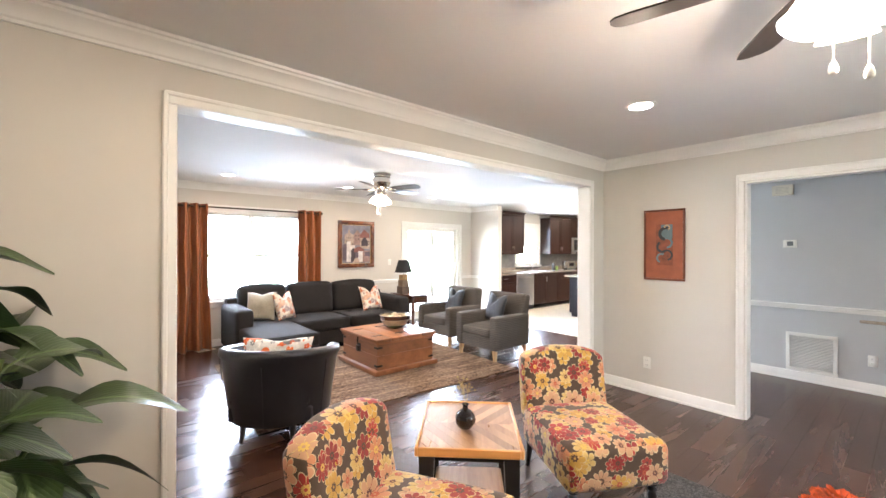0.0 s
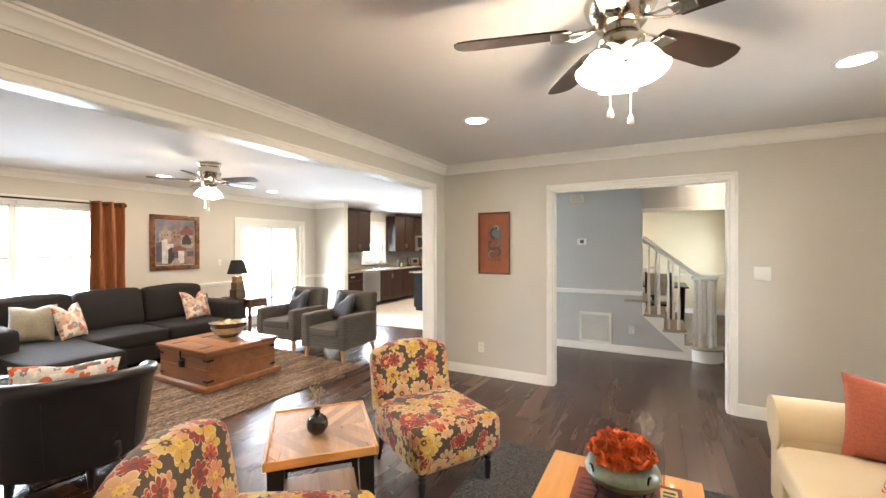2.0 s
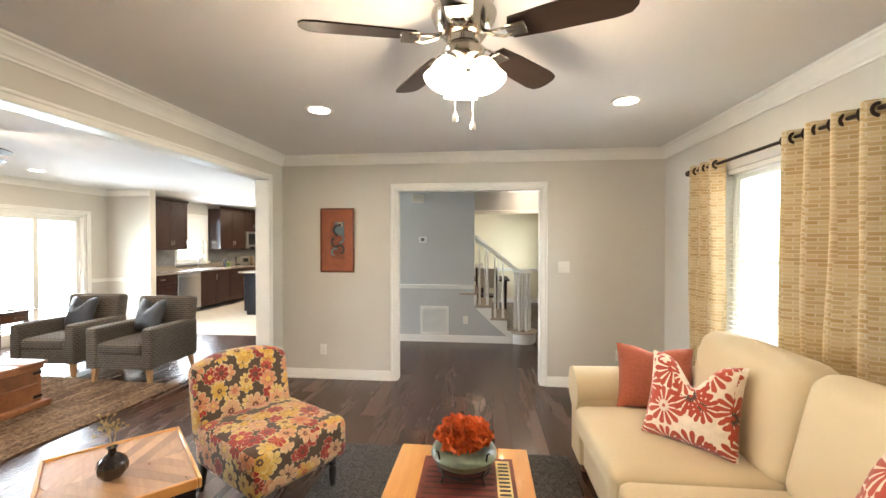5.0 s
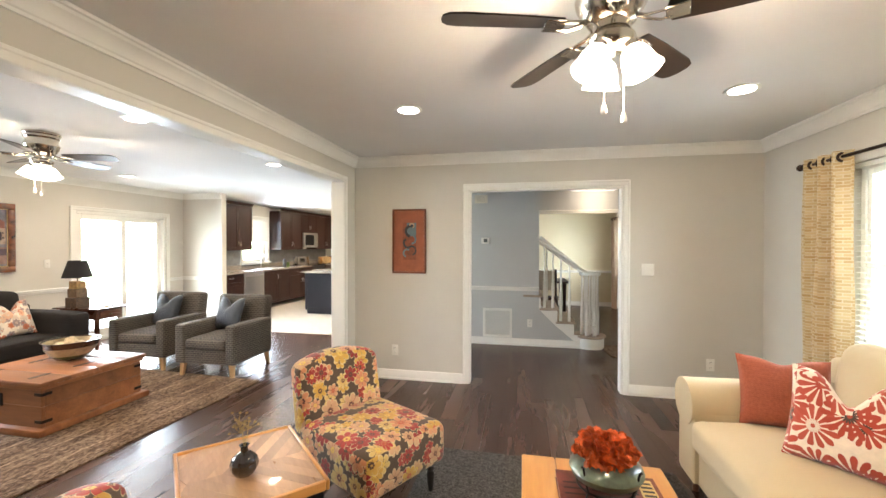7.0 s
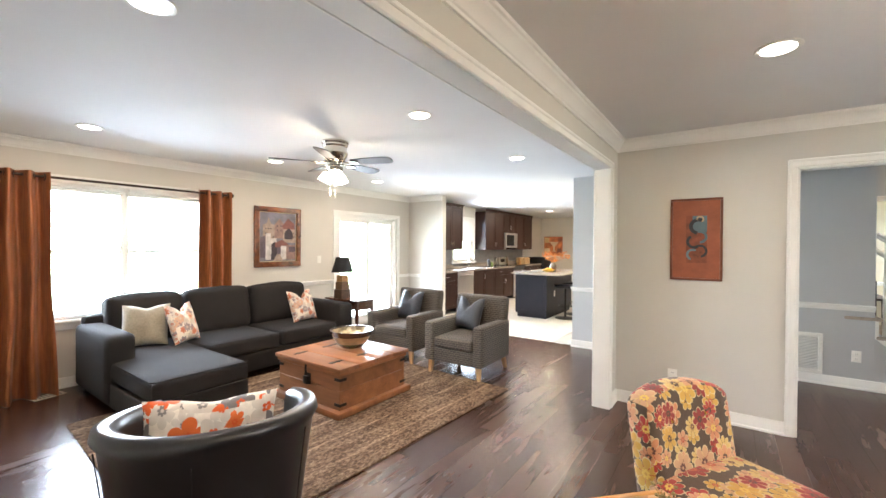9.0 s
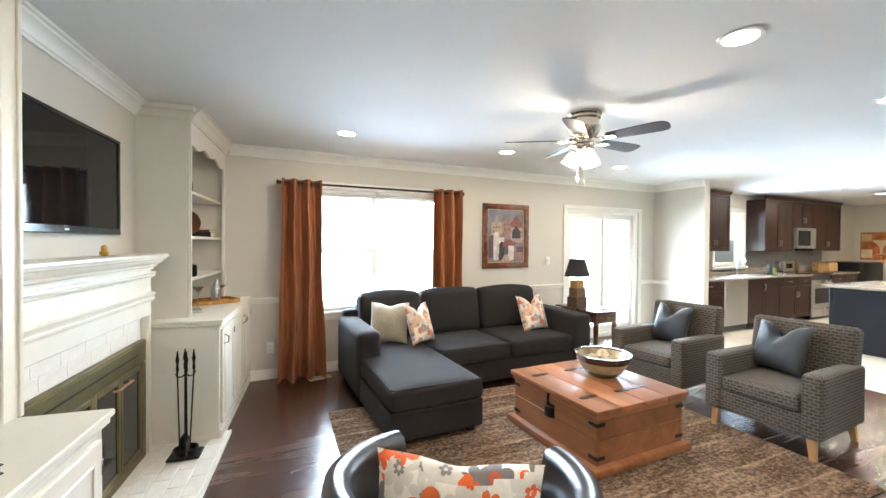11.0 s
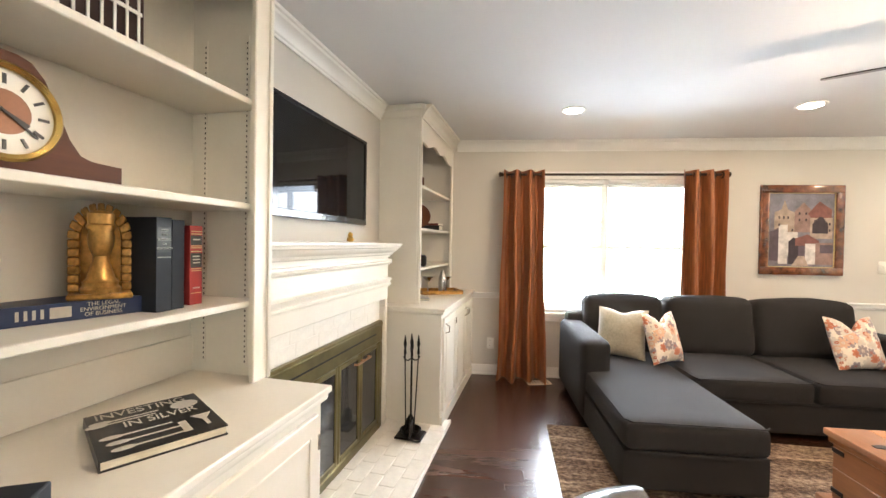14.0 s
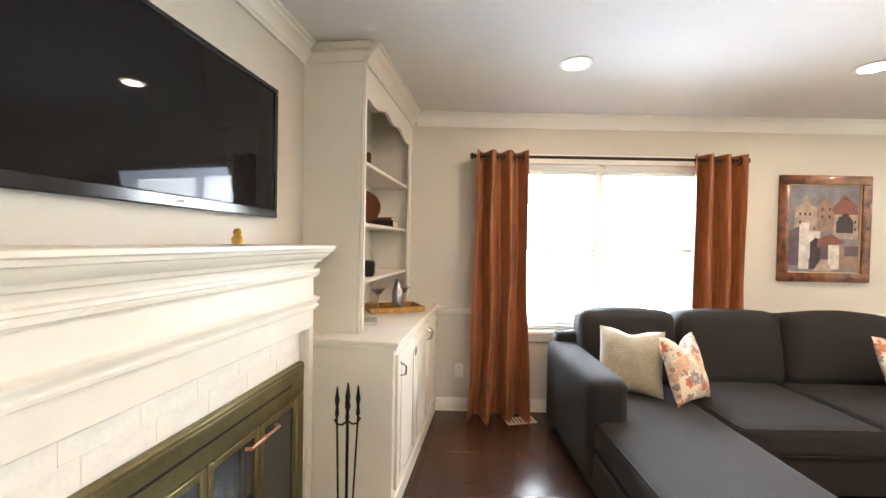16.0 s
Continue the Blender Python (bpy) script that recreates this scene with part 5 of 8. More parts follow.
curtain_rod("thin dark bronze curtain rod over the sitting room window", 3.95, -2.36, -0.68, 2.075, XR)
curtain("curtain", "tan curtain woven with golden bars, drawn aside", 3.95, (-1.10, -0.68), 0.02, 2.115, 3, 0.042, TANWEAVE, 0, "tan curtains", 0.05)
curtain("curtain", "tan curtain woven with golden bars, drawn aside", 3.95, (-2.34, -1.70), 0.02, 2.115, 4, 0.045, TANWEAVE, 0, "tan curtains", 0.04)

# leafy house plant beside the opening
plant = thing("house_plant", "tall leafy green dieffenbachia in a dark pot", "plant", 0.48, -4.79, 0)
plant.scale = (1.14, 1.14, 1.10)
part("pot", lathe([(0.13, 0.0), (0.15, 0.01), (0.19, 0.28), (0.20, 0.30), (0.185, 0.30), (0.17, 0.26), (0.02, 0.255)], 28), BLACKWOOD, plant)
STEM = surf("green_stem", (0.08, 0.13, 0.035), 0.5, var=0.2)
leaf_rng = random.Random(3)


def leaf_mesh(length, width, droop):
    bm = bmesh.new()
    rows = []
    n = 9
    for j in range(n + 1):
        t = j / n
        w = width * math.sin(math.pi * min(1, t * 0.93 + 0.05)) ** 0.8 * (1 - 0.25 * t)
        y, z = length * t * (1 - 0.12 * droop * t), -droop * length * 0.55 * t * t
        rows.append([bm.verts.new((s * w, y, z + abs(s) * w * 0.30 + 0.006 * math.sin(9 * t + 3 * s) * abs(s))) for s in (-1, -0.5, 0, 0.5, 1)])
    for lo, hi in zip(rows, rows[1:]):
        for i in range(4):
            bm.faces.new((lo[i], lo[i + 1], hi[i + 1], hi[i]))
    return bm


leaf_shapes = [mesh_of("leaf", leaf_mesh(ln, wd, dr), LEAF, 80) for ln, wd, dr in ((0.27, 0.072, 0.9), (0.29, 0.082, 1.3), (0.24, 0.078, 0.7), (0.27, 0.090, 1.6), (0.19, 0.062, 1.0))]
stems = ((0.02, 0.03, 1.30), (-0.06, 0.06, 1.18), (0.07, 0.0, 1.46), (0.05, 0.12, 1.05), (-0.05, -0.08, 1.20), (0.12, 0.08, 0.88), (-0.02, 0.14, 0.80), (0.03, -0.08, 1.60), (-0.10, 0.10, 1.0))
for k, (sx, sy, top) in enumerate(stems):
    lean = Vector((sx * 1.5, sy * 1.5, 0))
    tip = Vector((sx, sy, top)) + lean
    root = Vector((sx, sy, 0.25))
    part("stem", tube([tuple(root), tuple(root.lerp(tip, 0.5) - lean * 0.12), tuple(tip)], [0.013, 0.010, 0.006], 8), STEM, plant)
    for j in range(14):
        t = 0.26 + 0.74 * j / 13
        base = root.lerp(tip, t)
        yaw, up = k * 61 + j * 137.5 + leaf_rng.uniform(-25, 25), leaf_rng.uniform(-15, 30) + 20 * t
        turn = Matrix.Translation(base) @ Matrix.Rotation(radians(yaw), 4, "Z") @ Matrix.Rotation(radians(up), 4, "X")
        reach = leaf_rng.uniform(0.04, 0.10)
        if j % 2 == 0:
            part("leaf_stalk", tube([tuple(base), tuple(turn @ Vector((0, reach * 0.5, 0.006))), tuple(turn @ Vector((0, reach + 0.01, 0)))], 0.003, 6), STEM, plant)
        share("leaf", leaf_shapes[leaf_rng.randrange(5)], plant, turn @ Matrix.Translation((0, reach, 0)) @ Matrix.Rotation(leaf_rng.uniform(-0.6, 0.6), 4, "Y") @ Matrix.Rotation(leaf_rng.uniform(-0.5, 0.1), 4, "X"))

# ---- living room ----
curtain_rod("dark bronze curtain rod over the living room window", -4.415, -3.50, -1.40, 2.075, XW, 0.012)
curtain("curtain", "long copper taffeta curtain pooling on the floor", -4.415, (-3.50, -3.10), 0.004, 2.115, 3, 0.064, COPPER, 0.5, "copper curtains", 0.24)
curtain("curtain", "long copper taffeta curtain behind the sofa", -4.415, (-1.80, -1.40), 0.004, 2.115, 3, 0.060, COPPER, 0.3, "copper curtains", 0.12)
vent = thing("floor_vent_cover", "pale patterned floor vent by the curtain hem", "vent", -4.36, -3.12, 0.0008, 12)
part("plate", box((-0.06, -0.12, 0), (0.06, 0.12, 0.006), 0.002), surf("pale_vent", (0.55, 0.47, 0.36), 0.5), vent)
for k in range(7):
    part("slot", box((-0.045, -0.10 + 0.03 * k, 0.006), (0.045, -0.09 + 0.03 * k, 0.0066)), BRONZE, vent)

# painting of a hill town
BURL = surf("burl_frame", (0.15, 0.046, 0.014), 0.25, var=0.6, scale=14, bump=0.03, coat=0.4)
pic = framed("town_painting", "painting of a pale hill town in a burl wood frame", XW, -0.634, 1.557, 90, 0.745, 0.87, surf("painted_sky", (0.22, 0.21, 0.25), 0.6, var=0.25, scale=6), BURL, 0.075, 0.035)
bm = bmesh.new()
for a, b in (((-0.30, -0.362), (0.30, -0.354)), ((-0.30, 0.354), (0.30, 0.362)), ((-0.30, -0.354), (-0.292, 0.354)), ((0.292, -0.354), (0.30, 0.354))):
    add_box(bm, (a[0], -0.024, a[1]), (b[0], -0.0142, b[1]))
part("gilt_liner", bm, GOLDINK, pic)
shades = {"white": (0.62, 0.58, 0.55), "rose": (0.45, 0.28, 0.24), "mauve": (0.22, 0.16, 0.20), "plum": (0.10, 0.065, 0.085), "roof": (0.30, 0.11, 0.085), "sand": (0.50, 0.38, 0.30), "mist": (0.36, 0.33, 0.38)}
strength = {"white": 1.0, "rose": 0.62, "mauve": 0.45, "plum": 0.38, "roof": 0.70, "sand": 0.80, "mist": 0.55}
paint = {k: surf("painted_" + k, tuple(strength[k] * q for q in v), 0.6, var=0.18, scale=18) for k, v in shades.items()}
house = [("mist", [(-0.29, 0.10), (0.0, 0.22), (0.29, 0.14), (0.29, -0.35), (-0.29, -0.35)]), ("sand", [(-0.24, -0.05), (-0.06, -0.05), (-0.06, 0.17), (-0.12, 0.20), (-0.15, 0.29), (-0.18, 0.20), (-0.24, 0.17)]), ("rose", [(-0.06, -0.02), (0.10, -0.02), (0.10, 0.18), (0.02, 0.27), (-0.06, 0.18)]),
         ("roof", [(0.06, 0.16), (0.16, 0.28), (0.27, 0.20), (0.27, 0.10), (0.10, 0.10)]), ("sand", [(0.08, -0.08), (0.28, -0.08), (0.28, 0.12), (0.08, 0.12)]), ("plum", [(0.10, -0.03), (0.24, -0.03), (0.24, 0.06), (0.19, 0.13), (0.16, 0.13), (0.10, 0.06)]),
         ("mauve", [(-0.285, -0.30), (-0.20, -0.30), (-0.20, 0.02), (-0.285, -0.02)]), ("white", [(-0.20, -0.33), (-0.12, -0.33), (-0.12, 0.05), (-0.20, 0.05)]), ("white", [(-0.12, -0.25), (-0.03, -0.25), (-0.03, -0.02), (-0.12, -0.02)]),
         ("plum", [(-0.11, -0.33), (-0.02, -0.33), (-0.02, -0.11), (-0.065, -0.07), (-0.11, -0.11)]), ("roof", [(-0.05, -0.08), (0.06, -0.04), (0.16, -0.10), (0.16, -0.15), (-0.05, -0.15)]), ("mauve", [(-0.02, -0.33), (0.04, -0.33), (0.04, -0.15), (-0.02, -0.15)]),
         ("white", [(0.04, -0.33), (0.13, -0.33), (0.13, -0.13), (0.04, -0.13)]), ("rose", [(0.13, -0.33), (0.285, -0.33), (0.285, -0.12), (0.13, -0.12)]), ("mauve", [(0.17, -0.22), (0.285, -0.22), (0.285, -0.14), (0.17, -0.14)]), ("sand", [(-0.08, -0.345), (0.07, -0.345), (0.03, -0.25), (-0.02, -0.25)])]
for k, (tone, pts) in enumerate(house):
    part("painted_house", prism(pts, 0.0008, Matrix.Translation((0, -0.0152 - 0.0009 * k * 0.3, 0))), paint[tone], pic)
wins = mesh_of("painted_window", box((-0.007, -0.0006, -0.012), (0.007, 0.0006, 0.012)), paint["plum"])
for wx, wz in ((-0.20, 0.12), (-0.16, 0.12), (-0.12, 0.12), (-0.20, 0.05), (-0.02, 0.10), (0.04, 0.10), (-0.02, 0.16), (0.04, 0.16), (0.12, 0.09), (0.25, 0.06), (0.25, 0.0), (-0.08, 0.0)):
    share("painted_window", wins, pic, Matrix.Translation((wx, -0.0204, wz)))

# sectional sofa along the window wall; it faces +x, the chaise at its -y end
sec = thing("sectional_sofa", "charcoal grey sectional sofa with a chaise under the window", "sofa", -4.36, 0, 0)
part("base", cushion((0.02, -2.91, 0.05), (0.98, -0.27, 0.27), 0.025), CHARCOAL, sec)
part("chaise_base", cushion((0.90, -2.915, 0.05), (1.80, -2.16, 0.27), 0.025), CHARCOAL, sec)
part("chaise_cushion", cushion((0.20, -2.91, 0.265), (1.82, -2.165, 0.43), 0.045, 0.018, 12, 0.004), CHARCOAL, sec)
for y0, y1 in ((-2.16, -1.335), (-1.33, -0.505)):
    part("seat_cushion", cushion((0.20, y0 + 0.004, 0.265), (1.00, y1 - 0.004, 0.43), 0.045, 0.020, 10, 0.005), CHARCOAL, sec)
for y0, y1 in ((-2.75, -2.05), (-2.045, -1.285), (-1.28, -0.46)):
    bm = cushion((-0.12, y0 + 0.006, 0.0), (0.12, y1 - 0.006, 0.50), 0.065, 0.028, 10, 0.010, 0.016)
    bmesh.ops.transform(bm, matrix=Matrix.Translation((0.20, 0, 0.41)) @ Matrix.Rotation(radians(-9), 4, "Y"), verts=bm.verts)
    part("back_cushion", bm, CHARCOAL, sec)
part("back_frame", cushion((0.0, -2.89, 0.25), (0.14, -0.29, 0.74), 0.045), CHARCOAL, sec)
part("arm", cushion((0.02, -2.94, 0.06), (0.98, -2.72, 0.66), 0.055, 0.01), CHARCOAL, sec)
part("arm", cushion((0.02, -0.50, 0.06), (1.02, -0.25, 0.66), 0.055, 0.01), CHARCOAL, sec)


def piping(points, mat, parent):
    part("piping", tube(points, 0.0045, 6), mat, parent)


piping([(0.98, -2.898, 0.425), (1.78, -2.90, 0.428), (1.812, -2.87, 0.428), (1.815, -2.20, 0.428), (1.79, -2.172, 0.426)], CHARCOAL, sec)
for y0, y1 in ((-2.16, -1.335), (-1.33, -0.505)):
    piping([(0.45, y0 + 0.012, 0.432), (0.97, y0 + 0.012, 0.428), (0.998, y0 + 0.04, 0.424), (1.002, (y0 + y1) / 2, 0.426), (0.998, y1 - 0.04, 0.424), (0.97, y1 - 0.012, 0.428), (0.45, y1 - 0.012, 0.432)], CHARCOAL, sec)
    piping([(0.998, y0 + 0.03, 0.285), (1.004, (y0 + y1) / 2, 0.283), (0.998, y1 - 0.03, 0.285)], CHARCOAL, sec)
piping([(1.815, -2.89, 0.272), (1.823, -2.6, 0.272), (1.815, -2.18, 0.272)], CHARCOAL, sec)
for fx, fy in ((0.08, -2.85), (1.72, -2.85), (1.72, -2.24), (0.9, -0.33), (0.08, -0.33)):
    part("foot", box((fx - 0.03, fy - 0.03, 0.0), (fx + 0.03, fy + 0.03, 0.055), 0.004), BLACKWOOD, sec)
throw_pillow("oatmeal textured square pillow on the chaise", 0.40, 0.42, 0.15, OATMEAL, -3.80, -2.54, 0.44, -20, 62, 0.03, 1.0)
throw_pillow("cream pillow with coral print, top dented", 0.36, 0.41, 0.14, CORALPRINT, -3.68, -2.19, 0.44, -18, 120, 0.10, 3.0)
throw_pillow("cream pillow with coral print at the sofa arm", 0.42, 0.42, 0.15, CORALPRINT, -3.72, -0.74, 0.44, -20, 100, 0.12, 6.0)

rug = solo("area_rug", box((-1.16, -1.47, 0.0), (1.16, 1.47, 0.012), 0.005), RUG_B, "striped brown and beige woven area rug", "rug", m=pose(-2.17, -1.78, 0.0006, 0, 0, -3.0))

# old wooden trunk used as a table; it faces -y
tk = thing("storage_chest", "reddish wooden storage trunk with iron hinges and lock", "chest", -2.18, -1.43, 0.0130)
part("plinth", box((-0.475, -0.455, 0.0), (0.475, 0.455, 0.055), 0.010, 2), TRUNK, tk)
for k, (z0, z1) in enumerate(((0.055, 0.215), (0.217, 0.375))):
    part("front_board", box((-0.43, -0.405, z0), (0.43, -0.38, z1), 0.003), TRUNK, tk)
    part("back_board", box((-0.43, 0.38, z0), (0.43, 0.405, z1), 0.003), TRUNK, tk)
    for s in (-1, 1):
        part("side_board", box((s * 0.43 if s < 0 else 0.405, -0.38, z0), (-0.405 if s < 0 else 0.43, 0.38, z1), 0.003), TRUNK, tk)
for k in range(4):
    y = -0.435 + k * 0.2175
    part("lid_board", box((-0.46, y + 0.0008, 0.376), (0.46, y + 0.2167, 0.412), 0.007, 2), TRUNK, tk)
part("lid_skirt", box((-0.445, -0.42, 0.345), (0.445, 0.42, 0.3755), 0.004), TRUNK, tk)
part("lock_plate", box((-0.045, -0.412, 0.20), (0.045, -0.4052, 0.30), 0.004), BLACKMETAL, tk, "black iron lock plate")
part("hasp", tube([(0, -0.425, 0.385), (0, -0.43, 0.33), (0, -0.422, 0.29)], 0.009, 8, 0.5), BLACKMETAL, tk)
part("lock_body", box((-0.032, -0.436, 0.205), (0.032, -0.412, 0.275), 0.006, 2), BLACKMETAL, tk)
for sx in (-0.25, 0.25):
    for y in (-0.30, 0.02, 0.17):
        m = Matrix.Translation((sx, y, 0.4122)) @ pose(0, 0, 0, 0, 0, 0)
        part("strap_hinge", prism([(-0.012, -0.07), (0.012, -0.07), (0.022, -0.02), (0.010, 0.0), (0.022, 0.02), (0.006, 0.08), (-0.006, 0.08), (-0.022, 0.02), (-0.010, 0.0), (-0.022, -0.02)], 0.003, m @ pose(0, 0, 0.003, -90, 0, 0)), BLACKMETAL, tk)
for z in (0.10, 0.31):
    for x in (-0.432, 0.432):
        for y in (-0.407, 0.407):
            s, q = math.copysign(1, x), math.copysign(1, y)
            bm = box((x - s * 0.07, y - 0.0025, z - 0.012), (x, y + 0.0025, z + 0.012), 0.001)
            add_box(bm, (x - 0.0025, y - q * 0.07, z - 0.012), (x + 0.0025, y, z + 0.012), 0.001)
            part("corner_strap", bm, BLACKMETAL, tk)

bowl = thing("fruit_bowl", "brown and cream pottery bowl with dark rim", "bowl", -2.22, -1.29, 0.4255)
bowl.scale = (1.14, 1.14, 1.50)
part("bowl_body", lathe([(0.06, 0.0), (0.085, 0.004), (0.125, 0.03), (0.160, 0.07), (0.180, 0.110), (0.172, 0.110), (0.15, 0.07), (0.11, 0.035), (0.02, 0.02)], 40), surf("cream_pottery", (0.34, 0.26, 0.14), 0.3, var=0.4, scale=9, coat=0.4), bowl)
part("rim_band", lathe([(0.1685, 0.082), (0.1790, 0.104), (0.1850, 0.118), (0.178, 0.118), (0.166, 0.095)], 40, ring=True), surf("dark_glaze", (0.045, 0.022, 0.015), 0.2, var=0.3, coat=0.5), bowl, "dark brown glazed rim")
part("foot_glaze", lathe([(0.062, -0.0004), (0.088, 0.003), (0.129, 0.031), (0.126, 0.034), (0.06, 0.006)], 40), surf("green_glaze", (0.10, 0.11, 0.045), 0.25, var=0.3, coat=0.4), bowl)
ball_rng = random.Random(8)
for k, (bx, by, bz, r) in enumerate(((0.06, 0.02, 0.075, 0.05), (-0.05, 0.05, 0.075, 0.048), (-0.03, -0.06, 0.075, 0.05), (0.08, -0.06, 0.085, 0.04), (0.0, 0.0, 0.105, 0.042))):
    bm = lathe([(0.004, -r), (r * 0.6, -r * 0.8), (r, 0), (r * 0.7, r * 0.72), (0.004, r)], 18, (0, 0, 0))
    bmesh.ops.subdivide_edges(bm, edges=bm.edges[:], cuts=1)
    for v in bm.verts:
        v.co = v.co.normalized() * r * (1 + 0.05 * noise.noise(v.co * 60))
    solo("decor_ball", bm, surf("woven_ball", (0.55, 0.44, 0.27), 0.8, var=0.3, scale=25, bump=0.6, bscale=70), "tan decorative ball resting in the pottery bowl", "ornament", "balls in the bowl", m=Matrix.Translation((-2.22 + 1.12 * bx, -1.29 + 1.12 * by, 0.4255 + 1.50 * bz)) @ Matrix.Scale(1.15, 4))


# black leather tub chair; it faces +x before the turn
tub = thing("tub_chair", "black leather barrel chair with short dark legs", "armchair", -1.14, -3.11, 0, 144)
bm = bmesh.new()
secs = []
for i in range(37):
    a = radians(-128 + 256 * i / 36 + 180)
    side = abs(-128 + 256 * i / 36) / 128
    top = 0.72 - 0.11 * side ** 2.2
    r = 0.405
    cx, cy = math.cos(a), math.sin(a)
    ext = 0.10 * max(0, side - 0.72) / 0.28
    ring = []
    for rr, z in ((0.31, 0.14), (0.37, 0.14), (0.395, 0.35), (0.425, top - 0.09), (0.448, top - 0.05), (0.440, top - 0.012), (0.405, top), (0.365, top - 0.018), (0.352, top - 0.06), (0.345, 0.45), (0.335, 0.30)):
        ring.append(bm.verts.new((cx * rr * 1.02 + ext, cy * rr * 1.04, z)))
    secs.append(ring)
for lo, hi in zip(secs, secs[1:]):
    n = len(lo)
    for k in range(n):
        bm.faces.new((lo[k], hi[k], hi[(k + 1) % n], lo[(k + 1) % n]))
bm.faces.new(secs[0]), bm.faces.new(secs[-1][::-1])
bmesh.ops.recalc_face_normals(bm, faces=bm.faces)
part("shell", bm, LEATHER, tub, sharp=70)
part("seat_cushion", cushion((-0.30, -0.31, 0.25), (0.40, 0.31, 0.43), 0.06, 0.03), LEATHER, tub)
part("front_rail", cushion((-0.28, -0.315, 0.14), (0.36, 0.315, 0.27), 0.03), LEATHER, tub)
for dx, dy in ((-0.30, -0.18), (-0.30, 0.18), (0.30, -0.25), (0.30, 0.25)):
    part("leg", tube([(dx, dy, 0.15), (dx * 1.06, dy * 1.04, 0.0132 if dx > 0 else 0.0132)], [0.028, 0.016], 8), BLACKWOOD, tub)
for k in (9, 18, 27):
    a = radians(-128 + 256 * k / 36 + 180)
    cx, cy = math.cos(a), math.sin(a)
    part("seam", tube([(cx * 0.383 * 1.02, cy * 0.383 * 1.04, 0.15), (cx * 0.404 * 1.02, cy * 0.404 * 1.04, 0.35), (cx * 0.434 * 1.02, cy * 0.434 * 1.04, 0.60)], 0.003, 5), LEATHER, tub)
throw_pillow("white lumbar pillow with orange and grey poppies", 0.56, 0.32, 0.14, POPPY, -1.02, -3.20, 0.44, -16, 54 , 0.02, 9.0)


def club_chair(x, y, rz, label):
    """Upholstered armchair; it faces -y before the turn."""
    c = thing("armchair", label, "armchair", x, y, 0, rz, "grey patterned armchairs")
    part("base", cushion((-0.34, -0.34, 0.15), (0.34, 0.34, 0.32), 0.02), GREYCHAIR, c)
    part("seat_cushion", cushion((-0.245, -0.36, 0.31), (0.245, 0.24, 0.43), 0.035, 0.018), GREYCHAIR, c)
    bm = cushion((-0.335, -0.075, 0.0), (0.335, 0.075, 0.56), 0.04, 0, 10)
    bmesh.ops.transform(bm, matrix=Matrix.Translation((0, 0.28, 0.29)) @ Matrix.Rotation(radians(-9), 4, "X"), verts=bm.verts)
    part("backrest", bm, GREYCHAIR, c)
    for s in (-1, 1):
        bm = cushion((-0.06, -0.36, 0.15), (0.06, 0.36, 0.59), 0.03, 0, 10)
        for v in bm.verts:
            if v.co.z > 0.4:
                v.co.z -= 0.025 * max(0, v.co.y + 0.1)
            v.co.x += s * 0.31
        part("arm", bm, GREYCHAIR, c)
    for dx, dy in ((-0.30, -0.30), (0.30, -0.30), (-0.30, 0.31), (0.30, 0.31)):
        part("leg", tube([(dx, dy, 0.16), (dx * 1.05, dy * (1.04 if dy < 0 else 1.12), 0.0)], [0.036, 0.022], 4), LEGOAK, c, "tapered honey oak leg")
    return c


club_chair(-1.60, -0.07, 2, "grey-brown patterned armchair with oak legs")
club_chair(-2.62, 0.02, 4, "grey-brown patterned armchair near the sliding door")
throw_pillow("slate blue satin pillow with dented top on the armchair", 0.42, 0.40, 0.15, SILVER, -1.70, 0.03, 0.445, -18, -14, 0.11, 5.0)
throw_pillow("slate blue satin pillow with dented top on the armchair", 0.42, 0.40, 0.15, SILVER, -2.70, 0.13, 0.445, -18, -8, 0.11, 8.0)

# side table and lamp
st = thing("lamp_table", "dark cherry side table beside the sofa", "side table", -3.64, -0.02, 0)
part("tabletop", box((-0.35, -0.21, 0.655), (0.35, 0.21, 0.675), 0.005, 2), CHERRY, st)
part("apron", box((-0.29, -0.165, 0.53), (0.29, 0.165, 0.6545), 0.003), CHERRY, st)
part("drawer_front", box((0.29, -0.13, 0.55), (0.298, 0.13, 0.635), 0.003), CHERRY, st)
part("drawer_knob", lathe([(0.005, 0), (0.013, 0.012), (0.011, 0.02), (0.002, 0.023)], 12, m=Matrix.Translation((0.298, 0, 0.59)) @ pose(0, 0, 0, 0, 90, 0)), BRASS, st)
for dx in (-0.27, 0.27):
    for dy in (-0.145, 0.145):
        part("leg", tube([(dx, dy, 0.53), (dx, dy, 0.0)], [0.030, 0.018], 10), CHERRY, st)
lamp = thing("table_lamp", "stacked block table lamp with black shade, switched on", "lamp", -3.70, -0.14, 0.6758)
part("base_block", box((-0.085, -0.085, 0.0), (0.085, 0.085, 0.13), 0.004), surf("dark_woven_block", (0.09, 0.055, 0.035), 0.6, var=0.3, scale=40, bump=0.4, bscale=90), lamp)
part("middle_block", box((-0.07, -0.07, 0.13), (0.07, 0.07, 0.24), 0.004), surf("brown_stone_block", (0.17, 0.105, 0.06), 0.6, var=0.3, scale=30, bump=0.3, bscale=70), lamp)
part("upper_block", box((-0.06, -0.06, 0.24), (0.06, 0.06, 0.335), 0.004), surf("ochre_stone_block", (0.42, 0.25, 0.09), 0.5, var=0.25, scale=30, bump=0.2), lamp)
part("stem", tube([(0, 0, 0.335), (0, 0, 0.60)], 0.006, 8), BRASS, lamp)
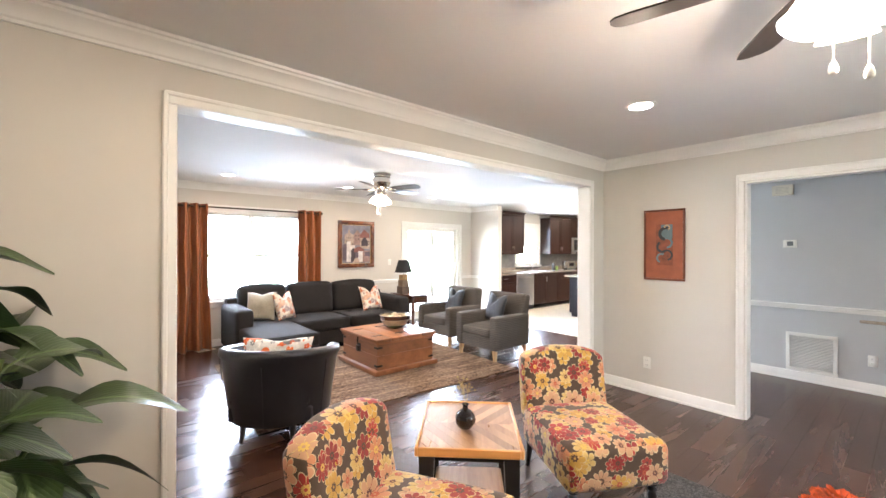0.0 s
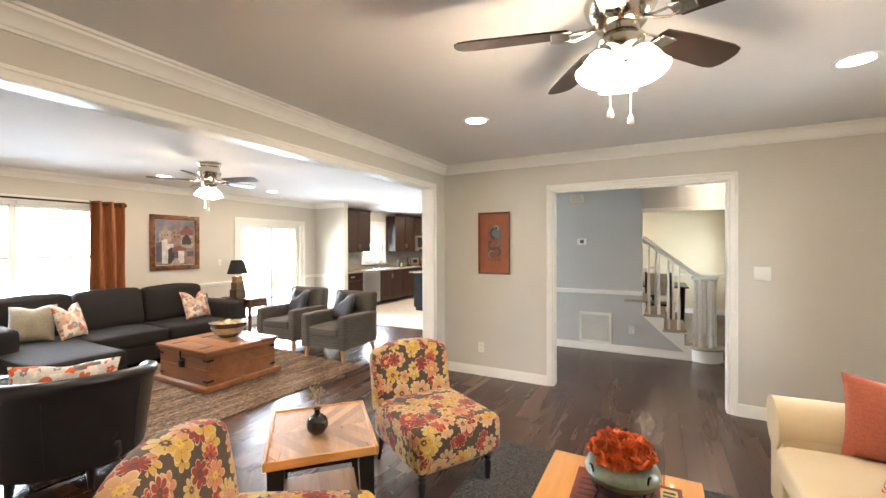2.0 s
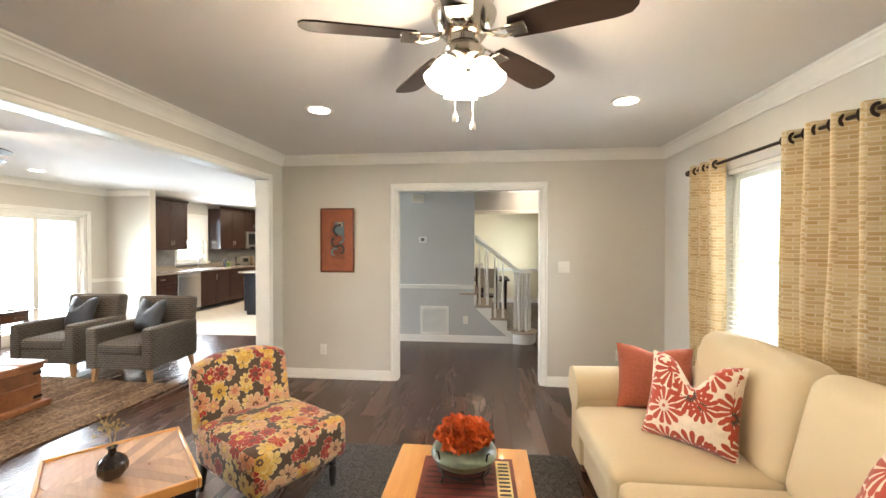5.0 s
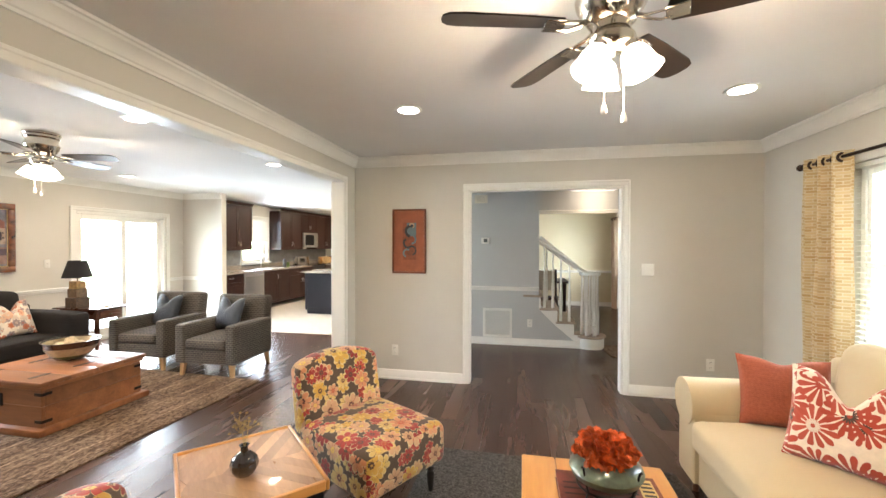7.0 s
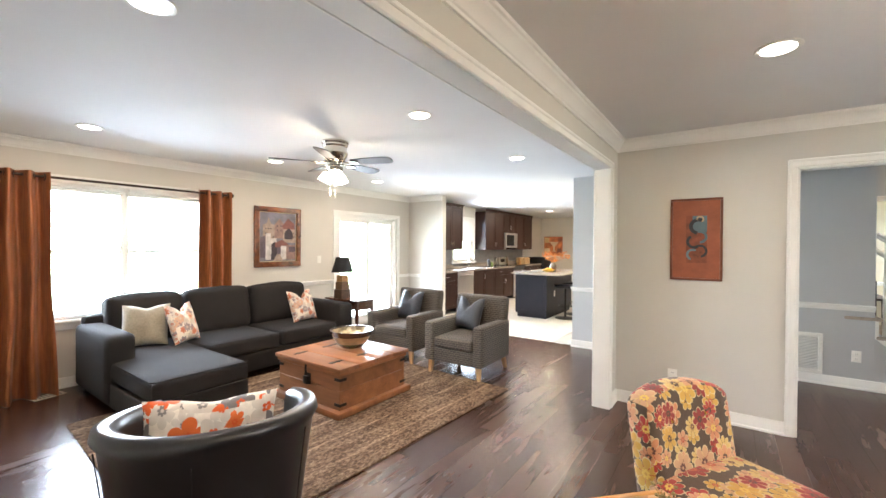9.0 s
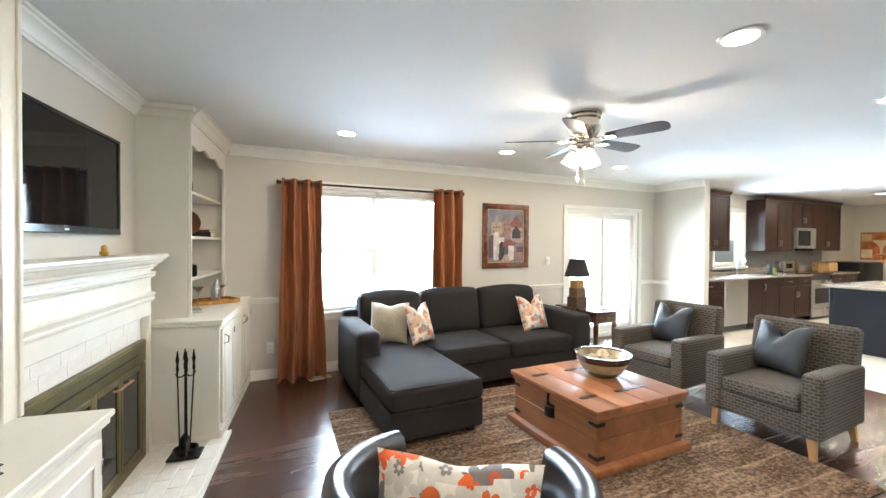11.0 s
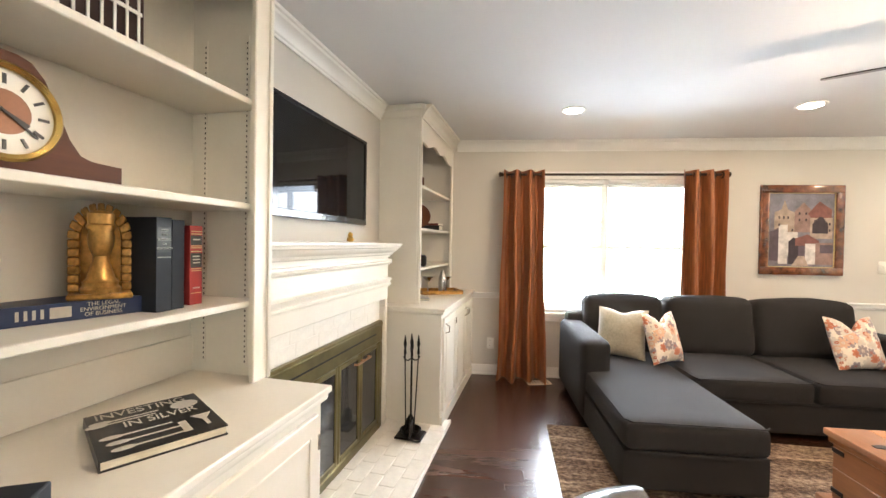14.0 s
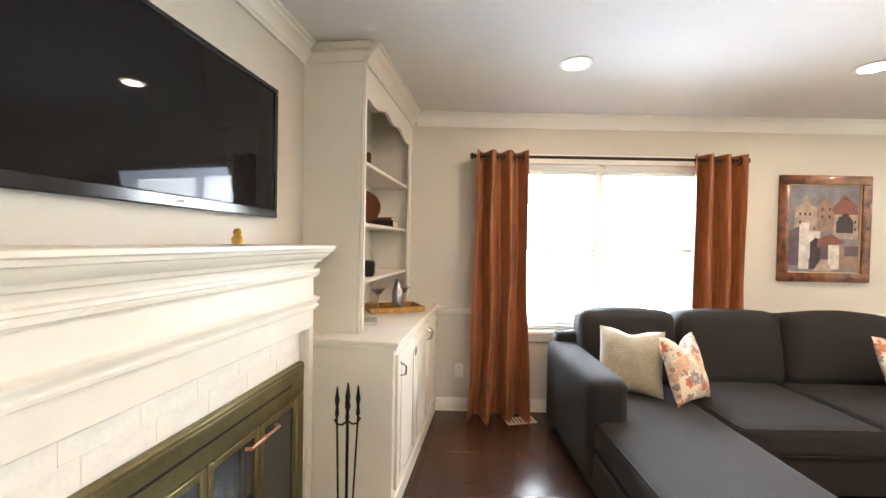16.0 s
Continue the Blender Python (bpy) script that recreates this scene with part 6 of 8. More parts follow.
bm = bmesh.new()
add_lathe(bm, [(0.155, 0.38), (0.156, 0.38), (0.092, 0.595), (0.090, 0.595)], 36)
for f in [f for f in bm.faces if len(f.verts) > 4]:
    bm.faces.remove(f)
add_lathe(bm, [(0.153, 0.382), (0.089, 0.594)], 36)
for f in [f for f in bm.faces if len(f.verts) > 4]:
    bm.faces.remove(f)
part("shade", bm, surf("black_lampshade", (0.016, 0.016, 0.02), 0.8, var=0.1), lamp, "tapered black shade", 60)
part("lit_bulb", lathe([(0.008, 0.40), (0.025, 0.43), (0.030, 0.46), (0.02, 0.49), (0.004, 0.50)], 16), GLOBE, lamp)
dish = thing("small_dish", "small white dish on the side table", "dish", -3.42, 0.03, 0.6752)
part("dish_body", lathe([(0.03, 0.0), (0.05, 0.004), (0.075, 0.016), (0.073, 0.018), (0.04, 0.007)], 24), PLASTIC, dish)

# ---- fireplace wall ----
earlier = set(bpy.data.objects.keys())
FX0, FX1, FY = -3.165, -1.598, -4.205   # the mantel's ends and its front face
mantel = thing("fireplace_mantel", "white painted panelled mantelpiece over the hearth", "fireplace", 0, 0, 0)
part("frieze", box((FX0, YF, 0.955), (FX1, FY, 1.335), 0.003), CABWHITE, mantel)
part("pilaster", box((FX0, YF, 0.035), (FX0 + 0.068, FY, 0.954), 0.003), CABWHITE, mantel)
part("pilaster_bead", box((FX0 + 0.048, FY, 0.035), (FX0 + 0.064, FY + 0.008, 0.954), 0.003), CABWHITE, mantel)


def run(profile, x0, x1, y, z, end):
    """A length of moulding along x that faces +y, returned round its end."""
    bm = bmesh.new()
    rows = [[bm.verts.new((x + s * d, y + d, z + h)) for d, h in profile] for x, s in ((x0, -1 if end else 0), (x1, 0))]
    n = len(profile)
    for i in range(n):
        j = (i + 1) % n
        bm.faces.new((rows[0][i], rows[1][i], rows[1][j], rows[0][j]))
    bm.faces.new(rows[0]), bm.faces.new(rows[1][::-1])
    bmesh.ops.recalc_face_normals(bm, faces=bm.faces)
    return bm


part("shelf_moulding", run([(0, 1.262), (0.010, 1.262), (0.012, 1.276), (0.026, 1.282), (0.030, 1.296), (0.044, 1.304), (0.056, 1.318), (0.060, 1.328), (0.070, 1.332), (0.073, 1.345), (0, 1.345)], FX0, FX1, FY, 0, True), CABWHITE, mantel)
part("shelf", box((FX0 - 0.082, YF + 0.002, 1.3455), (FX1, FY + 0.082, 1.365), 0.004), CABWHITE, mantel)
part("frieze_moulding", run([(0, 1.205), (0.009, 1.205), (0.011, 1.212), (0.020, 1.216), (0.022, 1.226), (0.014, 1.231), (0.022, 1.236), (0.020, 1.246), (0, 1.250)], FX0, FX1, FY, 0, True), CABWHITE, mantel)
part("panel_moulding", run([(0, 1.045), (0.009, 1.045), (0.011, 1.054), (0.018, 1.058), (0.019, 1.070), (0.012, 1.074), (0.014, 1.086), (0.022, 1.094), (0.024, 1.104), (0.010, 1.108), (0, 1.114)], FX0, FX1, FY, 0, True), CABWHITE, mantel)
# painted brick surround
surround = thing("brick_surround", "white painted brick surround of the fireplace", "fireplace", 0, 0, 0)
part("mortar_bed", box((FX0 + 0.069, YF, 0.03), (FX1, FY - 0.036, 0.954)), BRICKPAINT, surround)
brick_me = mesh_of("brick", box((-0.1005, 0, -0.0325), (0.1005, 0.0013, 0.0325), 0.0010), BRICKPAINT)
x0, x1 = FX0 + 0.075, FX1 - 0.02
for row in range(2):
    x = x0 + (0.05 if row % 2 else 0.0)
    while x + 0.196 <= x1 + 0.02:
        share("brick", brick_me, surround, Matrix.Translation((x + 0.098, FY - 0.0355, 0.846 + 0.069 * row)))
        x += 0.206
# brass fireplace doors
fire = thing("fireplace_doors", "aged brass framed glass fireplace doors, closed", "fireplace screen", 0, 0, 0)
ix0, ix1, iz1 = -3.080, -1.800, 0.808
bm = bmesh.new()
add_box(bm, (ix0, -4.24, 0.66), (ix1, -4.206, iz1), 0.006)
add_box(bm, (ix0, -4.24, 0.032), (ix0 + 0.06, -4.206, 0.66), 0.006)
add_box(bm, (ix1 - 0.06, -4.24, 0.032), (ix1, -4.206, 0.66), 0.006)
add_box(bm, (ix0 + 0.06, -4.24, 0.032), (ix1 - 0.06, -4.206, 0.085), 0.006)
part("surround_frame", bm, BRASS, fire)
part("bead", box((ix0 + 0.01, -4.207, iz1 - 0.028), (ix1 - 0.01, -4.2, iz1 - 0.016), 0.002), BRASS, fire)
part("vent_slot", box((ix0 + 0.12, -4.207, 0.725), (ix1 - 0.12, -4.205, 0.735)), BLACKMETAL, fire)
part("firebox", box((ix0 + 0.06, -4.243, 0.085), (ix1 - 0.06, -4.238, 0.66)), BLACKMETAL, fire)
step = (ix1 - ix0 - 0.12) / 4
for k in range(4):
    a = ix0 + 0.06 + k * step
    bm = bmesh.new()
    for p, q in (((a + 0.004, 0.09), (a + 0.03, 0.655)), ((a + step - 0.03, 0.09), (a + step - 0.004, 0.655)), ((a + 0.03, 0.09), (a + step - 0.03, 0.12)), ((a + 0.03, 0.625), (a + step - 0.03, 0.655))):
        add_box(bm, (p[0], -4.226, p[1]), (q[0], -4.208, q[1]), 0.004)
    d = part("glass_door", bm, BRASS, fire)
    part("pane", box((a + 0.03, -4.222, 0.12), (a + step - 0.03, -4.217, 0.625)), FIREGLASS, d, "smoked glass")
    hx = a + (step - 0.05 if k % 2 == 0 else 0.05)
    part("handle", tube([(hx - 0.05, -4.206, 0.612), (hx - 0.045, -4.184, 0.612), (hx + 0.045, -4.184, 0.612), (hx + 0.05, -4.206, 0.612)], 0.007, 8), surf("copper_handle", (0.5, 0.25, 0.14), 0.3, 0.9), d)
# hearth of painted bricks
hearth = thing("hearth", "low white painted brick hearth slab", "hearth", 0, 0, 0)
HX0, HX1 = -3.330, -1.60
part("mortar_bed", box((HX0 + 0.002, -4.24, 0.0012), (HX1, -3.757, 0.0290)), BRICKPAINT, hearth)
hb = mesh_of("brick", box((-0.099, -0.046, 0), (0.099, 0.046, 0.012), 0.004), BRICKPAINT)
for row in range(5):
    x = HX0 + 0.105 + (0.10 if row % 2 else 0.0)
    while x < HX1 - 0.10:
        share("brick", hb, hearth, Matrix.Translation((x, -3.806 - 0.0965 * row, 0.0205)))
        x += 0.203
part("edge_board", box((HX0, -3.756, 0.0012), (HX1, -3.742, 0.034), 0.003), BRICKPAINT, hearth)

# television
tv = thing("television", "large black flat television on the chimney wall, off", "television", -2.445, YF, 1.783)
tv.scale = (0.885, 1, 1.015)
part("housing", box((-0.635, 0.003, -0.275), (0.635, 0.028, 0.275), 0.004), DARKPLASTIC, tv)
bm = bmesh.new()
for a, b in (((-0.65, -0.292), (0.65, -0.252)), ((-0.65, 0.270), (0.65, 0.292)), ((-0.65, -0.252), (-0.622, 0.270)), ((0.622, -0.252), (0.65, 0.270))):
    add_box(bm, (a[0], 0.014, a[1]), (b[0], 0.040, b[1]), 0.004)
part("bezel", bm, surf("gloss_black_bezel", (0.01, 0.01, 0.011), 0.15, var=0.05, bump=0), tv)
part("screen", box((-0.622, 0.020, -0.252), (0.622, 0.033, 0.270)), BLACKGLASS, tv, "dark glossy screen")
part("badge", box((-0.02, 0.0400, -0.276), (0.02, 0.0406, -0.268)), SILVERINK, tv)

eleph = lathe([(0.004, 0.0), (0.02, 0.003), (0.022, 0.02), (0.012, 0.03), (0.016, 0.042), (0.010, 0.055), (0.002, 0.058)], 16)
solo("gold_figurine", eleph, surf("bright_gold", (0.75, 0.45, 0.10), 0.3, 0.9), "tiny gold figurine on the mantel shelf", "figurine", m=pose(-2.62, -4.24, 1.3692, 0, 0, 0))
solo("figurine_tray", lathe([(0.04, 0.0), (0.055, 0.001), (0.056, 0.003), (0.01, 0.0035)], 24), NICKEL, "small pewter dish under the figurine", "dish", m=pose(-2.62, -4.24, 1.3655, 0, 0, 0))

# fire tools
tools = thing("fireplace_tools", "dark iron fireplace tool set on a square stand", "fire tools", -2.995, -3.955, 0.0345)
part("base", box((-0.075, -0.095, 0.0), (0.075, 0.095, 0.016), 0.006), BLACKMETAL, tools)
part("post", tube([(0, 0, 0.015), (0, 0, 0.60)], 0.007, 10), BLACKMETAL, tools)
part("post_knob", lathe([(0.004, 0.59), (0.014, 0.605), (0.008, 0.63), (0.013, 0.65), (0.003, 0.69)], 12), BLACKMETAL, tools)
part("tray", lathe([(0.02, 0.016), (0.055, 0.018), (0.075, 0.05), (0.071, 0.052), (0.05, 0.024), (0.01, 0.022)], 20), BLACKMETAL, tools)
# four curled hooks round the post; the tools lean out from them at different slants
for a in (20, 110, 200, 290):
    c, q = math.cos(radians(a)), math.sin(radians(a))
    part("hook", tube([(0, 0, 0.545), (0.022 * c, 0.022 * q, 0.525), (0.044 * c, 0.044 * q, 0.53), (0.056 * c, 0.056 * q, 0.550), (0.044 * c, 0.044 * q, 0.56)], 0.0045, 8), BLACKMETAL, tools)
for a, lean, foot in ((20, 0.015, "shovel"), (110, -0.035, "poker"), (200, 0.0, "brush"), (290, -0.025, "tongs")):
    c, q = math.cos(radians(a)), math.sin(radians(a))
    hx, hy = 0.046 * c, 0.046 * q
    fx, fy = (0.060 + lean) * c, (0.060 + lean) * q
    bm = tube([(fx, fy, 0.10), (hx, hy, 0.56)], 0.0045, 8)
    add_lathe(bm, [(0.005, 0.56), (0.010, 0.575), (0.006, 0.61), (0.012, 0.64), (0.008, 0.66), (0.003, 0.70)], 10, (hx, hy, 0))
    if foot == "shovel":
        add_box(bm, (fx - 0.042, fy - 0.004, 0.03), (fx + 0.042, fy + 0.004, 0.13), 0.003)
    elif foot == "brush":
        add_lathe(bm, [(0.034, 0.03), (0.03, 0.09), (0.012, 0.12)], 12, (fx, fy, 0))
    else:
        add_tube(bm, [(fx, fy, 0.10), (fx + 0.01, fy, 0.05), (fx + 0.025, fy, 0.035)], 0.0045, 6)
    part(foot, bm, BLACKMETAL, tools)

# ---- built-in bookcases ----
CTR = 0.890


def bookcase(name, x0, x1, label, front, stile_y, fireside, upper):
    """Counter-high cabinet with shelves above, between x0 and x1; fireside is the x of its exposed end, upper that of the shelves' end."""
    bc = thing(name, label, "bookcase", 0, 0, 0)
    back = YF + 0.001
    part("cabinet_body", box((x0, back, 0.0), (x1, front - 0.03, CTR - 0.03), 0.002), CABWHITE, bc)
    part("toe_moulding", box((x0, front - 0.03, 0.001), (x1, front - 0.012, 0.09), 0.004), CABWHITE, bc)
    e0, e1 = (x0 - 0.02, x1) if fireside == x0 else (x0, x1 + 0.02)
    part("counter", box((e0, back, CTR - 0.022), (e1, front, CTR), 0.004), CABWHITE, bc)
    part("counter_moulding", box((e0 + 0.006, back, CTR - 0.045), (e1 - 0.006, front - 0.010, CTR - 0.022), 0.006, 2), CABWHITE, bc)
    c0, c1 = x0, x1
    x0, x1 = (upper, x1) if fireside == x0 else (x0, upper)
    part("back_panel", box((x0, back, CTR), (x1, back + 0.012, H - 0.002)), CABWHITE, bc)
    part("backsplash_rail", box((x0 + 0.02, back + 0.012, CTR), (x1 - 0.02, back + 0.02, CTR + 0.13), 0.003), CABWHITE, bc)
    for a, b in ((x0, x0 + 0.022), (x1 - 0.022, x1)):
        part("side_panel", box((a, back + 0.012, CTR), (b, stile_y - 0.02, H - 0.002), 0.001), CABWHITE, bc)
    for a, b in ((x0, x0 + 0.085), (x1 - 0.055, x1)):
        part("stile", box((a, stile_y - 0.02, CTR), (b, stile_y, H - 0.10), 0.004), CABWHITE, bc)
    edge = x0 if fireside == c0 else x1 - 0.026
    part("stile_bead", box((edge + 0.004, stile_y - 0.002, CTR), (edge + 0.022, stile_y + 0.008, H - 0.10), 0.004, 2), CABWHITE, bc)
    w = x1 - x0
    pts = [(0, H - 0.003), (0, 2.12)]
    for i in range(25):
        u = i / 24
        pts.append((0.055 + (w - 0.11) * u, 2.15 + 0.045 * math.sin(math.pi * u) ** 0.8 + 0.016 * math.cos(6 * math.pi * u)))
    pts += [(w, 2.12), (w, H - 0.003)]
    part("valance", prism(pts, 0.020, Matrix.Translation((x0, stile_y - 0.0205, 0))), CABWHITE, bc, "scalloped valance")
    part("top_crown", run([(d, H + z) for d, z in CROWN], x0, x1, stile_y, 0, False), CABWHITE, bc)
    for z in (1.165, 1.493, 1.842):
        part("shelf", box((x0 + 0.022, back + 0.013, z - 0.022), (x1 - 0.022, stile_y - 0.03, z), 0.003), CABWHITE, bc)
    hole = mesh_of("peg_hole", box((-0.0006, -0.0022, -0.0035), (0.0006, 0.0022, 0.0035)), DARKPLASTIC)
    xs = (x0 + 0.0226, x1 - 0.0226)
    for x in xs:
        for y in (back + 0.07, stile_y - 0.085):
            part("shelf_standard", box((x - 0.0012, y - 0.007, CTR + 0.03), (x + 0.0012, y + 0.007, 2.08)), CABWHITE, bc)
    for near in xs:
        for y in (back + 0.07, stile_y - 0.085):
            z = CTR + 0.05
            while z < 2.06:
                share("peg_hole", hole, bc, Matrix.Translation((near + (0.0014 if near == xs[0] else -0.0014), y, z)))
                z += 0.018
    if fireside == c1:
        side = bmesh.new()
        add_box(side, (x1, back, H - 0.10), (x1 + 0.012, stile_y, H - 0.004), 0.003)
        add_box(side, (x1, back, H - 0.045), (x1 + 0.045, stile_y + 0.04, H - 0.004), 0.012, 2)
        part("side_crown", side, CABWHITE, bc)
    x0, x1 = c0, c1
    n = 3
    pitch = (x1 - x0 - 0.06) / n
    for k in range(n):
        a, b = x0 + 0.03 + k * pitch + 0.008, x0 + 0.03 + (k + 1) * pitch - 0.008
        d = part("cabinet_door", box((a, front - 0.03, 0.12), (b, front - 0.012, CTR - 0.075), 0.004), CABWHITE, bc)
        bm = bmesh.new()
        for p, q in (((a + 0.05, 0.17), (a + 0.062, CTR - 0.13)), ((b - 0.062, 0.17), (b - 0.05, CTR - 0.13)), ((a + 0.062, 0.17), (b - 0.062, 0.182)), ((a + 0.062, CTR - 0.142), (b - 0.062, CTR - 0.13))):
            add_box(bm, (p[0], front - 0.0125, p[1]), (q[0], front - 0.006, q[1]), 0.003)
        part("panel_bead", bm, CABWHITE, d)
        hx = b - 0.03 if k % 2 == 0 else a + 0.03
        part("pull", tube([(hx, front - 0.012, 0.70), (hx, front + 0.018, 0.71), (hx, front + 0.020, 0.75), (hx, front - 0.012, 0.77)], 0.005, 8), NICKEL, d, "nickel pull")
        gx = a + 0.004 if k % 2 == 0 else b - 0.004
        part("hinge", box((gx - 0.006, front - 0.014, 0.70), (gx + 0.006, front - 0.008, 0.75), 0.002), NICKEL, d)
    return bc


bookcase("bookcase", XW + 0.002, -3.21, "white built-in bookcase with cabinet doors below", -3.773, -4.02, -3.21, -3.34)
bookcase("bookcase", -1.557, -0.03, "white built-in bookcase full of books and ornaments", -3.774, -4.03, -1.557, -1.595)
turn_wall(earlier)

# ---- hall stairs ----
CARPET = surf("beige_stair_carpet", (0.40, 0.33, 0.26), 0.95, var=0.12, scale=20, bump=0.5, bscale=250)
stairs = thing("staircase", "white staircase with beige carpeted treads and turned balusters", "stairs", 0, 0, 0)
NST, RISE, RUN, SX, NX = 8, 0.187, 0.232, 2.57, 2.80
for k in range(NST):
    x1 = SX - RUN * k
    z = RISE * (k + 2)
    part("riser", box((x1 - RUN - 0.02, YH + 0.13 if k > 2 else YH + 0.012, z - RISE - 0.01), (x1, 2.70, z - 0.03)), TRIM, stairs)
    tread = box((x1 - RUN - 0.02, YH + 0.122 if k > 2 else YH - 0.03, z - 0.032), (x1 + 0.03, 2.70, z), 0.014, 2)
    part("tread", tread, CARPET, stairs, "beige carpeted tread")
skirt = bmesh.new()
for xa, xb, top in ((SX, 2.66, 0.186), (SX - RUN, SX, 2 * RISE - 0.03), (SX - 2 * RUN, SX - RUN, 3 * RISE - 0.03), (2.08, SX - 2 * RUN, 4 * RISE - 0.03)):
    add_prism(skirt, [(xa, max(0.10, 0.02 + (2.62 - xa) * 0.963)), (xb, max(0.10, 0.02 + (2.62 - xb) * 0.963)), (xb, top), (xa, top)], 0.012, Matrix.Translation((0, YH - 0.014, 0)))
bmesh.ops.recalc_face_normals(skirt, faces=skirt.faces)
part("skirt_board", skirt, TRIM, stairs, "white stepped skirt board")
bm = lathe([(0.20, 0.001), (0.20, 0.15), (0.01, 0.152)], 28, (NX, YH + 0.12, 0))
part("bullnose_riser", bm, TRIM, stairs)
part("bullnose_tread", lathe([(0.01, 0.153), (0.215, 0.153), (0.228, 0.166), (0.222, 0.184), (0.01, 0.186)], 28, (NX, YH + 0.12, 0)), CARPET, stairs, "rounded carpeted bottom step")
bal = [(0.020, 0.0), (0.020, 0.14), (0.014, 0.15), (0.020, 0.17), (0.017, 0.19), (0.021, 0.26), (0.012, 0.62), (0.012, 0.80), (0.010, 0.92)]
for k in range(3):
    for j in range(2):
        x = SX - RUN * k - 0.06 - 0.12 * j
        z = RISE * (k + 2)
        top = 1.05 + (NX - x) * 0.71
        sc = (top - z) / 0.92
        part("baluster", lathe([(r, h * sc) for r, h in bal], 10, (x, YH + 0.04, z)), TRIM, stairs)
for k in range(7):
    a = radians(-60 + 60 * k)
    rr = 0.0 if k == 6 else 0.105
    part("baluster", lathe([(r * 1.35, h * 0.93) for r, h in bal], 12, (NX + rr * math.cos(a), YH + 0.10 + rr * math.sin(a), 0.186)), TRIM, stairs)
part("volute_cap", lathe([(0.02, 1.035), (0.14, 1.04), (0.15, 1.06), (0.14, 1.085), (0.02, 1.09)], 28, (NX, YH + 0.10, 0)), TRIM, stairs)
part("handrail", tube([(NX - 0.04, YH + 0.04, 1.065), (NX - 0.12, YH + 0.04, 1.11), (2.09, YH + 0.04, 1.59)], 0.032, 12, 0.8), TRIM, stairs)
for k in range(4):
    x = SX - RUN * k - 0.10
    z = RISE * (k + 2)
    top = 1.05 + (NX - x) * 0.71
    part("baluster", lathe([(r, h * (top - z) / 0.92) for r, h in bal], 8, (x, 2.66, z)), TRIM, stairs)
part("handrail", tube([(NX - 0.1, 2.66, 1.10), (1.56, 2.66, 1.06 + (NX - 1.56) * 0.71)], 0.030, 10, 0.8), TRIM, stairs)
# White box by the ceiling; its glow is added to brighten the hall.
solo("flush_ceiling_light", box((2.62, 2.30, H - 0.085), (3.3, 2.62, H - 0.001), 0.012, 2), glow("self_lit_white", (1.0, 0.95, 0.85), 1.2), "white flush ceiling box in the foyer, given an added glow", "ceiling light")

# ---- dining room beyond the stairs ----
dt = thing("dining_table", "dark wood dining table set for a meal", "dining table", 2.0, 4.5, 0)
part("tabletop", box((-0.75, -0.5, 0.72), (0.75, 0.5, 0.75), 0.006), DARKWOOD, dt)
for dx in (-0.66, 0.66):
    for dy in (-0.42, 0.42):
        part("leg", tube([(dx, dy, 0.72), (dx, dy, 0.0)], [0.04, 0.026], 8), DARKWOOD, dt)


def dining_chair(x, y, rz):
    c = thing("dining_chair", "dark wooden dining chair with pale seat back", "chair", x, y, 0, rz, "chairs round the dining table")
    part("seat", box((-0.22, -0.22, 0.43), (0.22, 0.22, 0.47), 0.015, 2), DARKWOOD, c)
    part("backrest", box((-0.20, 0.185, 0.62), (0.20, 0.215, 1.0), 0.01, 2), surf("pale_chair_linen", (0.50, 0.44, 0.36), 0.9, var=0.1), c)
    for dx in (-0.19, 0.19):
        part("leg", tube([(dx, 0.20, 0.0), (dx, 0.20, 0.5), (dx, 0.215, 1.02)], 0.018, 8), DARKWOOD, c)
        part("leg", tube([(dx, -0.19, 0.0), (dx, -0.19, 0.43)], 0.018, 8), DARKWOOD, c)
    return c


dining_chair(1.6, 3.85, 180), dining_chair(2.3, 3.85, 172), dining_chair(2.0, 5.2, 5)
sconce = thing("wall_sconce", "lit wall sconce with a small cream shade", "lamp", 1.75, 6.04, 1.72)
part("arm", tube([(0, 0, -0.1), (0, -0.08, -0.1), (0, -0.1, -0.03)], 0.008, 8), BRASS, sconce)
part("shade", lathe([(0.075, -0.06), (0.045, 0.10), (0.01, 0.10)], 20, (0, -0.1, 0.03)), glow("lit_cream_shade", (1.0, 0.82, 0.5), 2.2), sconce, "glowing cream shade")
curtain_rod("short bronze curtain rod in the dining room", 3.93, 4.45, 5.95, 2.1, XR, 0.011)
ROSE = curtain_cloth("rose_beige_cloth", (0.42, 0.30, 0.22), (0.55, 0.42, 0.33), 0.7, 0.0)
curtain("curtain", "rose beige curtain beside the dining room window", 3.93, (4.5, 4.85), 0.01, 2.13, 3, 0.04, ROSE, 0, "rose curtains")
curtain("curtain", "rose beige curtain beside the dining room window", 3.93, (5.55, 5.9), 0.01, 2.13, 3, 0.04, ROSE, 0, "rose curtains")
solo("door_mat", box((-0.45, -0.3, 0), (0.45, 0.3, 0.012), 0.004), RUG_B, "small patterned mat on the foyer floor", "rug", m=pose(3.42, 1.75, 0.0006, 0, 0, 8))

# ---- kitchen ----


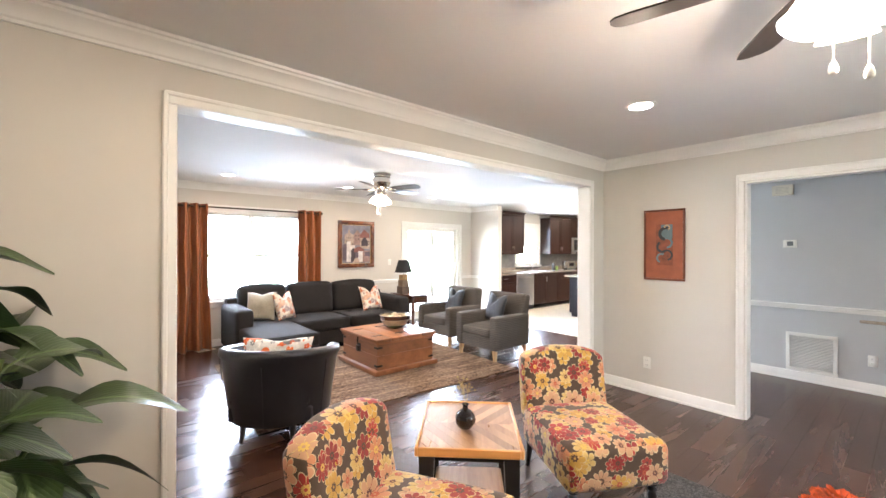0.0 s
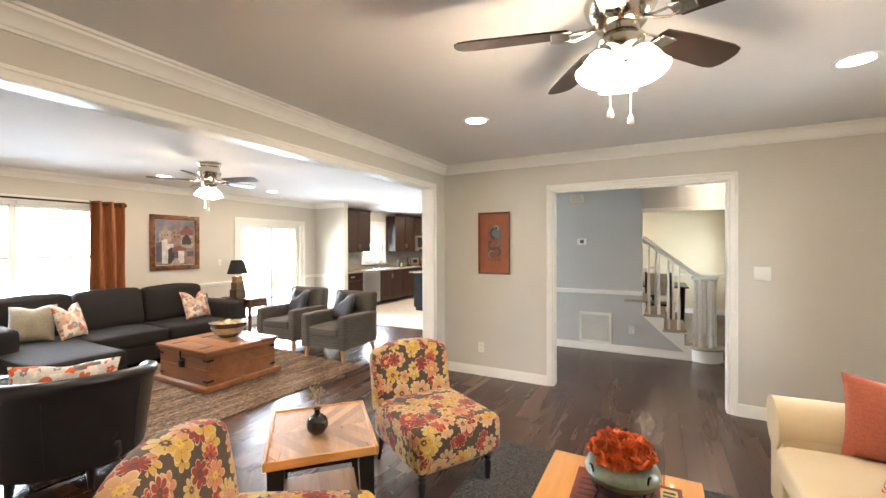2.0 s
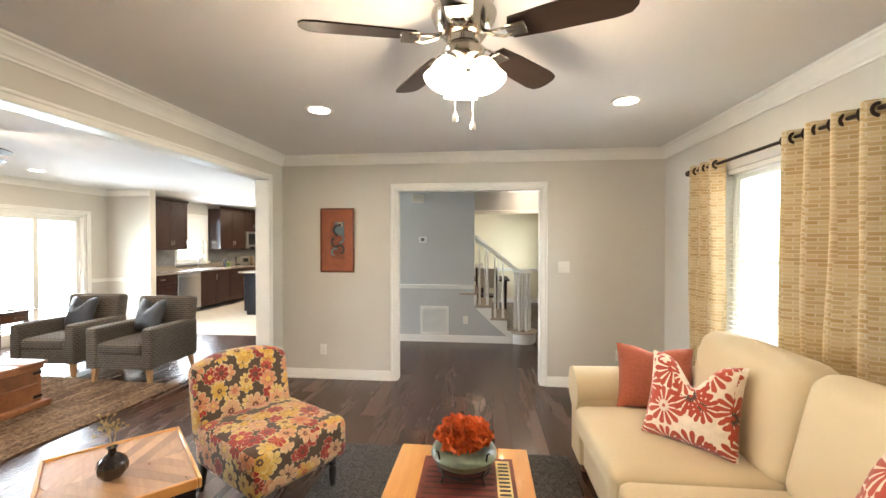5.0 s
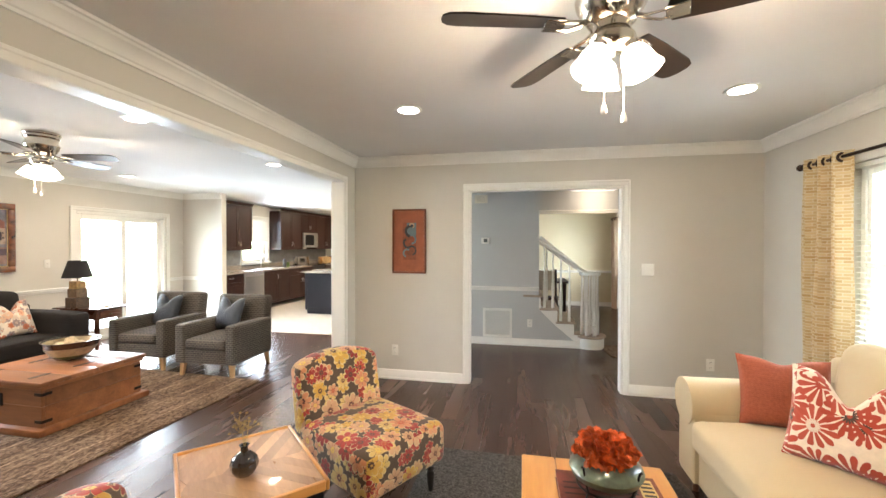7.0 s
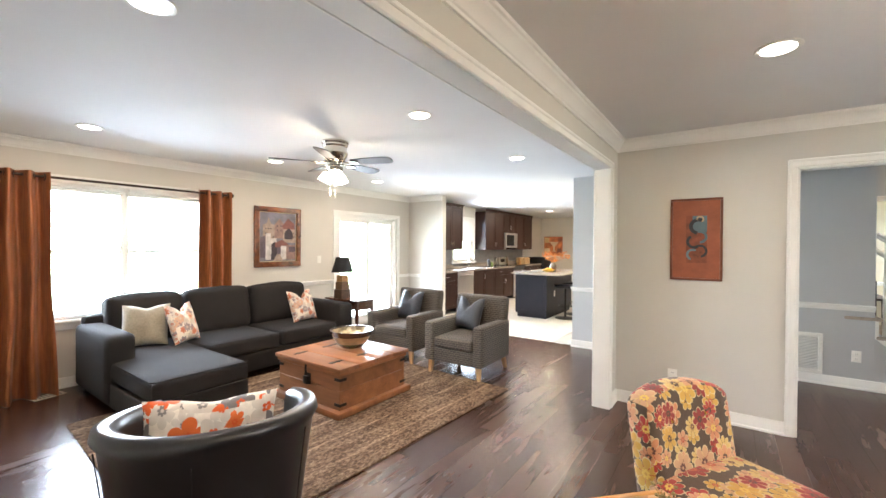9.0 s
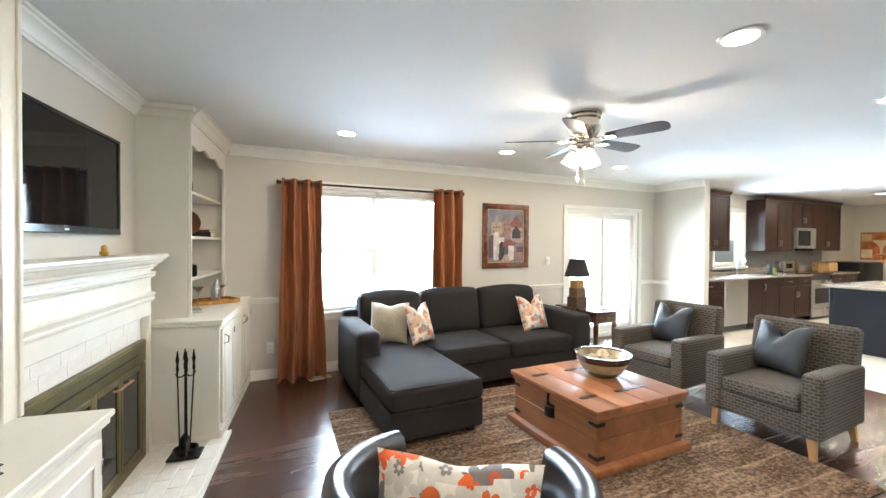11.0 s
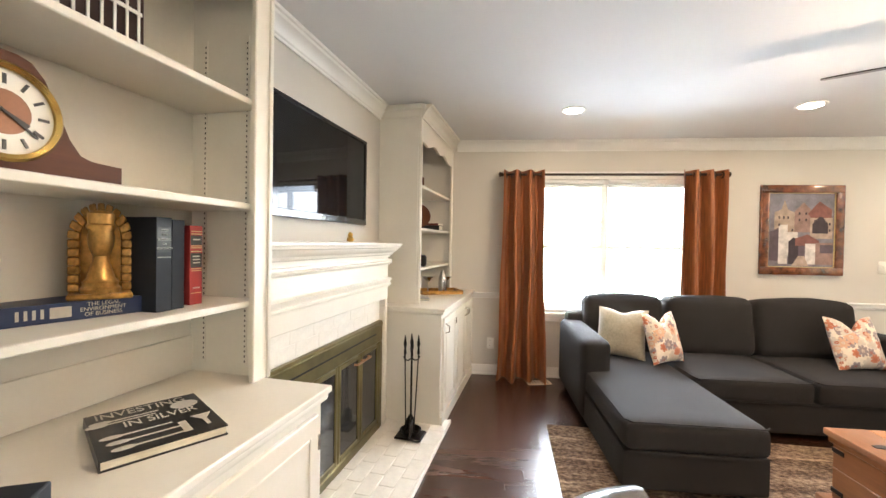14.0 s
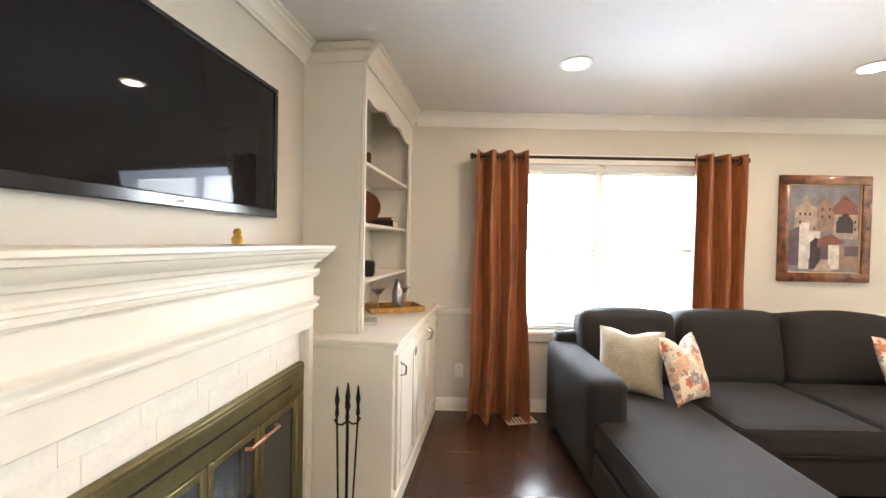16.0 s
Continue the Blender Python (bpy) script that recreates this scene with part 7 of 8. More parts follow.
def kitchen_unit(name, label, y0, y1, x0, x1, z0, z1, doors, drawers, group):
    """A cabinet whose doors face +x."""
    u = thing(name, label, "cabinet", group=group)
    part("carcass", box((x0, y0 + 0.001, z0), (x1 - 0.02, y1 - 0.001, z1), 0.002), DARKWOOD, u)
    w = (y1 - y0) / doors
    for k in range(doors):
        a, b = y0 + k * w + 0.004, y0 + (k + 1) * w - 0.004
        top = z1 - 0.004
        if drawers:
            d = part("drawer", box((x1 - 0.02, a, z1 - 0.17), (x1, b, top), 0.003), DARKWOOD, u)
            part("pull", tube([(x1, (a + b) / 2 - 0.05, z1 - 0.085), (x1 + 0.025, (a + b) / 2 - 0.045, z1 - 0.085), (x1 + 0.025, (a + b) / 2 + 0.045, z1 - 0.085), (x1, (a + b) / 2 + 0.05, z1 - 0.085)], 0.005, 6), STEEL, d)
            top = z1 - 0.18
        d = part("cabinet_door", box((x1 - 0.02, a, z0 + 0.005), (x1 - 0.008, b, top), 0.002), DARKWOOD, u)
        bm = bmesh.new()
        for p, q in (((a, z0 + 0.005), (a + 0.06, top)), ((b - 0.06, z0 + 0.005), (b, top)), ((a + 0.06, z0 + 0.005), (b - 0.06, z0 + 0.065)), ((a + 0.06, top - 0.06), (b - 0.06, top))):
            add_box(bm, (x1 - 0.0085, p[0], p[1]), (x1, q[0], q[1]), 0.002)
        part("door_frame", bm, DARKWOOD, d)
        hy = b - 0.03 if k % 2 == 0 else a + 0.03
        hz = (z0 + 0.10, z0 + 0.20) if z0 > 1 else (top - 0.20, top - 0.10)
        part("pull", tube([(x1, hy, hz[0]), (x1 + 0.025, hy, hz[0] + 0.005), (x1 + 0.025, hy, hz[1] - 0.005), (x1, hy, hz[1])], 0.005, 6), STEEL, d)
    if z0 > 1:
        part("cornice", run([(0, 0.0), (0.012, 0.0), (0.03, 0.03), (0.05, 0.05), (0.05, 0.06), (0, 0.06)], 0, y1 - y0, 0, 0, False), DARKWOOD, u).matrix_basis = Matrix.Translation((x1 - 0.01, y1, z1)) @ pose(0, 0, 0, 0, 0, -90)
    return u


KB, KF = XW + 0.003, -3.92
G = "kitchen base cabinets"
kitchen_unit("base_cabinet", "dark espresso drawer base cabinet", 2.475, 3.26, KB, KF, 0.10, 0.87, 1, True, G)
kitchen_unit("base_cabinet", "dark espresso sink base cabinet", 3.93, 4.99, KB, KF, 0.10, 0.87, 2, False, G)
kitchen_unit("base_cabinet", "dark espresso base cabinet beside the range", 4.99, 6.05, KB, KF, 0.10, 0.87, 2, True, G)
kitchen_unit("base_cabinet", "dark espresso base cabinet past the range", 6.83, 8.0, KB, KF, 0.10, 0.87, 2, True, G)
G = "kitchen wall cabinets"
kitchen_unit("wall_cabinet", "dark espresso wall cabinet by the window", 3.02, 3.92, KB, -4.22, 1.35, 2.34, 2, False, G)
kitchen_unit("wall_cabinet", "dark espresso wall cabinet", 5.02, 6.06, KB, -4.22, 1.35, 2.34, 2, False, G)
kitchen_unit("wall_cabinet", "short dark espresso cabinet over the microwave", 6.06, 6.82, KB, -4.22, 1.82, 2.34, 2, False, G)
kitchen_unit("wall_cabinet", "dark espresso wall cabinet", 6.82, 8.0, KB, -4.22, 1.35, 2.34, 2, False, G)
part("side_panel", box((KB, 2.48, 1.35), (-4.24, 3.018, 2.34), 0.002), DARKWOOD, thing("filler_panel", "dark espresso filler cabinet beside the return wall", "cabinet"))
kc = thing("kitchen_counter", "speckled grey granite kitchen counter with sink", "counter")
part("slab", box((KB, 2.475, 0.8715), (KF + 0.03, 6.05, 0.905), 0.005), STONE, kc)
part("slab", box((KB, 6.83, 0.8715), (KF + 0.03, 8.0, 0.905), 0.005), STONE, kc)
part("backsplash", box((KB, 2.475, 0.905), (KB + 0.015, 8.0, 1.0), 0.003), STONE, kc)
part("sink", box((-4.35, 4.1, 0.9052), (-4.0, 4.85, 0.910), 0.002), STEEL, kc)
part("faucet", tube([(-4.40, 4.48, 0.905), (-4.40, 4.48, 1.16), (-4.36, 4.48, 1.22), (-4.28, 4.48, 1.22), (-4.25, 4.48, 1.16)], 0.012, 10), STEEL, kc)
splash = surf("slate_backsplash", (0.17, 0.17, 0.175), 0.35, var=0.15, scale=12)
structure("trim_backsplash", box((KB, 2.48, 1.002), (KB + 0.008, KWN[0] - 0.08, 1.345)), splash, "slate grey tiled backsplash")
structure("trim_backsplash_right", box((KB, KWN[1] + 0.08, 1.002), (KB + 0.008, 8.0, 1.345)), splash, "slate grey tiled backsplash")
dw = thing("dishwasher", "stainless steel dishwasher under the counter", "dishwasher")
part("body", box((KB, 3.265, 0.02), (KF - 0.025, 3.925, 0.87)), DARKPLASTIC, dw)
part("door", box((KF - 0.025, 3.27, 0.11), (KF + 0.005, 3.92, 0.868), 0.006), STEEL, dw)
part("handle", tube([(KF, 3.33, 0.80), (KF + 0.04, 3.34, 0.80), (KF + 0.04, 3.85, 0.80), (KF, 3.86, 0.80)], 0.009, 8), STEEL, dw)
rg = thing("kitchen_range", "stainless steel range with black oven door", "range")
part("body", box((KB, 6.056, 0.02), (KF - 0.02, 6.824, 0.90)), DARKPLASTIC, rg)
part("cooktop", box((KB, 6.056, 0.901), (KF + 0.01, 6.824, 0.915), 0.003), BLACKGLASS, rg)
part("oven_door", box((KF - 0.02, 6.06, 0.22), (KF + 0.012, 6.82, 0.78), 0.006), STEEL, rg)
part("oven_window", box((KF + 0.0121, 6.16, 0.32), (KF + 0.014, 6.72, 0.62)), BLACKGLASS, rg)
part("handle", tube([(KF + 0.01, 6.10, 0.72), (KF + 0.05, 6.11, 0.72), (KF + 0.05, 6.77, 0.72), (KF + 0.01, 6.78, 0.72)], 0.011, 8), STEEL, rg)
part("control_panel", box((KB + 0.01, 6.06, 0.915), (KB + 0.09, 6.82, 1.13), 0.008), STEEL, rg)
part("clock_display", box((KB + 0.0901, 6.32, 0.98), (KB + 0.092, 6.56, 1.08)), BLACKGLASS, rg)
part("drawer", box((KF - 0.02, 6.06, 0.06), (KF + 0.008, 6.82, 0.21), 0.005), STEEL, rg)
mw = thing("microwave", "stainless steel microwave over the range", "microwave")
part("body", box((KB, 6.062, 1.40), (-4.17, 6.818, 1.815), 0.004), STEEL, mw)
part("window", box((-4.1699, 6.12, 1.46), (-4.166, 6.58, 1.76)), BLACKGLASS, mw)
part("handle", tube([(-4.17, 6.63, 1.46), (-4.13, 6.63, 1.47), (-4.13, 6.63, 1.75), (-4.17, 6.63, 1.76)], 0.010, 8), STEEL, mw)
isl = thing("kitchen_island", "dark island cabinet with a pale stone top", "kitchen island", 0, 0, 0)
part("body", box((-2.72, 3.60, 0.09), (-2.05, 5.15, 0.875), 0.004), NAVYPAINT, isl)
part("plinth", box((-2.69, 3.64, 0.0), (-2.08, 5.11, 0.09)), NAVYPAINT, isl)
part("countertop", box((-2.78, 3.50, 0.876), (-1.72, 5.25, 0.908), 0.006, 2), STONE, isl)
part("end_panel", box((-2.66, 3.592, 0.14), (-2.11, 3.599, 0.83), 0.002), NAVYPAINT, isl)
part("socket_plate", box((-2.0495, 4.0, 0.42), (-2.046, 4.075, 0.54), 0.001), PLASTIC, isl)


def stool(x, y):
    s = thing("bar_stool", "black backless bar stool on a round base", "stool", x, y, 0, 0, "bar stools at the island")
    part("base_disc", lathe([(0.01, 0.0), (0.20, 0.0), (0.205, 0.008), (0.05, 0.025), (0.02, 0.03)], 28), BLACKMETAL, s)
    part("post", tube([(0, 0, 0.02), (0, 0, 0.62)], 0.022, 12), BLACKMETAL, s)
    part("footrest", tube([(0.13 * math.cos(a), 0.13 * math.sin(a), 0.25) for a in [2 * math.pi * i / 20 for i in range(21)]], 0.009, 6), BLACKMETAL, s)
    part("seat", cushion((-0.18, -0.17, 0.61), (0.18, 0.17, 0.68), 0.03, 0.01), LEATHER, s)
    return s


stool(-1.80, 3.98), stool(-1.80, 4.58)
fv = thing("flower_vase", "brown vase of orange autumn foliage on the island", "vase", -2.25, 4.5, 0.9085)
part("body", lathe([(0.04, 0.0), (0.07, 0.02), (0.085, 0.08), (0.06, 0.15), (0.045, 0.18), (0.055, 0.20), (0.02, 0.19)], 24), surf("brown_glaze", (0.10, 0.05, 0.025), 0.25, var=0.2, coat=0.4), fv)
autumn = surf("autumn_leaf", (0.62, 0.24, 0.06), 0.8, var=0.35, scale=20)
fr = random.Random(21)
for k in range(12):
    a = fr.uniform(0, 6.28)
    tip = Vector((math.cos(a) * fr.uniform(0.12, 0.34), math.sin(a) * fr.uniform(0.12, 0.34), fr.uniform(0.26, 0.40)))
    bm = tube([(0, 0, 0.17), tuple(tip * 0.6 + Vector((0, 0, 0.08))), tuple(tip)], 0.004, 5)
    for j in range(12):
        p = tip + Vector((fr.uniform(-0.05, 0.05), fr.uniform(-0.05, 0.05), fr.uniform(-0.04, 0.04)))
        add_lathe(bm, [(0.002, -0.012), (0.015, -0.004), (0.012, 0.006), (0.002, 0.012)], 6, tuple(p))
    part("spray", bm, autumn, fv)
yb = thing("squash_bowl", "yellow bowl of small gourds on the island", "bowl", -2.22, 4.15, 0.9085)
part("dish", lathe([(0.05, 0.0), (0.09, 0.01), (0.13, 0.05), (0.125, 0.052), (0.07, 0.02)], 24), surf("yellow_glaze", (0.70, 0.38, 0.03), 0.3, var=0.1), yb)
for dx, dy in ((0.04, 0.0), (-0.04, 0.03), (0.0, -0.05), (-0.01, 0.06)):
    part("gourd", lathe([(0.005, 0.02), (0.035, 0.035), (0.04, 0.06), (0.02, 0.085), (0.004, 0.095)], 12, (dx, dy, 0)), surf("orange_gourd", (0.72, 0.33, 0.02), 0.4, var=0.2), yb)
for name, lab, yy, col, hh in (("storage_jar", "small green jar on the kitchen counter", 5.3, (0.14, 0.22, 0.05), 0.12), ("storage_jar", "dark jar on the kitchen counter", 5.15, (0.03, 0.03, 0.03), 0.2), ("red_cup", "small red cup on the kitchen counter", 2.75, (0.55, 0.06, 0.03), 0.09), ("red_cup", "small red cup on the kitchen counter", 2.9, (0.55, 0.06, 0.03), 0.09), ("utensil_crock", "amber utensil crock near the range", 7.05, (0.35, 0.17, 0.04), 0.2)):
    solo(name, lathe([(0.035, 0.0), (0.045, 0.01), (0.045, hh * 0.7), (0.03, hh), (0.01, hh)], 18), surf("glaze_" + name, col, 0.3, var=0.15), lab, "jar", m=pose(-4.2, yy, 0.9055, 0, 0, 0))
solo("bread_box", box((-0.16, -0.17, 0), (0.16, 0.17, 0.20), 0.03, 3), surf("tan_basket", (0.42, 0.27, 0.12), 0.7, var=0.3, scale=30, bump=0.4), "tan woven bread basket on the counter", "basket", m=pose(-4.25, 7.4, 0.9055))
solo("refrigerator", box((XW + 0.01, 8.1, 0.0), (-3.85, 9.0, 1.10), 0.012, 2), BLACKMETAL, "low dark appliance at the end of the cabinets", "appliance")
cafe = framed("cafe_print", "large orange print of a pale goblet", -4.42 + 0.32, 9.6, 1.46, 0, 0.66, 0.66, surf("orange_print", (0.50, 0.16, 0.05), 0.6, var=0.4, scale=7), surf("print_edge", (0.3, 0.12, 0.05), 0.6), 0.015, 0.025)
part("printed_goblet", prism([(-0.16, 0.14), (0.16, 0.14), (0.03, -0.02), (0.02, -0.16), (0.09, -0.19), (-0.09, -0.19), (-0.02, -0.16), (-0.03, -0.02)], 0.001, Matrix.Translation((0.03, -0.0155, 0))), surf("pale_print", (0.66, 0.55, 0.36), 0.6), cafe)
for bx, bz, bs, cc in ((-0.23, 0.2, 0.09, (0.62, 0.44, 0.2)), (0.24, 0.22, 0.07, (0.2, 0.05, 0.02)), (-0.22, -0.18, 0.10, (0.62, 0.5, 0.3)), (0.22, -0.16, 0.08, (0.15, 0.04, 0.02))):
    part("printed_block", box((bx - bs, -0.0152, bz - bs), (bx + bs, -0.0142, bz + bs)), surf("print_block", cc, 0.6, var=0.2), cafe)
back = thing("back_staircase", "carpeted back stairs past the kitchen", "stairs")
for k in range(7):
    part("step", box((-1.75, 7.35 + 0.25 * k, 0.0), (-0.99, 9.55, 0.185 * (k + 1)), 0.012), CARPET, back)

# ---- things on the shelves ----
earlier = set(bpy.data.objects.keys())


def upright_book(label, x, w, d, h, mat, y_front, z, bands=()):
    b = thing("book", label, "book", x, y_front - d / 2, z, 0, "books on the shelf")
    bm = wrap_cover(-w / 2, w / 2, -d / 2, d / 2, 0.003, 0.005, 0, h, lambda a, b_, c: (a, b_, c))
    part("cover", bm, mat, b)
    part("page_block", box((-w / 2 + 0.003, -d / 2 + 0.004, 0.004), (w / 2 - 0.003, d / 2 - 0.005, h - 0.005)), PAPER, b, "cream page block")
    for z0, z1, m in bands:
        part("spine_band", box((-w / 2 + 0.002, d / 2, z0), (w / 2 - 0.002, d / 2 + 0.0008, z1)), m, b)
    return b


SHELF = 1.1654
FACE = Matrix.Rotation(radians(90), 4, "X")


def on_spine(text, size, mat, b, d, z, up=False):
    m = Matrix.Translation((0, d / 2 + 0.0013, z)) @ pose(0, 0, 0, 90, 0, 180)
    return lettering(text, size, mat, b, m @ (Matrix.Rotation(radians(90), 4, "Z") if up else Matrix()))


b1 = upright_book("thick navy blue law book with silver lettering", -1.266, 0.046, 0.15, 0.262, NAVY, -4.125, SHELF, ((0.165, 0.235, BLACKBOOK),))
for k, tx in enumerate(("CASES", "AND", "MATERIALS", "ON", "CONTRACTS")):
    on_spine(tx, 0.0080, SILVERINK, b1, 0.152, 0.226 - 0.0125 * k)
part("spine_rule", box((-0.02, 0.0755, 0.150), (0.02, 0.0763, 0.153)), SILVERINK, b1)
b2 = upright_book("plain dark navy book", -1.316, 0.040, 0.15, 0.258, NAVY, -4.130, SHELF)
b3 = upright_book("red law book with black title bands", -1.398, 0.046, 0.17, 0.245, REDBOOK, -4.150, SHELF, ((0.185, 0.215, BLACKBOOK), (0.115, 0.160, BLACKBOOK)))
for z in (0.218, 0.181, 0.175, 0.164, 0.110, 0.104, 0.226, 0.035):
    part("spine_rule", box((-0.020, 0.0858, z), (0.020, 0.0866, z + 0.0025)), GOLDINK, b3)
for z in (0.200, 0.148, 0.138, 0.128, 0.05):
    part("title_mark", box((-0.013, 0.0859, z), (0.013, 0.0867, z + 0.004)), SILVERINK, b3)
lb = thing("book", "blue book lying under the bookend", "book", -1.155, -4.30, SHELF, -14, "books on the shelf")
bm = wrap_cover(0, 0.045, -0.10, 0.10, 0.003, 0.004, -0.16, 0.16, lambda a, b_, c: (c, b_, a))
part("cover", bm, BLUEBOOK, lb)
part("page_block", box((-0.156, -0.096, 0.003), (0.156, 0.096, 0.042)), PAPER, lb, "cream page block")
for k, tx in enumerate(("THE LEGAL", "ENVIRONMENT", "OF BUSINESS")):
    lettering(tx, 0.014, SILVERINK, lb, Matrix.Translation((-0.03, 0.1008, 0.036 - 0.0125 * k)) @ pose(0, 0, 0, 90, 0, 180))
part("spine_emblem", box((0.035, 0.1002, 0.010), (0.075, 0.1008, 0.036)), SILVERINK, lb)
for k in range(4):
    part("author_mark", box((0.085 + 0.014 * k, 0.1002, 0.012), (0.091 + 0.014 * k, 0.1008, 0.034)), SILVERINK, lb)

# gilded chess piece bookend under a brick arch
GB = thing("bookend", "gilded chess piece bookend under a brick arch", "bookend", -1.195, -4.255, SHELF + 0.0455, -36)
GB.scale = (0.80, 0.90, 1.17)
figure = lathe([(0.052, 0.0), (0.054, 0.010), (0.046, 0.016), (0.048, 0.024), (0.038, 0.032), (0.030, 0.052), (0.022, 0.070), (0.021, 0.082), (0.027, 0.092), (0.033, 0.108), (0.035, 0.124), (0.032, 0.138), (0.038, 0.142), (0.038, 0.150), (0.034, 0.154), (0.036, 0.176), (0.026, 0.182), (0.006, 0.184)], 28)
for v in figure.verts:
    if 0.09 < v.co.z < 0.14:
        v.co.y *= 1.22
bmesh.ops.transform(figure, matrix=Matrix.Translation((0, 0.036, 0.012)), verts=figure.verts)
part("figure", figure, GOLD, GB)
part("plinth", box((-0.082, -0.036, 0.0), (0.082, 0.090, 0.012), 0.004), GOLD, GB)
pts = [(-0.062, 0.012), (0.062, 0.012), (0.062, 0.13)] + [(0.062 * math.cos(math.pi * i / 12), 0.13 + 0.062 * math.sin(math.pi * i / 12)) for i in range(1, 12)] + [(-0.062, 0.13)]
part("niche_back", prism(pts, 0.010, Matrix.Translation((0, -0.036, 0))), GOLD, GB)
arch_me = mesh_of("arch_brick", box((-0.0155, -0.030, -0.0095), (0.0155, 0.008, 0.0095), 0.003), GOLD)
for i in range(11):
    a = math.pi * (i + 0.5) / 11
    share("arch_brick", arch_me, GB, Matrix.Translation((0.068 * math.cos(a), 0, 0.13 + 0.068 * math.sin(a))) @ pose(0, 0, 0, 0, -math.degrees(a), 0))
for s in (-1, 1):
    for i in range(6):
        share("arch_brick", arch_me, GB, Matrix.Translation((s * 0.068, 0, 0.022 + 0.0197 * i)))

# mantel clock
WALNUT = wood("clock_walnut", (0.050, 0.015, 0.006), (0.125, 0.040, 0.014), 0.5, "X", 9, spec=0.25)
clk = thing("mantel_clock", "walnut tambour mantel clock with white dial", "clock", -0.94, -4.20, 1.4934, 0)
pts = [(-0.235, 0.0), (0.235, 0.0), (0.235, 0.05)]
for i in range(21):
    u = 0.235 - 0.47 * i / 20
    pts.append((u, 0.052 + 0.185 * math.exp(-(u / 0.105) ** 4) * (1 - 0.0) + 0.012 * math.exp(-(u / 0.16) ** 2)))
pts.append((-0.235, 0.05))
part("case", prism(pts, 0.085, Matrix.Translation((0, -0.045, 0))), WALNUT, clk)
part("base", box((-0.245, -0.055, 0.0), (0.245, 0.048, 0.012), 0.003), WALNUT, clk)
dialm = Matrix.Translation((0, 0.0405, 0.125)) @ pose(0, 0, 0, -90, 0, 0)
part("brass_bezel", lathe([(0.085, 0.0), (0.098, 0.0), (0.100, 0.008), (0.094, 0.014), (0.085, 0.010)], 40, m=dialm, ring=True), surf("polished_brass", (0.65, 0.45, 0.14), 0.22, 1.0), clk)
part("dial", lathe([(0.002, 0.0005), (0.085, 0.0005), (0.085, 0.002), (0.002, 0.0022)], 40, m=dialm), surf("clock_dial", (0.74, 0.72, 0.66), 0.35, var=0.03), clk)
part("dial_centre", lathe([(0.002, 0.0022), (0.045, 0.0022), (0.045, 0.003), (0.002, 0.0032)], 30, m=dialm), surf("copper_dial_centre", (0.24, 0.11, 0.06), 0.35, 0.4), clk)
for k in range(12):
    a = radians(30 * k)
    part("hour_mark", box((-0.003, -0.001, 0.056), (0.003, 0.001, 0.076), 0, 1, Matrix.Translation((0, 0.0435, 0.125)) @ pose(0, 0, 0, 0, 30 * k, 0)), BLACKBOOK, clk)
part("hour_hand", box((-0.003, -0.001, -0.01), (0.003, 0.001, 0.045), 0, 1, Matrix.Translation((0, 0.0455, 0.125)) @ pose(0, 0, 0, 0, -118, 0)), BLACKBOOK, clk)
part("minute_hand", box((-0.002, -0.001, -0.01), (0.002, 0.001, 0.068), 0, 1, Matrix.Translation((0, 0.0470, 0.125)) @ pose(0, 0, 0, 0, -128, 0)), BLACKBOOK, clk)

# box on the top shelf
tbx = thing("keepsake_box", "dark wooden box with a white lattice front", "box", -1.06, -4.22, 1.8424, 0)
part("body", box((-0.15, -0.09, 0.0), (0.15, 0.09, 0.20), 0.004), DARKWOOD, tbx)
for k in range(9):
    part("lattice_bar", box((-0.135 + 0.03 * k, 0.0902, 0.01), (-0.128 + 0.03 * k, 0.094, 0.19), 0.001), PLASTIC, tbx)
for z in (0.012, 0.10, 0.185):
    part("lattice_rail", box((-0.14, 0.0902, z), (0.14, 0.0945, z + 0.010), 0.001), PLASTIC, tbx)

# silver book on the counter
sb = thing("book", "black picture book about silver lying on the counter", "book", -1.16, -4.03, CTR + 0.0005, 150, "books on the shelf")
sb.scale = (0.84, 1.15, 1)
bm = wrap_cover(0, 0.024, 0.145, -0.145, 0.003, 0.004, -0.125, 0.125, lambda a, b_, c: (b_, c, a))
part("cover", bm, BLACKBOOK, sb)
part("page_block", box((-0.141, -0.121, 0.003), (0.141, 0.121, 0.021)), PAPER, sb, "cream page block")
lettering("INVESTING", 0.047, SILVERINK, sb, Matrix.Translation((-0.008, 0.098, 0.0245)))
lettering("IN SILVER", 0.044, SILVERINK, sb, Matrix.Translation((0.022, 0.022, 0.0245)))
for k, (px, py) in enumerate(((-0.06, 0.062), (-0.07, 0.048), (-0.05, -0.030), (-0.04, -0.062), (-0.035, -0.095))):
    part("printed_spoon", lathe([(0.001, 0.0), (0.014, 0.0), (0.014, 0.0005), (0.001, 0.0006)], 16, m=Matrix.Translation((px - 0.055, py, 0.0242)) @ Matrix.Diagonal((1.9, 0.7, 1, 1))), SILVERINK, sb)
    part("printed_handle", box((px - 0.03, py - 0.003, 0.0242), (px + 0.085, py + 0.003, 0.0247)), SILVERINK, sb)
part("printed_platter", lathe([(0.001, 0.0), (0.028, 0.0), (0.028, 0.0005), (0.001, 0.0006)], 24, m=Matrix.Translation((0.095, 0.062, 0.0242)) @ Matrix.Diagonal((1.35, 0.9, 1, 1))), SILVERINK, sb)
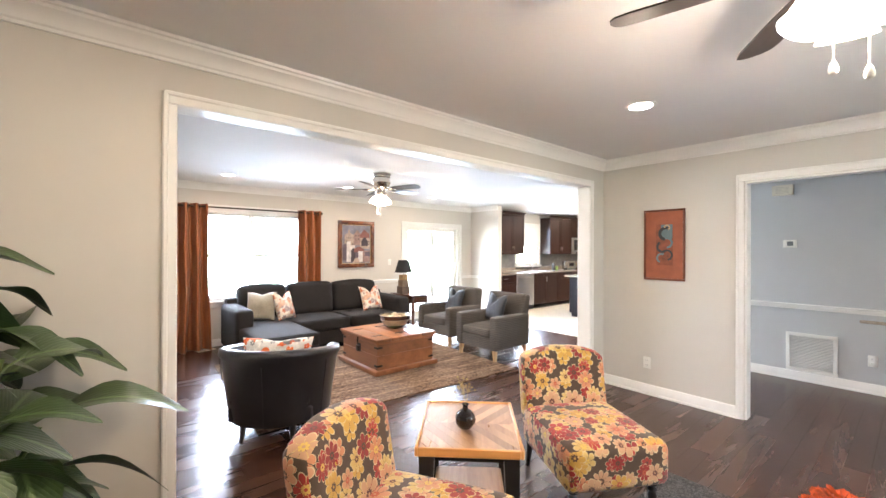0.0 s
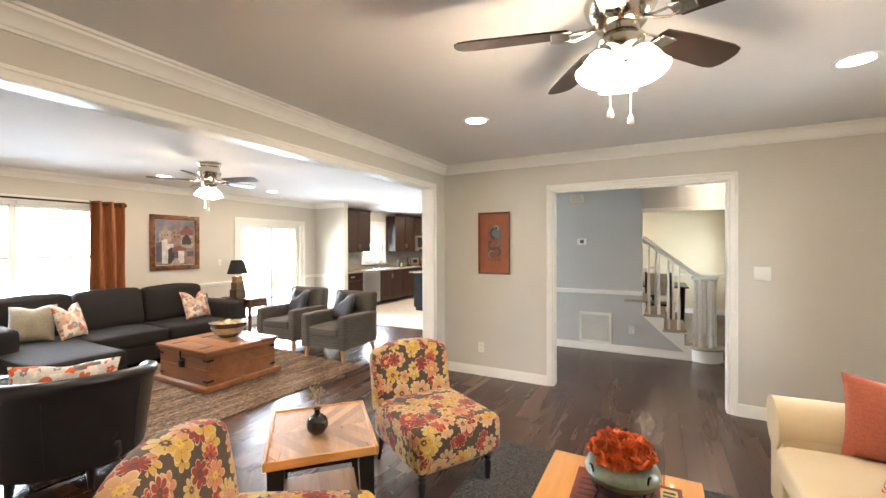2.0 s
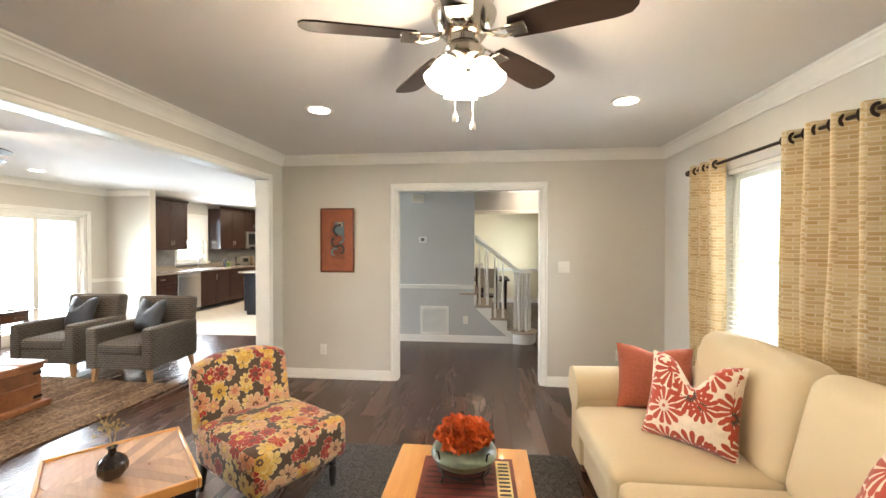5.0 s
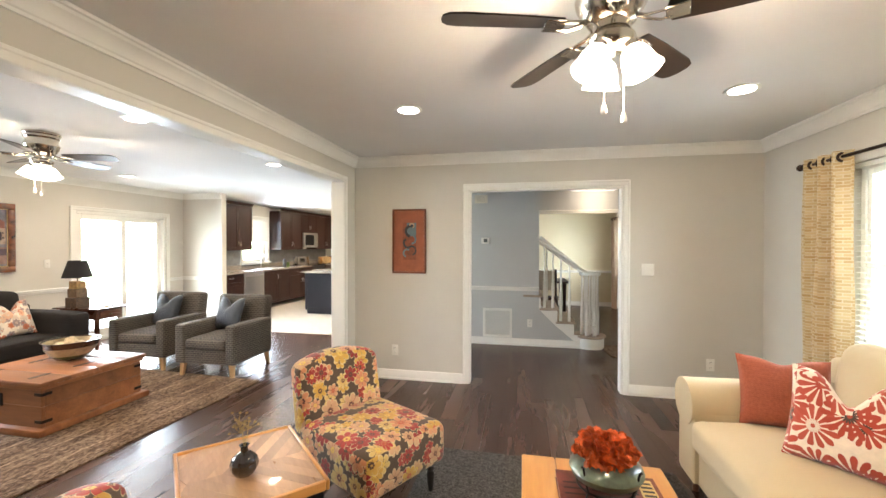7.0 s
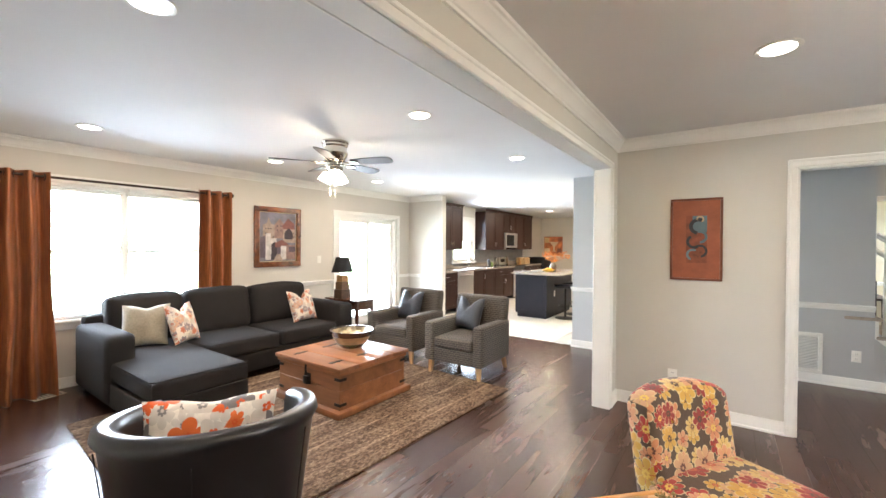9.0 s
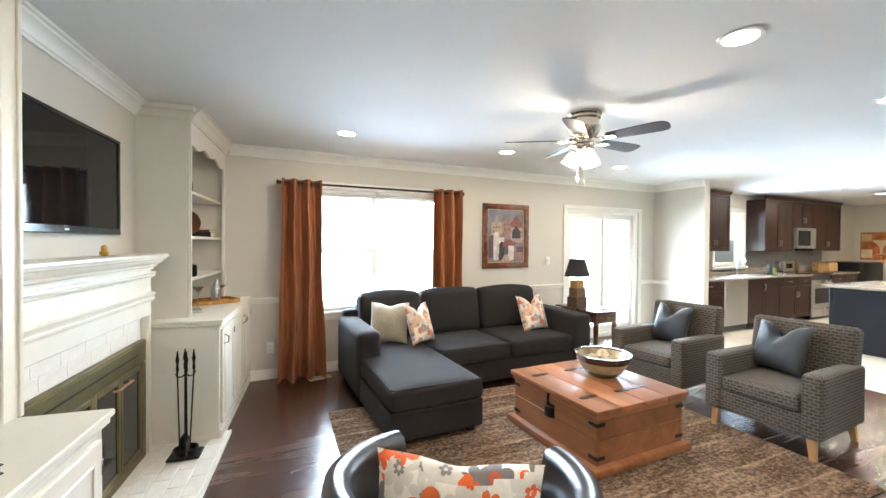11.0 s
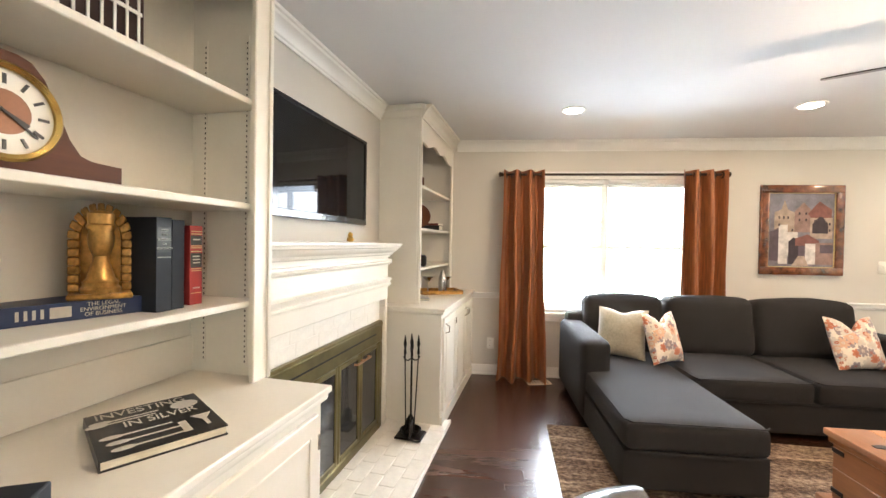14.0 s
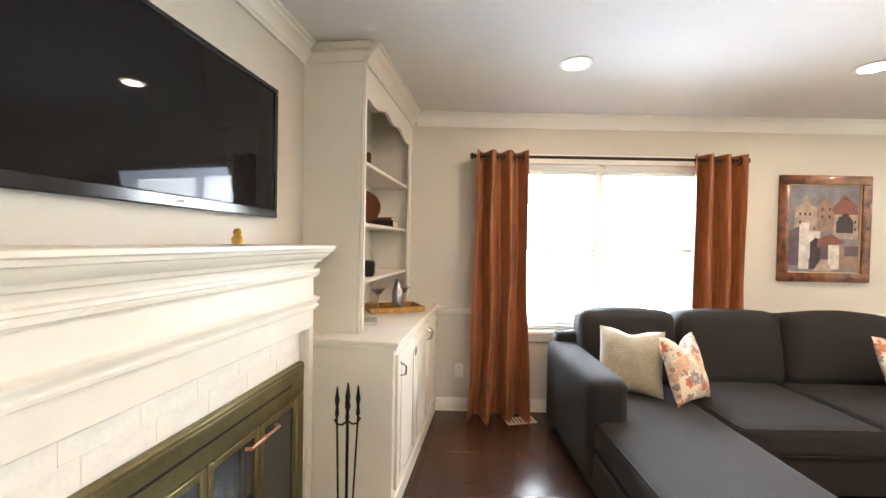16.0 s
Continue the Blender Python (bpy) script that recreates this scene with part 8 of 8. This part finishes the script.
part("printed_funnel", prism([(-0.028, 0.03), (0.028, 0.03), (0.006, 0.0), (0.005, -0.035), (-0.005, -0.035), (-0.006, 0.0)], 0.0005, Matrix.Translation((0.11, -0.055, 0.0247)) @ pose(0, 0, 0, -90, 0, 0)), SILVERINK, sb)
part("printed_cup", box((0.045, -0.10, 0.0242), (0.065, -0.04, 0.0247)), SILVERINK, sb)
b4 = thing("book", "small blue paperback on the counter", "book", -0.79, -3.98, CTR + 0.0005, 30, "books on the shelf")
part("cover", box((-0.09, -0.07, 0), (0.09, 0.07, 0.035), 0.003), NAVY, b4)
part("title_patch", box((-0.05, 0.0702, 0.008), (0.02, 0.0708, 0.026)), REDBOOK, b4)
vs = thing("dark_carving", "dark polished carved ornament on the counter", "ornament", -0.88, -4.24, CTR + 0.0005)
part("carving", lathe([(0.05, 0.0), (0.055, 0.01), (0.03, 0.03), (0.045, 0.08), (0.06, 0.12), (0.035, 0.17), (0.01, 0.18)], 20), CERAMIC, vs)

# far bookcase
R = "ornaments on the far bookcase"
tray = thing("serving_tray", "gold rectangular serving tray on the cabinet", "tray", -4.12, -4.05, CTR + 0.0005, -58)
part("tray_base", box((-0.20, -0.13, 0), (0.20, 0.13, 0.006), 0.002), GOLD, tray)
bm = bmesh.new()
for a, b in (((-0.20, -0.13), (0.20, -0.12)), ((-0.20, 0.12), (0.20, 0.13)), ((-0.20, -0.12), (-0.19, 0.12)), ((0.19, -0.12), (0.20, 0.12))):
    add_box(bm, (a[0], a[1], 0.006), (b[0], b[1], 0.035), 0.003)
part("tray_rim", bm, GOLD, tray)
for sx, sy in ((-4.07, -4.15), (-4.20, -4.00)):
    solo("martini_glass", lathe([(0.035, 0.0), (0.036, 0.003), (0.005, 0.008), (0.004, 0.09), (0.008, 0.10), (0.055, 0.15), (0.053, 0.15), (0.006, 0.105)], 24), STEEL, "steel martini glass on the gold tray", "glass", "martini glasses", m=pose(sx, sy, CTR + 0.0068))
solo("cocktail_shaker", lathe([(0.035, 0.0), (0.038, 0.01), (0.043, 0.12), (0.036, 0.15), (0.024, 0.18), (0.024, 0.20), (0.012, 0.215), (0.004, 0.22)], 24), STEEL, "polished steel cocktail shaker on the tray", "shaker", m=pose(-4.13, -4.02, CTR + 0.0068))
bka = book("book", 0.20, 0.15, 0.045, BLACKBOOK, "closed dark book on the far bookcase shelf", -4.15, -4.15, 1.4936, 90)
bkb = book("book", 0.20, 0.15, 0.020, BROWNBOOK, "thin dark book stacked on another", -4.15, -4.15, 1.5392, 84)
sbk = book("book", 0.14, 0.12, 0.020, surf("silver_cover", (0.35, 0.35, 0.36), 0.4), "small silver book on the far cabinet", -3.62, -4.08, CTR + 0.0005, 20)
solo("wooden_plate", lathe([(0.01, 0.0), (0.10, 0.004), (0.11, 0.02), (0.105, 0.024), (0.02, 0.01)], 28), WALNUT, "carved wooden plate standing on the shelf", "plate", m=pose(-3.78, -4.17, 1.605, 0, 75, 25))
solo("carved_box", box((-0.07, -0.05, 0), (0.07, 0.05, 0.09), 0.012, 2), WALNUT, "small carved wooden box on the top shelf", "box", m=pose(-3.70, -4.15, 1.8426, 0, 0, 20))
solo("lattice_basket", box((-0.08, -0.06, 0), (0.08, 0.06, 0.10), 0.02, 2), BLACKMETAL, "dark metal lattice caddy on the lower shelf", "caddy", m=pose(-3.72, -4.13, 1.1656, 0, 0, 15))
solo("dark_bottle", lathe([(0.03, 0.0), (0.032, 0.12), (0.012, 0.16), (0.012, 0.21), (0.004, 0.212)], 16), BLACKGLASS, "dark glass bottle on the lower shelf", "bottle", m=pose(-3.62, -4.20, 1.1656))

turn_wall(earlier)

# ---- floor pieces ----
plank_rng = random.Random(17)
PW, PL = 0.127, 1.22
plank_me = mesh_of("plank", box((-PW / 2 + 0.0006, 0.0007, -0.010), (PW / 2 - 0.0006, PL - 0.0007, 0.0)), PLANK)
rest_v, rest_f = [], []


def rest_plank(x, a, b):
    k = len(rest_v)
    for z in (-0.010, 0.0):
        for px, py in ((x - PW / 2 + 0.0006, a + 0.0007), (x + PW / 2 - 0.0006, a + 0.0007), (x + PW / 2 - 0.0006, b - 0.0007), (x - PW / 2 + 0.0006, b - 0.0007)):
            rest_v.append((px, py, z))
    rest_f.extend([(k + 4, k + 5, k + 6, k + 7), (k, k + 1, k + 5, k + 4), (k + 1, k + 2, k + 6, k + 5), (k + 2, k + 3, k + 7, k + 6), (k + 3, k, k + 4, k + 7)])


x = XW + PW / 2
while x < XR:
    end = 1.86 if x < -0.95 else 6.05
    y = -6.05 - plank_rng.uniform(0, PL)
    while y < end:
        a, b = max(y, -6.05), min(y + PL, end)
        if b - a > 0.03:
            near = -3.0 < x < 3.3 and -4.3 < (a + b) / 2 < 0.3
            if near and b - a > PL - 0.01:
                share("plank", plank_me, floor_slab, Matrix.Translation((x, a, 0)))
            else:
                rest_plank(x, a, b)
        y += PL
    x += PW
rest = bpy.data.meshes.new("floor_planks")
rest.from_pydata(rest_v, [], rest_f)


def island_plank():
    """The plank timber, toned by chance for each joined board."""
    m, nt, b = start("floor_plank_joined")
    geo = nt.nodes.new("ShaderNodeNewGeometry")
    chance = geo.outputs["Random Per Island"]
    cmb = nt.nodes.new("ShaderNodeCombineXYZ")
    for k in range(3):
        put(nt, cmb.inputs[k], mth(nt, "MULTIPLY", chance, 37.0 + 11 * k))
    v = coords(nt, "Object", (1, 0.12, 1), 0, cmb.outputs[0])
    streak, fine = noisy(nt, v, 3.2, 6, 0.65, 0.5), noisy(nt, v, 29, 3, 0.6)
    tone = mth(nt, "ADD", mth(nt, "MULTIPLY", streak, 0.75), mth(nt, "MULTIPLY", fine, 0.25))
    base = ramp(nt, tone, [(0.30, (0.036, 0.0158, 0.0096)), (0.52, (0.058, 0.0258, 0.0155)), (0.72, (0.082, 0.0375, 0.0225))])
    put(nt, b.inputs["Base Color"], mixc(nt, 1.0, base, mth(nt, "ADD", 0.825, mth(nt, "MULTIPLY", chance, 0.35)), "MULTIPLY"))
    put(nt, b.inputs["Roughness"], mth(nt, "ADD", 0.22, mth(nt, "MULTIPLY", streak, 0.08)))
    b.inputs["Specular IOR Level"].default_value = 0.55
    relief(nt, b, tone, 0.010, 0.002)
    return m


rest.materials.append(island_plank())
rest_ob = new("floor_planks", rest)
rest_ob.parent = floor_slab
tagged(rest_ob, "dark brown laminate floor planks", kind="stuff")

kfloor = structure("floor_kitchen", box((XW, 1.862, -0.0098), (-0.97, 9.6, -0.003)), GROUT, "pale ceramic tile floor of the kitchen")
tile_me = mesh_of("tile", box((0.0015, 0.0015, -0.006), (0.3285, 0.3285, 0.002), 0.0015), TILE)
ty = 1.866
while ty < 9.2:
    tx = -3.93
    while tx < -0.99 - 0.3:
        if ty > 2.5 or tx > -3.68:
            share("tile", tile_me, kfloor, Matrix.Translation((tx, ty, 0)))
        tx += 0.33
    ty += 0.33
